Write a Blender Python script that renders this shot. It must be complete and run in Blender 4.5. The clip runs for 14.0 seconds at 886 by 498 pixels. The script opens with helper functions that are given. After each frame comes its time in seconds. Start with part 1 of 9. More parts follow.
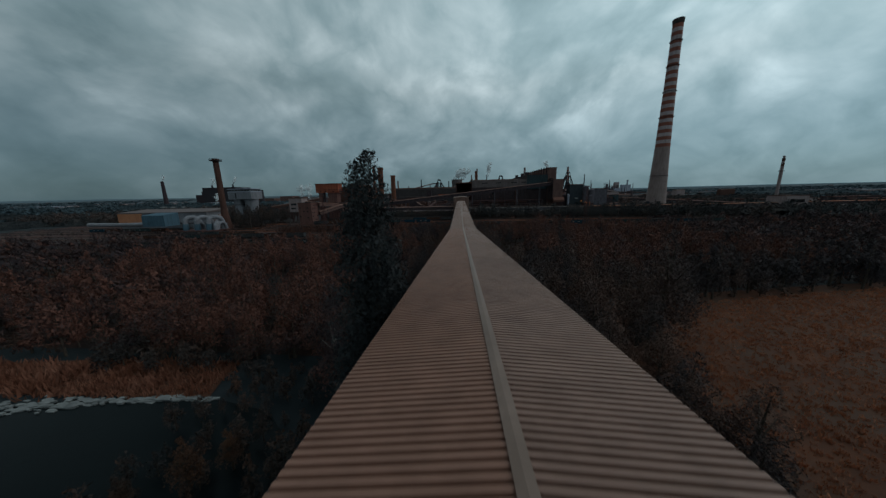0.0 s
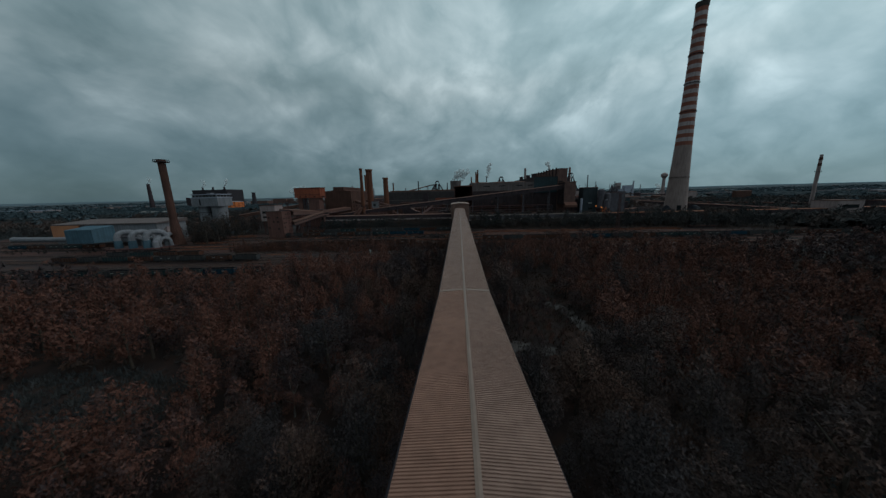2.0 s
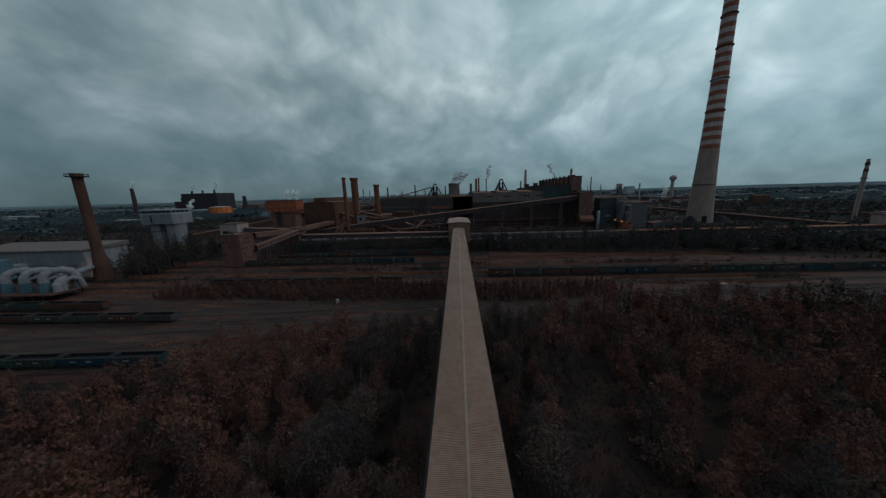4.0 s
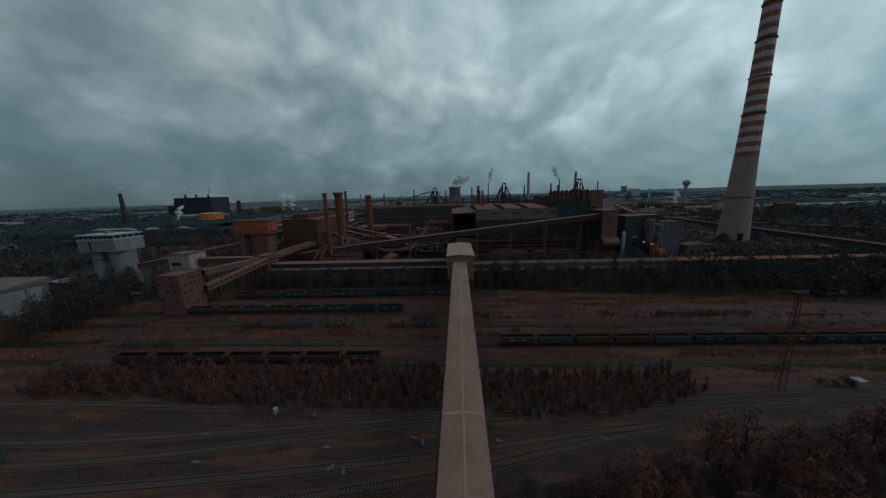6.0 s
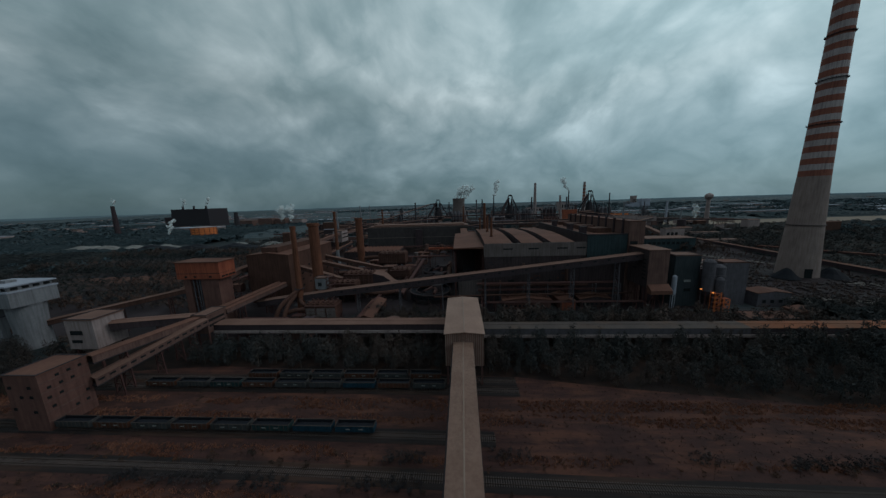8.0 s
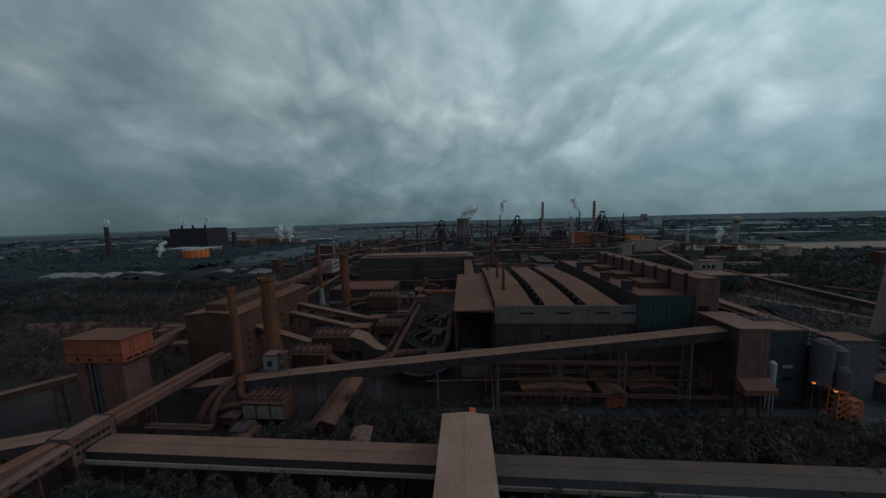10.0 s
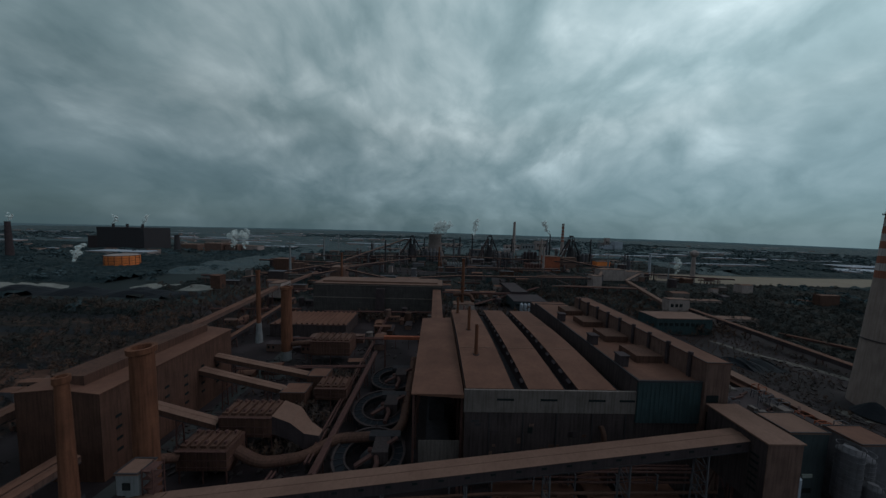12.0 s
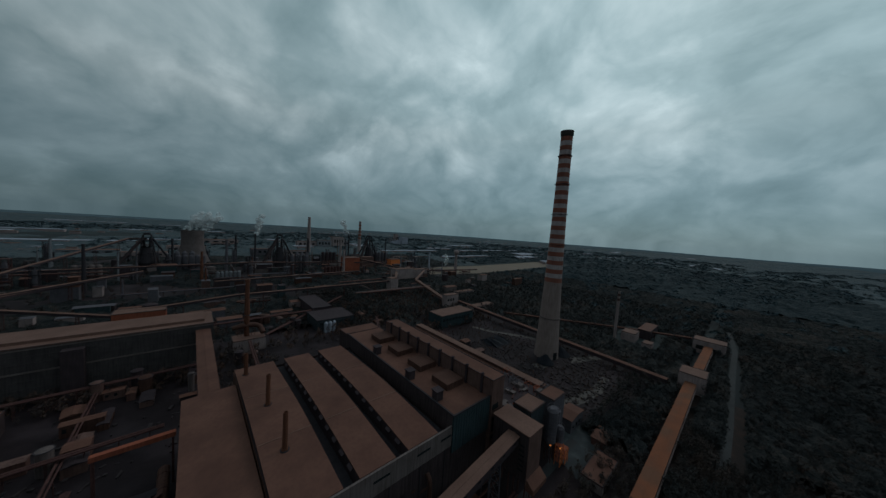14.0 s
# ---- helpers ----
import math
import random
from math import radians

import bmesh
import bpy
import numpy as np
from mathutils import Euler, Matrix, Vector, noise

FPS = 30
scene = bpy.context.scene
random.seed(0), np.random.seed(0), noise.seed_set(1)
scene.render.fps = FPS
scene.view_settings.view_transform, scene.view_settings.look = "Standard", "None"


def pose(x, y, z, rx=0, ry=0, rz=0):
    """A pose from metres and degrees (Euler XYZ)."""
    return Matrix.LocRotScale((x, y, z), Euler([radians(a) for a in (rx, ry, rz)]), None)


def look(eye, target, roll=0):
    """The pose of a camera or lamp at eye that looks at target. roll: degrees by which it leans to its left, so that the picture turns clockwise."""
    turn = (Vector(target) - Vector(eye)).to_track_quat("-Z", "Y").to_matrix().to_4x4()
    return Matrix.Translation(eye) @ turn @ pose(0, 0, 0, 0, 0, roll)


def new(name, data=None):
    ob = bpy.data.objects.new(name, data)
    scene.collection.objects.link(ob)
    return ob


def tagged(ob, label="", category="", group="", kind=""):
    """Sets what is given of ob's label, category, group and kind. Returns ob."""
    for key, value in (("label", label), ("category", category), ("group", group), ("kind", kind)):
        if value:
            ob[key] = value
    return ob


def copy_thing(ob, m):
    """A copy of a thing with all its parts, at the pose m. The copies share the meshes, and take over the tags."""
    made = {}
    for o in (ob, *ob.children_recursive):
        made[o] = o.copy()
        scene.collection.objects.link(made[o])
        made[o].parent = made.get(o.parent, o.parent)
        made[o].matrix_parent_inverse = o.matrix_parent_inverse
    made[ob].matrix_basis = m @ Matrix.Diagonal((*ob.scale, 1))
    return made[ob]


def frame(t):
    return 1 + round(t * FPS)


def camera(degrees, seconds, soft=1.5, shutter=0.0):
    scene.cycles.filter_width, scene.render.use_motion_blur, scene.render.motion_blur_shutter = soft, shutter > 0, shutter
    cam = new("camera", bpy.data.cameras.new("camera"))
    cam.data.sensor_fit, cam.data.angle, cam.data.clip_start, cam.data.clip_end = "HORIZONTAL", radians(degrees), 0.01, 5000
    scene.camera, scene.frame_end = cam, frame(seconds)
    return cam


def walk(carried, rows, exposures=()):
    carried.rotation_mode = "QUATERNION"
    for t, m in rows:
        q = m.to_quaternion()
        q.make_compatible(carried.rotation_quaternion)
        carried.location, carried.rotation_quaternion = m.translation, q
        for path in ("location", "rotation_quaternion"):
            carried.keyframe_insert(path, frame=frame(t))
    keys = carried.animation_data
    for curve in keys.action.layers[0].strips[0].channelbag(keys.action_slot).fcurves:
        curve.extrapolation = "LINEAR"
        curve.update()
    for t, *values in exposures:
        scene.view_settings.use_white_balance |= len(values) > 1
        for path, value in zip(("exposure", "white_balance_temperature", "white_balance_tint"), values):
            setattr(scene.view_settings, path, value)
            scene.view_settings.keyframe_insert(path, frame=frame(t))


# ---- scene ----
cam = camera(116.2, 14.0, soft=1.4, shutter=0.1)
PATH = [
    (0, (-1.824, 14.658, 26.822), (-1.923, 16.616, 26.428), -1.3),
    (0.5, (-1.700, 24.952, 27.371), (-1.800, 26.910, 26.974), -1.3),
    (1, (-1.561, 35.051, 28.110), (-1.659, 37.009, 27.716), -1.3),
    (1.5, (-1.356, 46.468, 29.641), (-1.451, 48.427, 29.249), -1.4),
    (2, (-1.039, 57.147, 31.181), (-1.132, 59.107, 30.792), -1.5),
    (2.5, (-0.735, 68.228, 33.322), (-0.826, 70.188, 32.934), -1.5),
    (3, (-0.589, 79.285, 36.445), (-0.677, 81.245, 36.052), -1.6),
    (5.3, (0.395, 128.516, 51.117), (0.31, 130.477, 50.735), -1.8),
    (5.5, (0.539, 132.731, 52.545), (0.452, 134.692, 52.162), -1.8),
    (6, (0.655, 143.45, 56.707), (0.564, 145.41, 56.323), -1.8),
    (6.5, (0.901, 155.252, 60.22), (0.803, 157.214, 59.845), -1.8),
    (7, (0.758, 168.492, 64.785), (0.661, 170.455, 64.415), -1.7),
    (7.5, (1.909, 181.578, 68.205), (1.797, 183.545, 67.861), -1.9),
    (8, (2.167, 195.571, 73.098), (2.048, 197.54, 72.766), -1.8),
    (8.2, (1.949, 201.116, 75.136), (1.827, 203.084, 74.804), -1.7),
    (10.3, (5.378, 256.272, 91.363), (5.218, 258.255, 91.159), -1.5),
    (10.5, (6.302, 261.353, 92.37), (6.136, 263.336, 92.174), -1.1),
    (11, (6.128, 270.122, 97.178), (5.986, 272.109, 97.001), -0.5),
    (11.5, (5.628, 277.062, 102.168), (5.546, 279.053, 102.009), 0.5),
    (12, (6.228, 283.687, 107.958), (6.281, 285.681, 107.812), 1.7),
    (12.5, (6.612, 289.487, 113.916), (6.886, 291.464, 113.783), 3.5),
    (13, (4.228, 295.991, 119.185), (4.833, 297.893, 119.073), 5.2),
    (13.5, (4.099, 301.544, 126.502), (5.063, 303.292, 126.383), 4.9),
    (14, (1.447, 307.942, 133.244), (2.794, 309.414, 133.106), 3.9),
]
walk(cam, [(t, look(eye, target, roll)) for t, eye, target, roll in PATH], exposures=[(0, 0.15), (8, 0.1), (11, 0.0), (12.5, -0.1), (14, -0.34)])

# ---- world and light ----
SUN_ELEV, SUN_AZ = 42.0, 84.0   # degrees; azimuth to the right of straight ahead
world = bpy.data.worlds.new("overcast_sky")
scene.world = world
world.use_nodes = True
wn, wl = world.node_tree.nodes, world.node_tree.links
wn.clear()


def wmath(op, a, b=None, c=None):
    n = wn.new("ShaderNodeMath")
    n.operation = op
    for i, v in enumerate((a, b, c)):
        if v is None:
            continue
        if isinstance(v, (int, float)):
            n.inputs[i].default_value = v
        else:
            wl.new(v, n.inputs[i])
    return n.outputs[0]


def wnoise(vec, scale, detail, rough, distort=0.0):
    n = wn.new("ShaderNodeTexNoise")
    n.inputs["Scale"].default_value = scale
    n.inputs["Detail"].default_value = detail
    n.inputs["Roughness"].default_value = rough
    n.inputs["Distortion"].default_value = distort
    wl.new(vec, n.inputs["Vector"])
    return n.outputs["Fac"]


sky = wn.new("ShaderNodeTexSky")
sky.sky_type, sky.sun_disc = "NISHITA", False
sky.sun_elevation, sky.sun_rotation = radians(SUN_ELEV), radians(SUN_AZ)
coord = wn.new("ShaderNodeTexCoord")
split = wn.new("ShaderNodeSeparateXYZ")
wl.new(coord.outputs["Generated"], split.inputs[0])
sx, sy, sz = split.outputs
up = wmath("ADD", wmath("MAXIMUM", sz, 0.0), 0.62)
flat = wn.new("ShaderNodeCombineXYZ")
wl.new(wmath("DIVIDE", sx, up), flat.inputs[0])
wl.new(wmath("MULTIPLY", wmath("DIVIDE", sy, up), 0.9), flat.inputs[1])
flat.inputs[2].default_value = 6.4
# billows are pushed about by a slow swirl
swirl = wn.new("ShaderNodeTexNoise")
swirl.inputs["Scale"].default_value, swirl.inputs["Detail"].default_value = 1.8, 2.0
wl.new(flat.outputs[0], swirl.inputs["Vector"])
shift = wn.new("ShaderNodeVectorMath")
shift.operation = "MULTIPLY_ADD"
wl.new(swirl.outputs["Color"], shift.inputs[0])
shift.inputs[1].default_value = (0.3, 0.3, 0.0)
wl.new(flat.outputs[0], shift.inputs[2])
deck = shift.outputs[0]
big = wnoise(deck, 1.5, 3.0, 0.5)
mid = wnoise(deck, 3.6, 7.0, 0.50)
puff = wmath("ABSOLUTE", wmath("SUBTRACT", wmath("MULTIPLY", wnoise(deck, 5.5, 5.0, 0.5), 2.0), 1.0))
fine = wnoise(deck, 12.0, 5.0, 0.6)
cover = wmath("ADD", wmath("ADD", wmath("MULTIPLY", big, 0.24), wmath("MULTIPLY", wmath("ADD", mid, 0.095), 0.52)), wmath("MULTIPLY", fine, 0.07))
cover = wmath("ADD", cover, wmath("MULTIPLY", wmath("SUBTRACT", puff, 0.12), 0.20))
# darker clumps with firmer edges hang below the deck
clump = wn.new("ShaderNodeMapRange")
clump.interpolation_type = "SMOOTHSTEP"
clump.inputs["From Min"].default_value, clump.inputs["From Max"].default_value = 0.53, 0.64
wl.new(wnoise(deck, 4.4, 7.0, 0.56), clump.inputs["Value"])
cover = wmath("ADD", wmath("SUBTRACT", cover, wmath("MULTIPLY", clump.outputs[0], 0.038)), 0.020)
# the deck evens out towards the horizon
firm = wmath("MINIMUM", wmath("ADD", wmath("MULTIPLY", wmath("MAXIMUM", sz, 0.0), 1.8), 0.56), 1.0)
cover = wmath("ADD", wmath("MULTIPLY", wmath("SUBTRACT", cover, 0.5), firm), 0.51)
ramp = wn.new("ShaderNodeValToRGB")
el = ramp.color_ramp.elements
el[0].position, el[0].color = 0.36, (0.142, 0.216, 0.236, 1)
el[1].position, el[1].color = 0.63, (0.468, 0.568, 0.596, 1)
for spot, colour in ((0.46, (0.214, 0.300, 0.324, 1)), (0.545, (0.313, 0.402, 0.427, 1))):
    stop = el.new(spot)
    stop.color = colour
wl.new(cover, ramp.inputs[0])
# brightest round the hidden sun, thick and dim on the far side and low down
aim = (math.sin(radians(SUN_AZ)) * math.cos(radians(SUN_ELEV)), math.cos(radians(SUN_AZ)) * math.cos(radians(SUN_ELEV)), math.sin(radians(SUN_ELEV)))
near_sun = wmath("ADD", wmath("ADD", wmath("MULTIPLY", sx, aim[0]), wmath("MULTIPLY", sy, aim[1])), wmath("MULTIPLY", sz, aim[2]))
near_sun = wmath("POWER", wmath("ADD", wmath("MULTIPLY", near_sun, 0.5), 0.5), 2.8)
glow = wmath("ADD", wmath("MULTIPLY", near_sun, 1.36), 0.75)
low = wmath("MINIMUM", wmath("ADD", wmath("MULTIPLY", wmath("MAXIMUM", sz, 0.0), 1.5), 0.42), 1.0)
glow = wmath("MULTIPLY", glow, low)
lit = wn.new("ShaderNodeMix")
lit.data_type, lit.blend_type = "RGBA", "MULTIPLY"
lit.inputs[0].default_value = 1.0
wl.new(ramp.outputs[0], lit.inputs[6])
wl.new(glow, lit.inputs[7])
clear = wn.new("ShaderNodeMix")
clear.data_type, clear.blend_type = "RGBA", "MULTIPLY"
clear.inputs[0].default_value = 1.0
wl.new(sky.outputs[0], clear.inputs[6])
clear.inputs[7].default_value = (0.1, 0.1, 0.1, 1)
both = wn.new("ShaderNodeMix")
both.data_type = "RGBA"
both.inputs[0].default_value = 0.95
wl.new(clear.outputs[2], both.inputs[6])
wl.new(lit.outputs[2], both.inputs[7])
# thicker, bluer air low down
tint = wn.new("ShaderNodeMix")
tint.data_type = "RGBA"
wl.new(wmath("MINIMUM", wmath("MULTIPLY", wmath("MAXIMUM", sz, 0.0), 3.2), 1.0), tint.inputs[0])
tint.inputs[6].default_value, tint.inputs[7].default_value = (0.81, 0.985, 1.07, 1), (1.0, 1.0, 1.0, 1)
final = wn.new("ShaderNodeMix")
final.data_type, final.blend_type = "RGBA", "MULTIPLY"
final.inputs[0].default_value = 1.0
wl.new(both.outputs[2], final.inputs[6])
wl.new(tint.outputs[2], final.inputs[7])
bg = wn.new("ShaderNodeBackground")
bg.inputs["Strength"].default_value = 1.0
wl.new(final.outputs[2], bg.inputs["Color"])
out = wn.new("ShaderNodeOutputWorld")
wl.new(bg.outputs[0], out.inputs[0])

sun_data = bpy.data.lights.new("sun", "SUN")
sun_data.energy, sun_data.angle, sun_data.color = 0.4, radians(25), (1.0, 0.97, 0.93)
sun = new("sun", sun_data)
a, e = radians(SUN_AZ), radians(SUN_ELEV)
sun.matrix_world = look((0, 0, 300), (-math.sin(a) * math.cos(e) * 100, -math.cos(a) * math.cos(e) * 100, 300 - math.sin(e) * 100))


# ---- materials ----
def material(name, base, dark=None, scale=0.6, rough=0.75, metal=0.0, bump=0.0, bump_scale=8.0, streak=0.0, amount=0.6, spots=None, spot_scale=0.15, per_object=0.0, spec=0.06, stretch=None):
    """A surface with two scales of variation, optional vertical streaks of dirt and a second colour in large patches."""
    m = bpy.data.materials.new(name)
    m.use_nodes = True
    n, l = m.node_tree.nodes, m.node_tree.links
    b = n["Principled BSDF"]
    b.inputs["Roughness"].default_value, b.inputs["Metallic"].default_value = rough, metal
    if "Specular IOR Level" in b.inputs:
        b.inputs["Specular IOR Level"].default_value = spec
    dark = dark or tuple(c * 0.6 for c in base)
    geo = n.new("ShaderNodeNewGeometry")
    where = geo.outputs["Position"]
    if stretch:
        warp = n.new("ShaderNodeVectorMath")
        warp.operation = "MULTIPLY"
        l.new(where, warp.inputs[0])
        warp.inputs[1].default_value = stretch
        where = warp.outputs[0]

    def noise(s, detail=5.0, vec=None):
        t = n.new("ShaderNodeTexNoise")
        t.inputs["Scale"].default_value, t.inputs["Detail"].default_value = s, detail
        t.inputs["Roughness"].default_value = 0.68 if stretch else 0.5
        l.new(vec or where, t.inputs["Vector"])
        return t.outputs["Fac"]

    def ramp(fac, lo, hi):
        r = n.new("ShaderNodeMapRange")
        r.inputs["From Min"].default_value, r.inputs["From Max"].default_value = lo, hi
        l.new(fac, r.inputs["Value"])
        return r.outputs[0]

    def mix(fac, x, y):
        k = n.new("ShaderNodeMix")
        k.data_type = "RGBA"
        for i, v in ((0, fac), (6, x), (7, y)):
            if hasattr(v, "links"):
                l.new(v, k.inputs[i])
            else:
                k.inputs[i].default_value = v if i == 0 else (*v, 1)
        return k.outputs[2]

    def times(x, f):
        k = n.new("ShaderNodeMath")
        k.operation = "MULTIPLY"
        l.new(x, k.inputs[0])
        k.inputs[1].default_value = f
        return k.outputs[0]

    col = mix(times(ramp(noise(scale), 0.35, 0.7), amount), base, dark)
    col = mix(times(ramp(noise(scale * 9, 3.0), 0.4, 0.75), amount * 0.6), col, dark)
    if spots:
        col = mix(ramp(noise(spot_scale, 6.0), 0.48, 0.62), col, spots)
    if streak:
        scaler = n.new("ShaderNodeVectorMath")
        scaler.operation = "MULTIPLY"
        l.new(geo.outputs["Position"], scaler.inputs[0])
        scaler.inputs[1].default_value = (1.0, 1.0, 0.06)
        col = mix(times(ramp(noise(1.3, 6.0, scaler.outputs[0]), 0.42, 0.72), streak), col, tuple(c * 0.35 for c in dark))
    if per_object:
        info = n.new("ShaderNodeObjectInfo")
        col = mix(times(info.outputs["Random"], per_object), col, dark)
    l.new(col, b.inputs["Base Color"])
    if bump:
        k = n.new("ShaderNodeBump")
        k.inputs["Strength"].default_value = bump
        l.new(noise(bump_scale, 4.0), k.inputs["Height"])
        l.new(k.outputs[0], b.inputs["Normal"])
    return m


def leaf_material(name, colours, scale=0.09, holes=0.0, spread=0.07, bumps=0.0):
    """Foliage: hues drift from tree to tree, single leaves vary a little. holes: fineness of the gaps between the leaves of a clump; bumps: size of the crowns in a closed leaf roof."""
    m = bpy.data.materials.new(name)
    m.use_nodes = True
    n, l = m.node_tree.nodes, m.node_tree.links
    b = n["Principled BSDF"]
    b.inputs["Roughness"].default_value = 0.7
    if "Specular IOR Level" in b.inputs:
        b.inputs["Specular IOR Level"].default_value = 0.02
    geo = n.new("ShaderNodeNewGeometry")
    info = n.new("ShaderNodeObjectInfo")
    t = n.new("ShaderNodeTexNoise")
    t.inputs["Scale"].default_value, t.inputs["Detail"].default_value, t.inputs["Roughness"].default_value = scale, 3.0, 0.75
    l.new(geo.outputs["Position"], t.inputs["Vector"])
    add = n.new("ShaderNodeMath")
    add.operation = "MULTIPLY_ADD"
    l.new(info.outputs["Random"], add.inputs[0])
    add.inputs[1].default_value = 0.26
    l.new(t.outputs["Fac"], add.inputs[2])
    leaf = n.new("ShaderNodeMath")
    leaf.operation = "MULTIPLY_ADD"
    l.new(geo.outputs["Random Per Island"], leaf.inputs[0])
    leaf.inputs[1].default_value = spread
    l.new(add.outputs[0], leaf.inputs[2])
    r = n.new("ShaderNodeValToRGB")
    els = r.color_ramp.elements
    spots = [0.42 + 0.42 * i / (len(colours) - 1) for i in range(len(colours))]
    els[0].position, els[0].color = spots[0], (*colours[0], 1)
    els[1].position, els[1].color = spots[-1], (*colours[-1], 1)
    for p, c in zip(spots[1:-1], colours[1:-1]):
        els.new(p).color = (*c, 1)
    l.new(leaf.outputs[0], r.inputs[0])
    l.new(r.outputs[0], b.inputs["Base Color"])
    if holes:
        gaps = n.new("ShaderNodeTexNoise")
        gaps.inputs["Scale"].default_value, gaps.inputs["Detail"].default_value = holes, 1.0
        l.new(geo.outputs["Position"], gaps.inputs["Vector"])
        cut = n.new("ShaderNodeMath")
        cut.operation = "GREATER_THAN"
        l.new(gaps.outputs["Fac"], cut.inputs[0])
        cut.inputs[1].default_value = 0.43
        l.new(cut.outputs[0], b.inputs["Alpha"])
    if bumps:
        crowns = n.new("ShaderNodeTexNoise")
        crowns.inputs["Scale"].default_value, crowns.inputs["Detail"].default_value, crowns.inputs["Roughness"].default_value = 1.0 / bumps, 4.0, 0.65
        l.new(geo.outputs["Position"], crowns.inputs["Vector"])
        k = n.new("ShaderNodeBump")
        k.inputs["Strength"].default_value, k.inputs["Distance"].default_value = 1.0, bumps * 0.9
        l.new(crowns.outputs["Fac"], k.inputs["Height"])
        l.new(k.outputs[0], b.inputs["Normal"])
        # shade between crowns put into the colour: hollows darker, tops paler
        shade = n.new("ShaderNodeMath")
        shade.operation = "MULTIPLY_ADD"
        l.new(crowns.outputs["Fac"], shade.inputs[0])
        shade.inputs[1].default_value = 0.9
        l.new(leaf.outputs[0], shade.inputs[2])
        drop = n.new("ShaderNodeMath")
        drop.operation = "SUBTRACT"
        l.new(shade.outputs[0], drop.inputs[0])
        drop.inputs[1].default_value = 0.45
        l.new(drop.outputs[0], r.inputs[0])
    return m


M = {}
M["roof_beige"] = material("roof_beige", (0.2331, 0.1386, 0.1104), (0.1476, 0.07975, 0.05991), scale=0.12, rough=0.55, streak=0.25, bump=0.05, spec=0.2)
M["roof_orange"] = material("roof_orange", (0.190, 0.068, 0.036), (0.120, 0.047, 0.029), scale=0.10, rough=0.8, streak=0.2, bump=0.08, spots=(0.135, 0.062, 0.040), spot_scale=0.05)
M["roof_drab"] = material("roof_drab", (0.080, 0.062, 0.058), (0.048, 0.038, 0.037), scale=0.10, rough=0.7, streak=0.2, bump=0.08, spots=(0.085, 0.055, 0.044), spot_scale=0.06)
# roof_beige made warmer: the left slope's light put into the colour
M["roof_warm_tint"] = material("roof_warm_tint", (0.250, 0.128, 0.093), (0.160, 0.078, 0.055), scale=0.12, rough=0.55, streak=0.25, bump=0.05, spec=0.2)
M["ridge_metal"] = material("ridge_metal", (0.195, 0.133, 0.108), (0.1300, 0.0870, 0.0690), scale=0.4, rough=0.5, spec=0.2)
M["siding_dark"] = material("siding_dark", (0.05442, 0.0376, 0.04202), (0.02803, 0.0208, 0.02401), scale=0.2, streak=0.4)
M["tower_sheet"] = material("tower_sheet", (0.165, 0.082, 0.066), (0.100, 0.050, 0.042), scale=0.2, streak=0.4)
M["tower_rib"] = material("tower_rib", (0.235, 0.160, 0.136), (0.150, 0.098, 0.083), scale=0.2, streak=0.4)
M["siding_brown"] = material("siding_brown", (0.138, 0.07838, 0.06838), (0.07889, 0.0433, 0.03857), scale=0.2, streak=0.5)
M["steel_rust"] = material("steel_rust", (0.09102, 0.0429, 0.03865), (0.04172, 0.02184, 0.02362), scale=0.5, streak=0.3)
M["steel_dark"] = material("steel_dark", (0.04074, 0.034, 0.03904), (0.02134, 0.019, 0.02196), scale=0.5)
M["steel_grey"] = material("steel_grey", (0.1004, 0.09009, 0.1044), (0.05675, 0.04838, 0.05467), scale=0.4, streak=0.3)
M["hall_grey"] = material("hall_grey", (0.066, 0.055, 0.056), (0.036, 0.030, 0.031), scale=0.15, streak=0.5)
M["dust_roof"] = material("dust_roof", (0.126, 0.05906, 0.04475), (0.07143, 0.03312, 0.02622), scale=0.07, amount=0.7, bump=0.1, bump_scale=2.0)
M["dust_roof_light"] = material("dust_roof_light", (0.1549, 0.08566, 0.06947), (0.09218, 0.04822, 0.03874), scale=0.08, amount=0.6, streak=0.15)
M["band_grey"] = material("band_grey", (0.138, 0.108, 0.106), (0.084, 0.062, 0.060), scale=0.12, streak=0.5)
M["wall_dark_brown"] = material("wall_dark_brown", (0.0600, 0.0415, 0.0435), (0.0300, 0.0212, 0.0232), scale=0.1, streak=0.6)
M["wall_red_brown"] = material("wall_red_brown", (0.09237, 0.0451, 0.03555), (0.04819, 0.02542, 0.02152), scale=0.12, streak=0.5)
M["teal_cladding"] = material("teal_cladding", (0.035, 0.0527, 0.06076), (0.0238, 0.031, 0.03348), scale=0.15, streak=0.5)
M["ochre_paint"] = material("ochre_paint", (0.2856, 0.08187, 0.04752), (0.17, 0.04971, 0.03456), scale=0.15, streak=0.4)
M["orange_paint"] = material("orange_paint", (0.7125, 0.2, 0.066), (0.475, 0.12, 0.044), scale=0.1, streak=0.25)
M["gable_paint"] = material("gable_paint", (0.43, 0.185, 0.100), (0.29, 0.115, 0.065), scale=0.15, streak=0.3)
M["concrete"] = material("concrete", (0.2968, 0.2251, 0.2207), (0.1814, 0.1343, 0.1315), scale=0.12, streak=0.5, bump=0.1)
M["concrete_white"] = material("concrete_white", (0.190, 0.186, 0.203), (0.112, 0.108, 0.118), scale=0.12, streak=0.4)
M["brick_brown"] = material("brick_brown", (0.1336, 0.0663, 0.056), (0.07833, 0.0391, 0.03526), scale=0.25, streak=0.4)
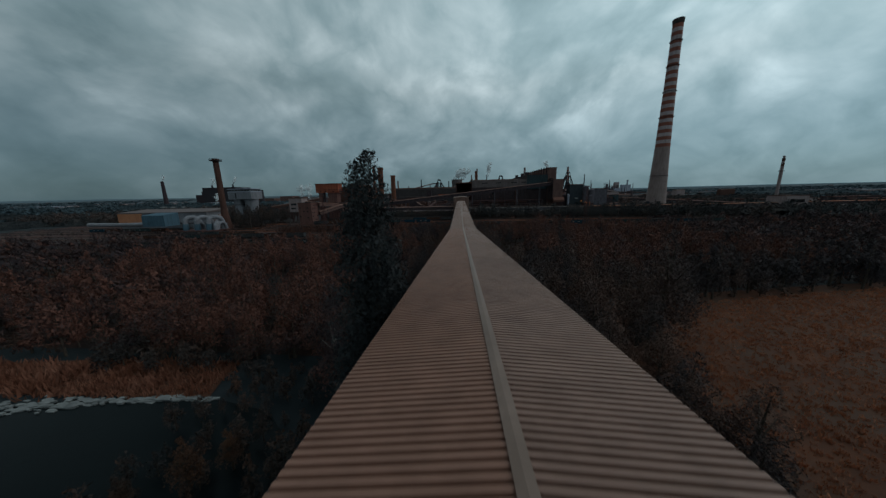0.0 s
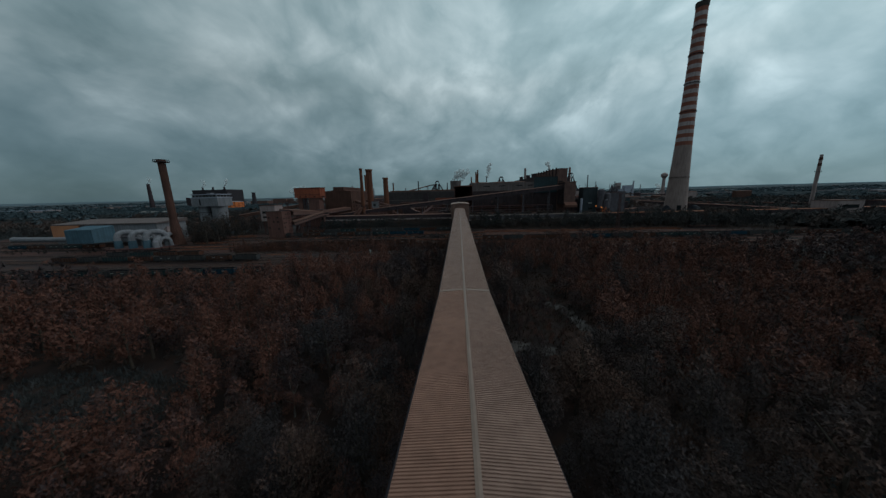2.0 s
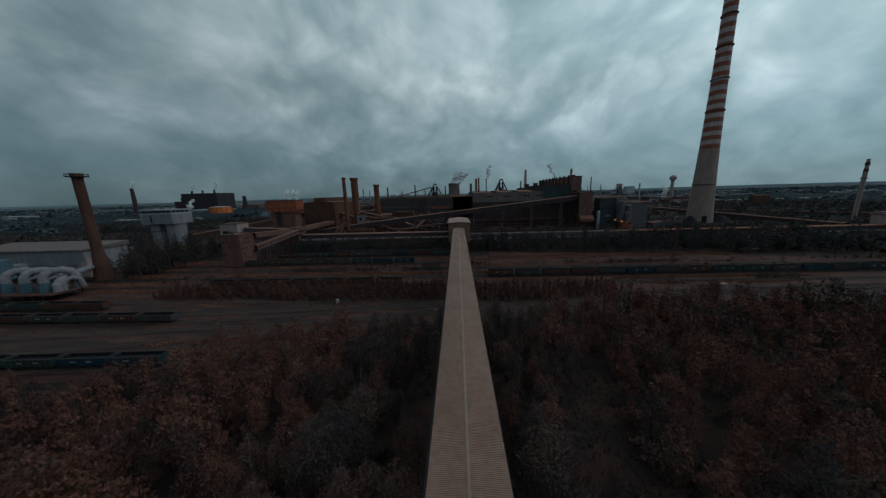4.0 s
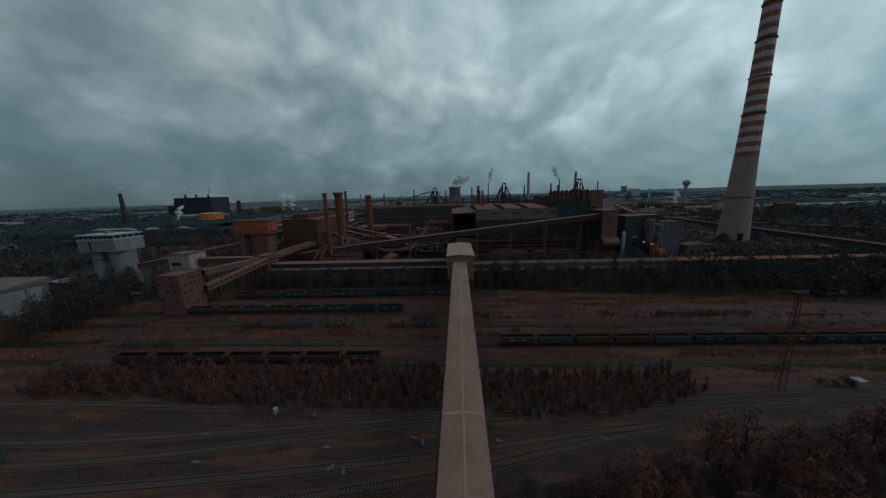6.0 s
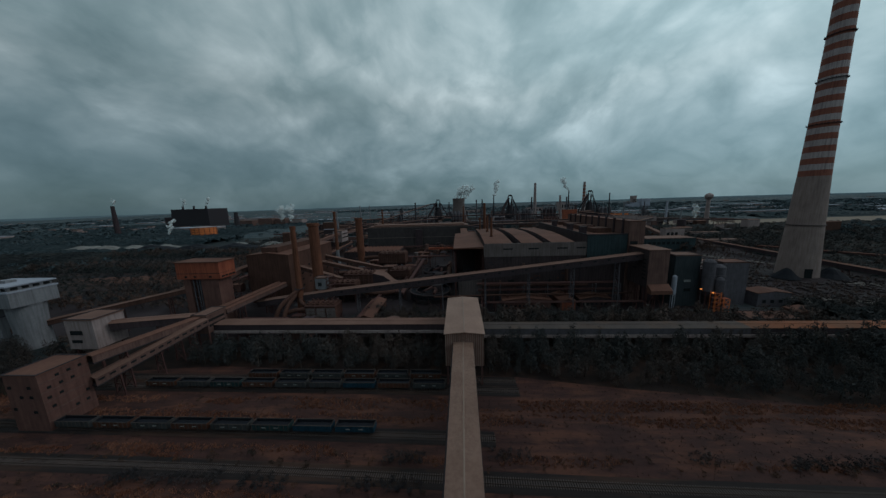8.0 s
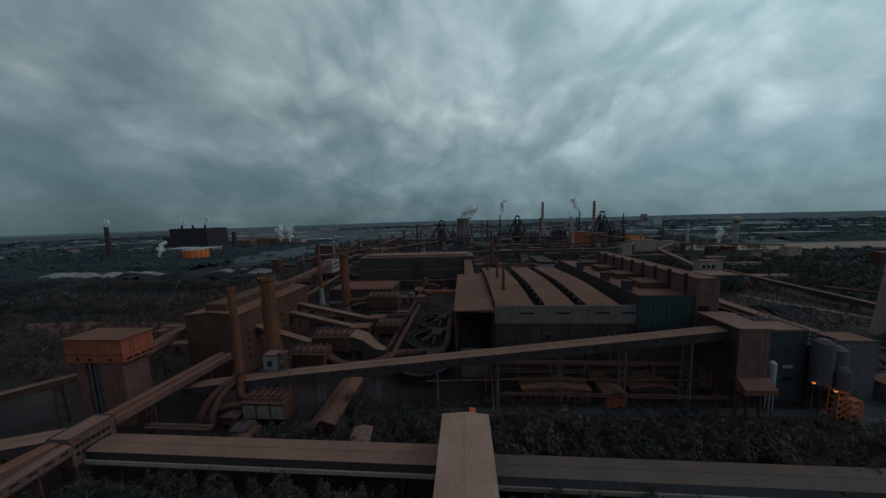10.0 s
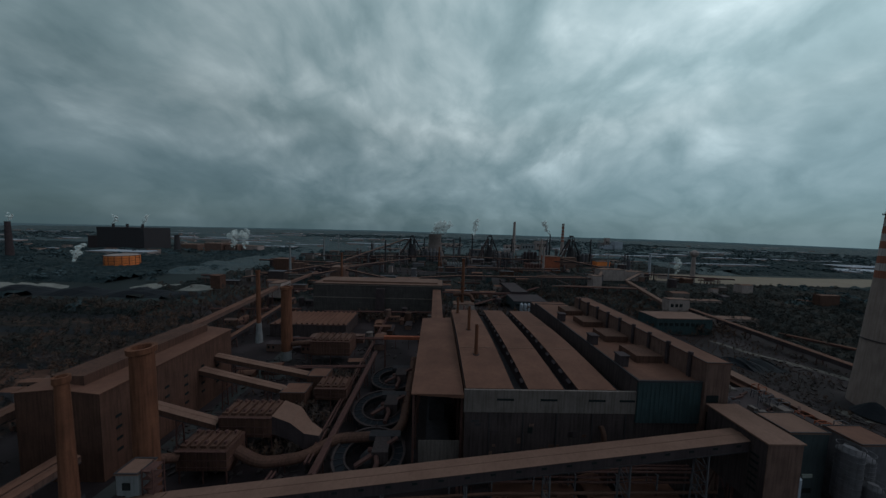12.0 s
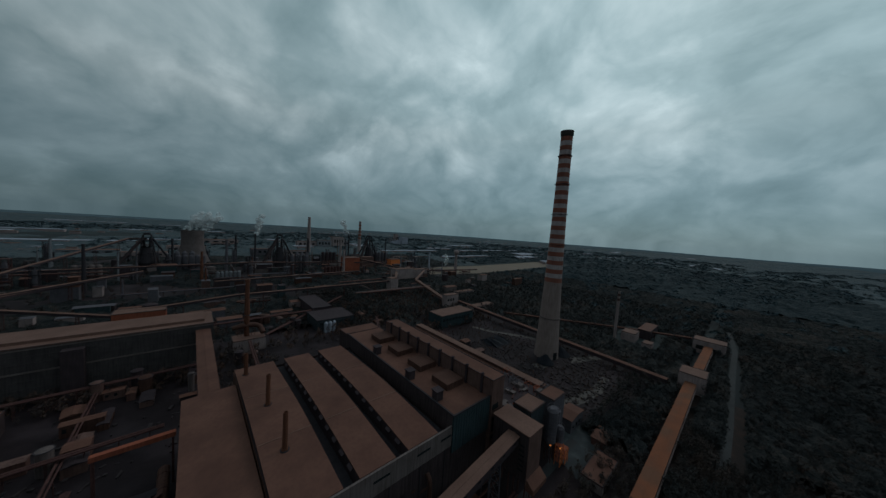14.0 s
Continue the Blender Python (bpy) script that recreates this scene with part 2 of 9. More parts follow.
M["stack_rust"] = material("stack_rust", (0.1397, 0.05599, 0.03508), (0.07819, 0.03247, 0.02361), scale=0.15, streak=0.6)
M["chimney_red"] = material("chimney_red", (0.2482, 0.08892, 0.06284), (0.1532, 0.0627, 0.05027), scale=0.1, streak=0.5)
M["chimney_white"] = material("chimney_white", (0.375, 0.310, 0.312), (0.245, 0.200, 0.203), scale=0.1, streak=0.55)
M["chimney_cap"] = material("chimney_cap", (0.06, 0.05, 0.045), (0.03, 0.026, 0.025), scale=0.3)
M["blue_paint"] = material("blue_paint", (0.066, 0.1152, 0.1505), (0.0429, 0.0672, 0.08712), scale=0.3, streak=0.4)
M["wagon_blue"] = material("wagon_blue", (0.01253, 0.0405, 0.06405), (0.009191, 0.02113, 0.03202), scale=0.6, streak=0.5)
M["wagon_rust"] = material("wagon_rust", (0.08262, 0.03374, 0.02237), (0.04131, 0.01964, 0.01534), scale=0.6, streak=0.4)
M["wagon_rim"] = material("wagon_rim", (0.068, 0.054, 0.050), (0.040, 0.031, 0.029), scale=0.6, streak=0.3)
M["wagon_grey"] = material("wagon_grey", (0.050, 0.053, 0.057), (0.030, 0.028, 0.028), scale=0.6, streak=0.5)
M["wagon_teal"] = material("wagon_teal", (0.0215, 0.04388, 0.04819), (0.01536, 0.02632, 0.02835), scale=0.6, streak=0.5)
M["coal"] = material("coal", (0.01552, 0.016, 0.02074), (0.00873, 0.009, 0.0122), scale=1.2, bump=0.6, bump_scale=3.0)
M["white_mark"] = material("white_mark", (0.23, 0.23, 0.225), (0.12, 0.12, 0.118), scale=2.0)
M["rail"] = material("rail", (0.060, 0.041, 0.034), (0.034, 0.023, 0.019), scale=1.0, rough=0.45, metal=0.4)
M["sleeper"] = material("sleeper", (0.0840, 0.0640, 0.0610), (0.0440, 0.0330, 0.0315), scale=0.7)
M["ballast"] = material("ballast", (0.0390, 0.0245, 0.0242), (0.0190, 0.0130, 0.0134), scale=0.7, bump=0.5, bump_scale=3.0, spots=(0.0660, 0.0330, 0.0245), spot_scale=0.22, amount=0.9, stretch=(0.2, 1.0, 1.0))
M["cinder"] = material("cinder", (0.0215, 0.0165, 0.0166), (0.0112, 0.0090, 0.0094), scale=0.5, bump=0.5, bump_scale=3.0, spots=(0.044, 0.0245, 0.0195), spot_scale=0.12, stretch=(0.15, 1.0, 1.0))
M["leaf_litter"] = material("leaf_litter", (0.0190, 0.0122, 0.0112), (0.0100, 0.0078, 0.0076), scale=0.6, bump=0.6, bump_scale=2.5, spots=(0.0290, 0.0160, 0.0130), spot_scale=0.15)
M["chimney_concrete"] = material("chimney_concrete", (0.245, 0.180, 0.168), (0.160, 0.116, 0.108), scale=0.12, streak=0.4, bump=0.1)
M["dry_grass"] = material("dry_grass", (0.0560, 0.0252, 0.0220), (0.0195, 0.0122, 0.0126), scale=0.42, bump=0.8, bump_scale=1.5, spots=(0.0780, 0.0335, 0.0245), spot_scale=0.24, amount=0.9, stretch=(0.22, 1.0, 1.0))
M["meadow"] = material("meadow", (0.082, 0.0310, 0.0165), (0.038, 0.0175, 0.0120), scale=0.22, bump=0.7, bump_scale=1.3, spots=(0.056, 0.0290, 0.0200), spot_scale=0.12, amount=0.9)
# blue tint put into the ground colour for the haze over the plain
M["forest_floor"] = material("forest_floor", (0.0150, 0.0190, 0.0212), (0.0092, 0.0118, 0.0135), scale=0.03, bump=0.5, bump_scale=0.8, spots=(0.0230, 0.0290, 0.0310), spot_scale=0.004)
M["plant_yard"] = material("plant_yard", (0.022, 0.01517, 0.01714), (0.01048, 0.007834, 0.009522), scale=0.06, bump=0.4, bump_scale=1.0, spots=(0.03247, 0.0235, 0.02666), spot_scale=0.03)
M["scrap"] = material("scrap", (0.052, 0.040, 0.042), (0.022, 0.0175, 0.019), scale=0.35)
M["pale_dirt"] = material("pale_dirt", (0.112, 0.096, 0.091), (0.050, 0.040, 0.037), scale=0.35, bump=0.4, bump_scale=2.0)
M["sandy_scrub"] = material("sandy_scrub", (0.080, 0.069, 0.066), (0.026, 0.021, 0.020), scale=0.5, bump=0.4, bump_scale=2.0, spots=(0.030, 0.022, 0.020), spot_scale=0.16, amount=0.8)
M["concrete_pad"] = material("concrete_pad", (0.046, 0.050, 0.054), (0.024, 0.027, 0.030), scale=0.3, bump=0.3, bump_scale=2.0, spots=(0.062, 0.066, 0.070), spot_scale=0.15)
M["sand"] = material("sand", (0.1686, 0.1244, 0.09688), (0.1181, 0.08826, 0.06975), scale=0.02, bump=0.3, bump_scale=0.3)
M["heap_white"] = material("heap_white", (0.185, 0.172, 0.166), (0.100, 0.094, 0.092), scale=0.09, amount=0.9, bump=0.3, bump_scale=0.5)
M["road_asphalt"] = material("road_asphalt", (0.045, 0.045, 0.0475), (0.027, 0.027, 0.0285), scale=0.1, bump=0.2)
M["water"] = material("water", (0.0048, 0.0072, 0.008), (0.004, 0.0056, 0.0064), scale=0.2, rough=0.25, bump=0.35, bump_scale=0.8, spec=0.03)
M["foam"] = material("foam", (0.190, 0.190, 0.186), (0.060, 0.062, 0.063), scale=0.7, bump=0.5, bump_scale=2.0, amount=0.8)
M["bark"] = material("bark", (0.07, 0.055, 0.045), (0.035, 0.028, 0.024), scale=2.0, streak=0.3)
M["white_sheet"] = material("white_sheet", (0.2881, 0.294, 0.3484), (0.2095, 0.21, 0.2489), scale=0.05, streak=0.2)
M["glass_dark"] = material("glass_dark", (0.018, 0.02, 0.022), (0.012, 0.013, 0.014), scale=0.5, rough=0.2)
M["steam"] = material("steam", (0.75, 0.76, 0.77), (0.6, 0.62, 0.63), scale=0.05, rough=1.0)
steam_nodes = M["steam"].node_tree
clear_node, mix_node = steam_nodes.nodes.new("ShaderNodeBsdfTransparent"), steam_nodes.nodes.new("ShaderNodeMixShader")
mix_node.inputs[0].default_value = 0.3
steam_nodes.links.new(clear_node.outputs[0], mix_node.inputs[1])
steam_nodes.links.new(steam_nodes.nodes["Principled BSDF"].outputs[0], mix_node.inputs[2])
steam_nodes.links.new(mix_node.outputs[0], steam_nodes.nodes["Material Output"].inputs[0])
M["lamp_glow"] = material("lamp_glow", (0.8, 0.35, 0.1), (0.7, 0.3, 0.1), scale=2.0)
M["lamp_glow"].node_tree.nodes["Principled BSDF"].inputs["Emission Color"].default_value = (1.0, 0.28, 0.06, 1)
M["lamp_glow"].node_tree.nodes["Principled BSDF"].inputs["Emission Strength"].default_value = 0.55
M["leaf_autumn"] = leaf_material("leaf_autumn", [(0.0215, 0.0202, 0.0235), (0.032, 0.0260, 0.0290), (0.050, 0.0335, 0.0338), (0.112, 0.0495, 0.0372)], 0.13, holes=11.0, spread=0.14)
M["leaf_dark"] = leaf_material("leaf_dark", [(0.0265, 0.0245, 0.0268), (0.039, 0.0330, 0.0350), (0.054, 0.0405, 0.0395), (0.086, 0.050, 0.0400)], 0.05, holes=11.0, spread=0.12)
M["leaf_grey"] = leaf_material("leaf_grey", [(0.020, 0.0225, 0.024), (0.030, 0.033, 0.035), (0.042, 0.045, 0.047), (0.056, 0.056, 0.055)], 0.3, holes=14.0)
M["leaf_far"] = leaf_material("leaf_far", [(0.022, 0.0258, 0.0275), (0.031, 0.0328, 0.0342), (0.041, 0.0385, 0.0385), (0.064, 0.0445, 0.0395)], 0.03, holes=3.0, spread=0.12)
M["leaf_brush"] = leaf_material("leaf_brush", [(0.022, 0.019, 0.018), (0.038, 0.027, 0.023), (0.062, 0.035, 0.025), (0.092, 0.042, 0.024)], 0.12, holes=5.0)
# distance haze is painted into these two: leaves paler and bluer
M["leaf_hazy"] = leaf_material("leaf_hazy", [(0.028, 0.044, 0.054), (0.037, 0.054, 0.064), (0.047, 0.062, 0.071), (0.058, 0.068, 0.073)], 0.004, spread=0.1)
M["canopy_hazy"] = leaf_material("canopy_hazy", [(0.032, 0.050, 0.063), (0.044, 0.064, 0.077), (0.057, 0.075, 0.086), (0.070, 0.082, 0.089)], 0.004, bumps=11.0)
M["canopy_far"] = leaf_material("canopy_far", [(0.0095, 0.0112, 0.0126), (0.0188, 0.0206, 0.0220), (0.0292, 0.0290, 0.0288), (0.047, 0.0365, 0.0330)], 0.01, bumps=5.5)
# a weaker haze tint painted into the woods of the plain
M["canopy_plain_hazy"] = leaf_material("canopy_plain_hazy", [(0.011, 0.0175, 0.0215), (0.020, 0.029, 0.034), (0.030, 0.039, 0.044), (0.043, 0.048, 0.049)], 0.006, bumps=8.0)
M["leaf_dry"] = leaf_material("leaf_dry", [(0.051, 0.03225, 0.0266), (0.0884, 0.042, 0.0301), (0.1394, 0.054, 0.0336), (0.1955, 0.087, 0.0588)], 0.05)
M["leaf_mixed"] = leaf_material("leaf_mixed", [(0.021, 0.0215, 0.0225), (0.032, 0.0295, 0.030), (0.048, 0.036, 0.032), (0.080, 0.042, 0.030)], 0.11, holes=3.2, spread=0.1)
# backdrop material: its blue glow stands for distance haze, not a lamp
M["far_ridge_haze"] = bpy.data.materials.new("far_ridge_haze")
M["far_ridge_haze"].use_nodes = True
ridge_nodes = M["far_ridge_haze"].node_tree
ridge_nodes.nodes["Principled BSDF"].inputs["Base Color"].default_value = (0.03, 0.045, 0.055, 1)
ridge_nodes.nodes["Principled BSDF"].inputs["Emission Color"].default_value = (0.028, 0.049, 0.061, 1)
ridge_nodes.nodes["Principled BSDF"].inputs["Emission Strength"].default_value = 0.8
M["birch_bark"] = material("birch_bark", (0.16, 0.145, 0.135), (0.06, 0.055, 0.05), scale=1.4, streak=0.0)
M["slate_cladding"] = material("slate_cladding", (0.040, 0.047, 0.054), (0.026, 0.030, 0.034), scale=0.15, streak=0.4)
M["leaf_sapling"] = leaf_material("leaf_sapling", [(0.021, 0.0175, 0.0190), (0.034, 0.0250, 0.0260), (0.054, 0.0330, 0.0310), (0.088, 0.042, 0.032)], 0.11, holes=3.2, spread=0.12)
M["leaf_meadow"] = leaf_material("leaf_meadow", [(0.180, 0.072, 0.042), (0.245, 0.092, 0.049), (0.310, 0.112, 0.057), (0.360, 0.175, 0.115)], 0.16, spread=0.16)


# ---- mesh tools ----
class Shape:
    """Gathers faces of one part."""

    def __init__(self):
        self.v, self.f = [], []

    def add(self, verts, faces):
        k = len(self.v)
        self.v += [tuple(p) for p in verts]
        self.f += [tuple(i + k for i in f) for f in faces]
        return self

    def box(self, x0, x1, y0, y1, z0, z1):
        return self.hexa([(x0, y0), (x1, y0), (x1, y1), (x0, y1)], z0, z1)

    def hexa(self, ring, z0, z1):
        """An upright prism on a ground outline (anticlockwise); z1 may be a list of heights."""
        n = len(ring)
        tops = z1 if isinstance(z1, (list, tuple)) else [z1] * n
        v = [(x, y, z0) for x, y in ring] + [(x, y, t) for (x, y), t in zip(ring, tops)]
        f = [tuple(range(n - 1, -1, -1)), tuple(range(n, 2 * n))]
        f += [(i, (i + 1) % n, n + (i + 1) % n, n + i) for i in range(n)]
        return self.add(v, f)

    def beam(self, p, q, w, h=None):
        """A straight bar of section w x h from p to q; its height is kept upright."""
        h = h or w
        p, q = Vector(p), Vector(q)
        d = (q - p).normalized()
        side = d.cross(Vector((0, 0, 1)))
        side = side.normalized() if side.length > 1e-4 else Vector((1, 0, 0))
        upv = side.cross(d).normalized()
        v = []
        for c in (p, q):
            for s, u in ((-1, -1), (1, -1), (1, 1), (-1, 1)):
                v.append(c + side * (s * w / 2) + upv * (u * h / 2))
        return self.add(v, [(3, 2, 1, 0), (4, 5, 6, 7), (0, 1, 5, 4), (1, 2, 6, 5), (2, 3, 7, 6), (3, 0, 4, 7)])

    def cyl(self, x, y, z0, z1, r0, r1=None, n=24, cap=True):
        r1 = r0 if r1 is None else r1
        v = []
        for z, r in ((z0, r0), (z1, r1)):
            v += [(x + r * math.cos(2 * math.pi * i / n), y + r * math.sin(2 * math.pi * i / n), z) for i in range(n)]
        f = [(i, (i + 1) % n, n + (i + 1) % n, n + i) for i in range(n)]
        if cap:
            f += [tuple(range(n - 1, -1, -1)), tuple(range(n, 2 * n))]
        return self.add(v, f)

    def lathe(self, x, y, rings, n=32, cap=True):
        """Rings of (z, radius), from below."""
        v, f = [], []
        for z, r in rings:
            v += [(x + r * math.cos(2 * math.pi * i / n), y + r * math.sin(2 * math.pi * i / n), z) for i in range(n)]
        for k in range(len(rings) - 1):
            f += [(k * n + i, k * n + (i + 1) % n, (k + 1) * n + (i + 1) % n, (k + 1) * n + i) for i in range(n)]
        if cap:
            f += [tuple(range(n - 1, -1, -1)), tuple(range((len(rings) - 1) * n, len(rings) * n))]
        return self.add(v, f)

    def tube(self, path, r, n=10):
        """A round pipe along a path."""
        path = [Vector(p) for p in path]
        v, f = [], []
        for k, p in enumerate(path):
            d = (path[min(k + 1, len(path) - 1)] - path[max(k - 1, 0)]).normalized()
            side = d.cross(Vector((0, 0, 1)))
            side = side.normalized() if side.length > 1e-3 else Vector((1, 0, 0))
            upv = side.cross(d)
            rr = r[k] if isinstance(r, (list, tuple)) else r
            v += [p + (side * math.cos(2 * math.pi * i / n) + upv * math.sin(2 * math.pi * i / n)) * rr for i in range(n)]
        for k in range(len(path) - 1):
            f += [(k * n + i, k * n + (i + 1) % n, (k + 1) * n + (i + 1) % n, (k + 1) * n + i) for i in range(n)]
        f += [tuple(range(n - 1, -1, -1)), tuple(range((len(path) - 1) * n, len(path) * n))]
        return self.add(v, f)

    def sweep(self, path, profile):
        """A profile of (across, up) carried along a path; across is level, closed outline."""
        path, n = [Vector(p) for p in path], len(profile)
        v, f = [], []
        for k, p in enumerate(path):
            d = path[min(k + 1, len(path) - 1)] - path[max(k - 1, 0)]
            side = Vector((d.y, -d.x, 0)).normalized()
            v += [p + side * a + Vector((0, 0, b)) for a, b in profile]
        for k in range(len(path) - 1):
            f += [(k * n + i, k * n + (i + 1) % n, (k + 1) * n + (i + 1) % n, (k + 1) * n + i) for i in range(n)]
        f += [tuple(range(n - 1, -1, -1)), tuple(range((len(path) - 1) * n, len(path) * n))]
        return self.add(v, f)

    def ribs(self, p, q, z0, z1, step, depth, width):
        """Upright cladding ribs on the wall from p to q, standing proud to its right."""
        p, q = Vector((*p, 0)), Vector((*q, 0))
        d = (q - p).normalized()
        out = Vector((d.y, -d.x, 0))
        for i in range(int((q - p).length / step) + 1):
            c = p + d * min(i * step + width / 2, (q - p).length - width / 2)
            a, b = c - d * (width / 2), c + d * (width / 2)
            self.add([(*(a).xy, z0), (*(b).xy, z0), (*(b + out * depth).xy, z0), (*(a + out * depth).xy, z0),
                      (*(a).xy, z1), (*(b).xy, z1), (*(b + out * depth).xy, z1), (*(a + out * depth).xy, z1)],
                     [(0, 3, 7, 4), (3, 2, 6, 7), (2, 1, 5, 6), (4, 7, 6, 5), (0, 1, 2, 3)])
        return self

    def mesh(self, name, mat):
        me = bpy.data.meshes.new(name)
        me.from_pydata(self.v, [], self.f)
        me.materials.append(M[mat])
        me.update()
        return me


def thing(name, label, category, group="", kind="", at=(0, 0, 0)):
    ob = new(name)
    ob.location = at
    return tagged(ob, label, category, group, kind)


def part(name, shape, mat, parent, label=""):
    """One mesh under a thing or a part."""
    me = shape.mesh(name, mat) if isinstance(shape, Shape) else shape
    ob = new(name, me)
    ob.parent = parent
    if parent is not None:
        base, p = Vector((0, 0, 0)), parent
        while p is not None:
            base, p = base + p.location, p.parent
        ob.matrix_parent_inverse = Matrix.Translation(-base)
    if label:
        ob["label"] = label
    return ob


def sheet(name, shape, mat, label, category):
    return tagged(new(name, shape.mesh(name, mat)), label, category, "", "structure")


def arrays(name, verts, tris, mats, index=None):
    """A mesh from numpy arrays of triangles."""
    me = bpy.data.meshes.new(name)
    me.vertices.add(len(verts))
    me.vertices.foreach_set("co", np.asarray(verts, np.float32).ravel())
    me.loops.add(3 * len(tris))
    me.loops.foreach_set("vertex_index", np.asarray(tris, np.int32).ravel())
    me.polygons.add(len(tris))
    me.polygons.foreach_set("loop_start", np.arange(0, 3 * len(tris), 3, dtype=np.int32))
    me.polygons.foreach_set("loop_total", np.full(len(tris), 3, np.int32))
    for m in mats:
        me.materials.append(M[m])
    if index is not None:
        me.polygons.foreach_set("material_index", np.asarray(index, np.int32))
    me.update(calc_edges=True)
    return me


def flat_sheet(points, z):
    s = Shape()
    s.add([(x, y, z) for x, y in points], [tuple(range(len(points)))])
    return s

# ---- ground ----
def hill(x, y):
    r = math.hypot(x, y - 200)
    s = min(max((r - 1900) / 2800, 0), 1)
    s = s * s * (3 - 2 * s)
    return s * (14 + 16 * (noise.noise(Vector((x * 0.0009, y * 0.0009, 3.1))) + 0.35))


radii = [0, 60, 130, 220, 330, 470, 650, 850, 1100, 1400, 1700, 2000, 2300, 2600, 2900, 3200, 3500, 3800, 4100, 4350, 4600, 4800]
g, seg = Shape(), 120
g.v.append((0, 200, 0))
for r in radii[1:]:
    for i in range(seg):
        x, y = r * math.cos(2 * math.pi * i / seg), 200 + r * math.sin(2 * math.pi * i / seg)
        g.v.append((x, y, max(0.0, hill(x, y))))
g.f += [(0, 1 + i, 1 + (i + 1) % seg) for i in range(seg)]
for k in range(len(radii) - 2):
    o = 1 + k * seg
    g.f += [(o + i, o + seg + i, o + seg + (i + 1) % seg, o + (i + 1) % seg) for i in range(seg)]
ground = sheet("ground", g, "forest_floor", "dark overgrown ground reaching to low wooded hills", "ground")

# two glowing backdrop rings that stand for haze on the horizon
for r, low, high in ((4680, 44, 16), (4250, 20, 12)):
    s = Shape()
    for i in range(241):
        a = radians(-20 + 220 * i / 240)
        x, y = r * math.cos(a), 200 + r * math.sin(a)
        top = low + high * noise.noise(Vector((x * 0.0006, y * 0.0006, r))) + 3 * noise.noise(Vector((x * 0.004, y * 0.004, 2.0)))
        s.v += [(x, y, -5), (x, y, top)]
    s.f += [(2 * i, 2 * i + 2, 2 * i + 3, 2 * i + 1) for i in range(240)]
    sheet("backdrop", s, "far_ridge_haze", "low hazy backdrop ridge on the horizon, glowing haze blue", "backdrop")

sheet("railway_yard", flat_sheet([(-420, 148), (-160, 150), (-84, 160), (-60, 172), (-6, 183), (30, 192), (80, 203), (235, 207), (245, 225), (240, 262), (150, 284), (60, 296), (25, 302),
      (-110, 309), (-200, 300), (-420, 300)], 0.03), "dry_grass", "brown dry grass between the railway tracks", "ground")
# dark sheet laid where the trees' shade falls
sheet("tree_band_floor", flat_sheet([(-210, 296), (-112, 300), (30, 290), (60, 284), (150, 276), (250, 258), (345, 262), (345, 344), (-210, 344)], 0.024), "leaf_litter", "leaf litter under the band of trees, dark to stand for their shade", "ground")
sheet("track_fan_bed", flat_sheet([(-420, 160), (-160, 159), (-60, 176), (0, 184), (40, 194), (90, 204), (225, 208), (225, 215), (90, 216), (0, 213), (-130, 214), (-420, 206)], 0.06),
      "ballast", "dark gravel and cinder bed under the track fan", "ballast")
sheet("woodland_floor", flat_sheet([(-6, 60), (6, 60), (40, 84), (100, 96), (170, 80), (170, 208), (80, 208), (30, 198), (-6, 190), (-60, 180), (-150, 162), (-150, 60), (-60, 58), (-20, 56)], 0.02), "leaf_litter", "brown fallen leaves under the autumn wood", "ground")
sheet("works_ground", flat_sheet([(-330, 760), (160, 760), (420, 640), (560, 700), (760, 880), (760, 1420), (-420, 1420), (-420, 800)], 0.03), "plant_yard", "dusty dark ground of the far works", "ground")
sheet("plant_yard", flat_sheet([(-330, 338), (160, 338), (360, 335), (430, 380), (420, 520), (300, 700), (160, 760), (-260, 760), (-320, 600)], 0.03),
      "plant_yard", "dusty dark ground of the steelworks", "ground")
sheet("meadow", flat_sheet([(26, 20), (70, 10), (150, 15), (165, 60), (130, 95), (96, 91), (70, 87), (45, 83), (27, 66), (19, 46)], 0.05), "meadow", "rust-coloured dry meadow of tall grass", "meadow")
sheet("bank_grass", flat_sheet([(-84, 46.4), (-36, 46.2), (-38, 52), (-46, 54.5), (-62, 55), (-84, 53)], 0.12), "meadow", "rust-coloured grass on the bank", "grass")
sheet("pond", flat_sheet([(-130, 8), (-30, 4), (-15, 14), (-14, 28), (-19, 38), (-26, 44), (-34, 45.8), (-48, 46.2), (-62, 44.4), (-90, 42), (-130, 38)], 0.08), "water", "dark still pond water", "water")
foam = Shape()
rnd = random.Random(5)
for k in range(420):
    t = rnd.random()
    x = -96 + 61 * t
    wide_ = float(np.interp(t, (0, 0.6, 0.72, 0.85, 1), (2.4, 2.0, 1.0, 0.5, 0.3)))
    y = float(np.interp(x, (-96, -70, -62, -52, -44, -36), (41, 42.6, 43.6, 45.4, 45.2, 45.9))) + 0.4 * math.sin(16 * t) + rnd.gauss(0, 0.42) * wide_
    r = rnd.uniform(0.12, 0.55)
    pts = [(x + 1.7 * r * math.cos(6.283 * i / 7) * rnd.uniform(0.6, 1.3), y + 0.7 * r * math.sin(6.283 * i / 7) * rnd.uniform(0.6, 1.2)) for i in range(7)]
    foam.hexa(pts, 0.05, 0.12 + 0.22 * rnd.random())
sheet("shore_rim", foam, "foam", "pale frothy silt rim along the pond", "shore")
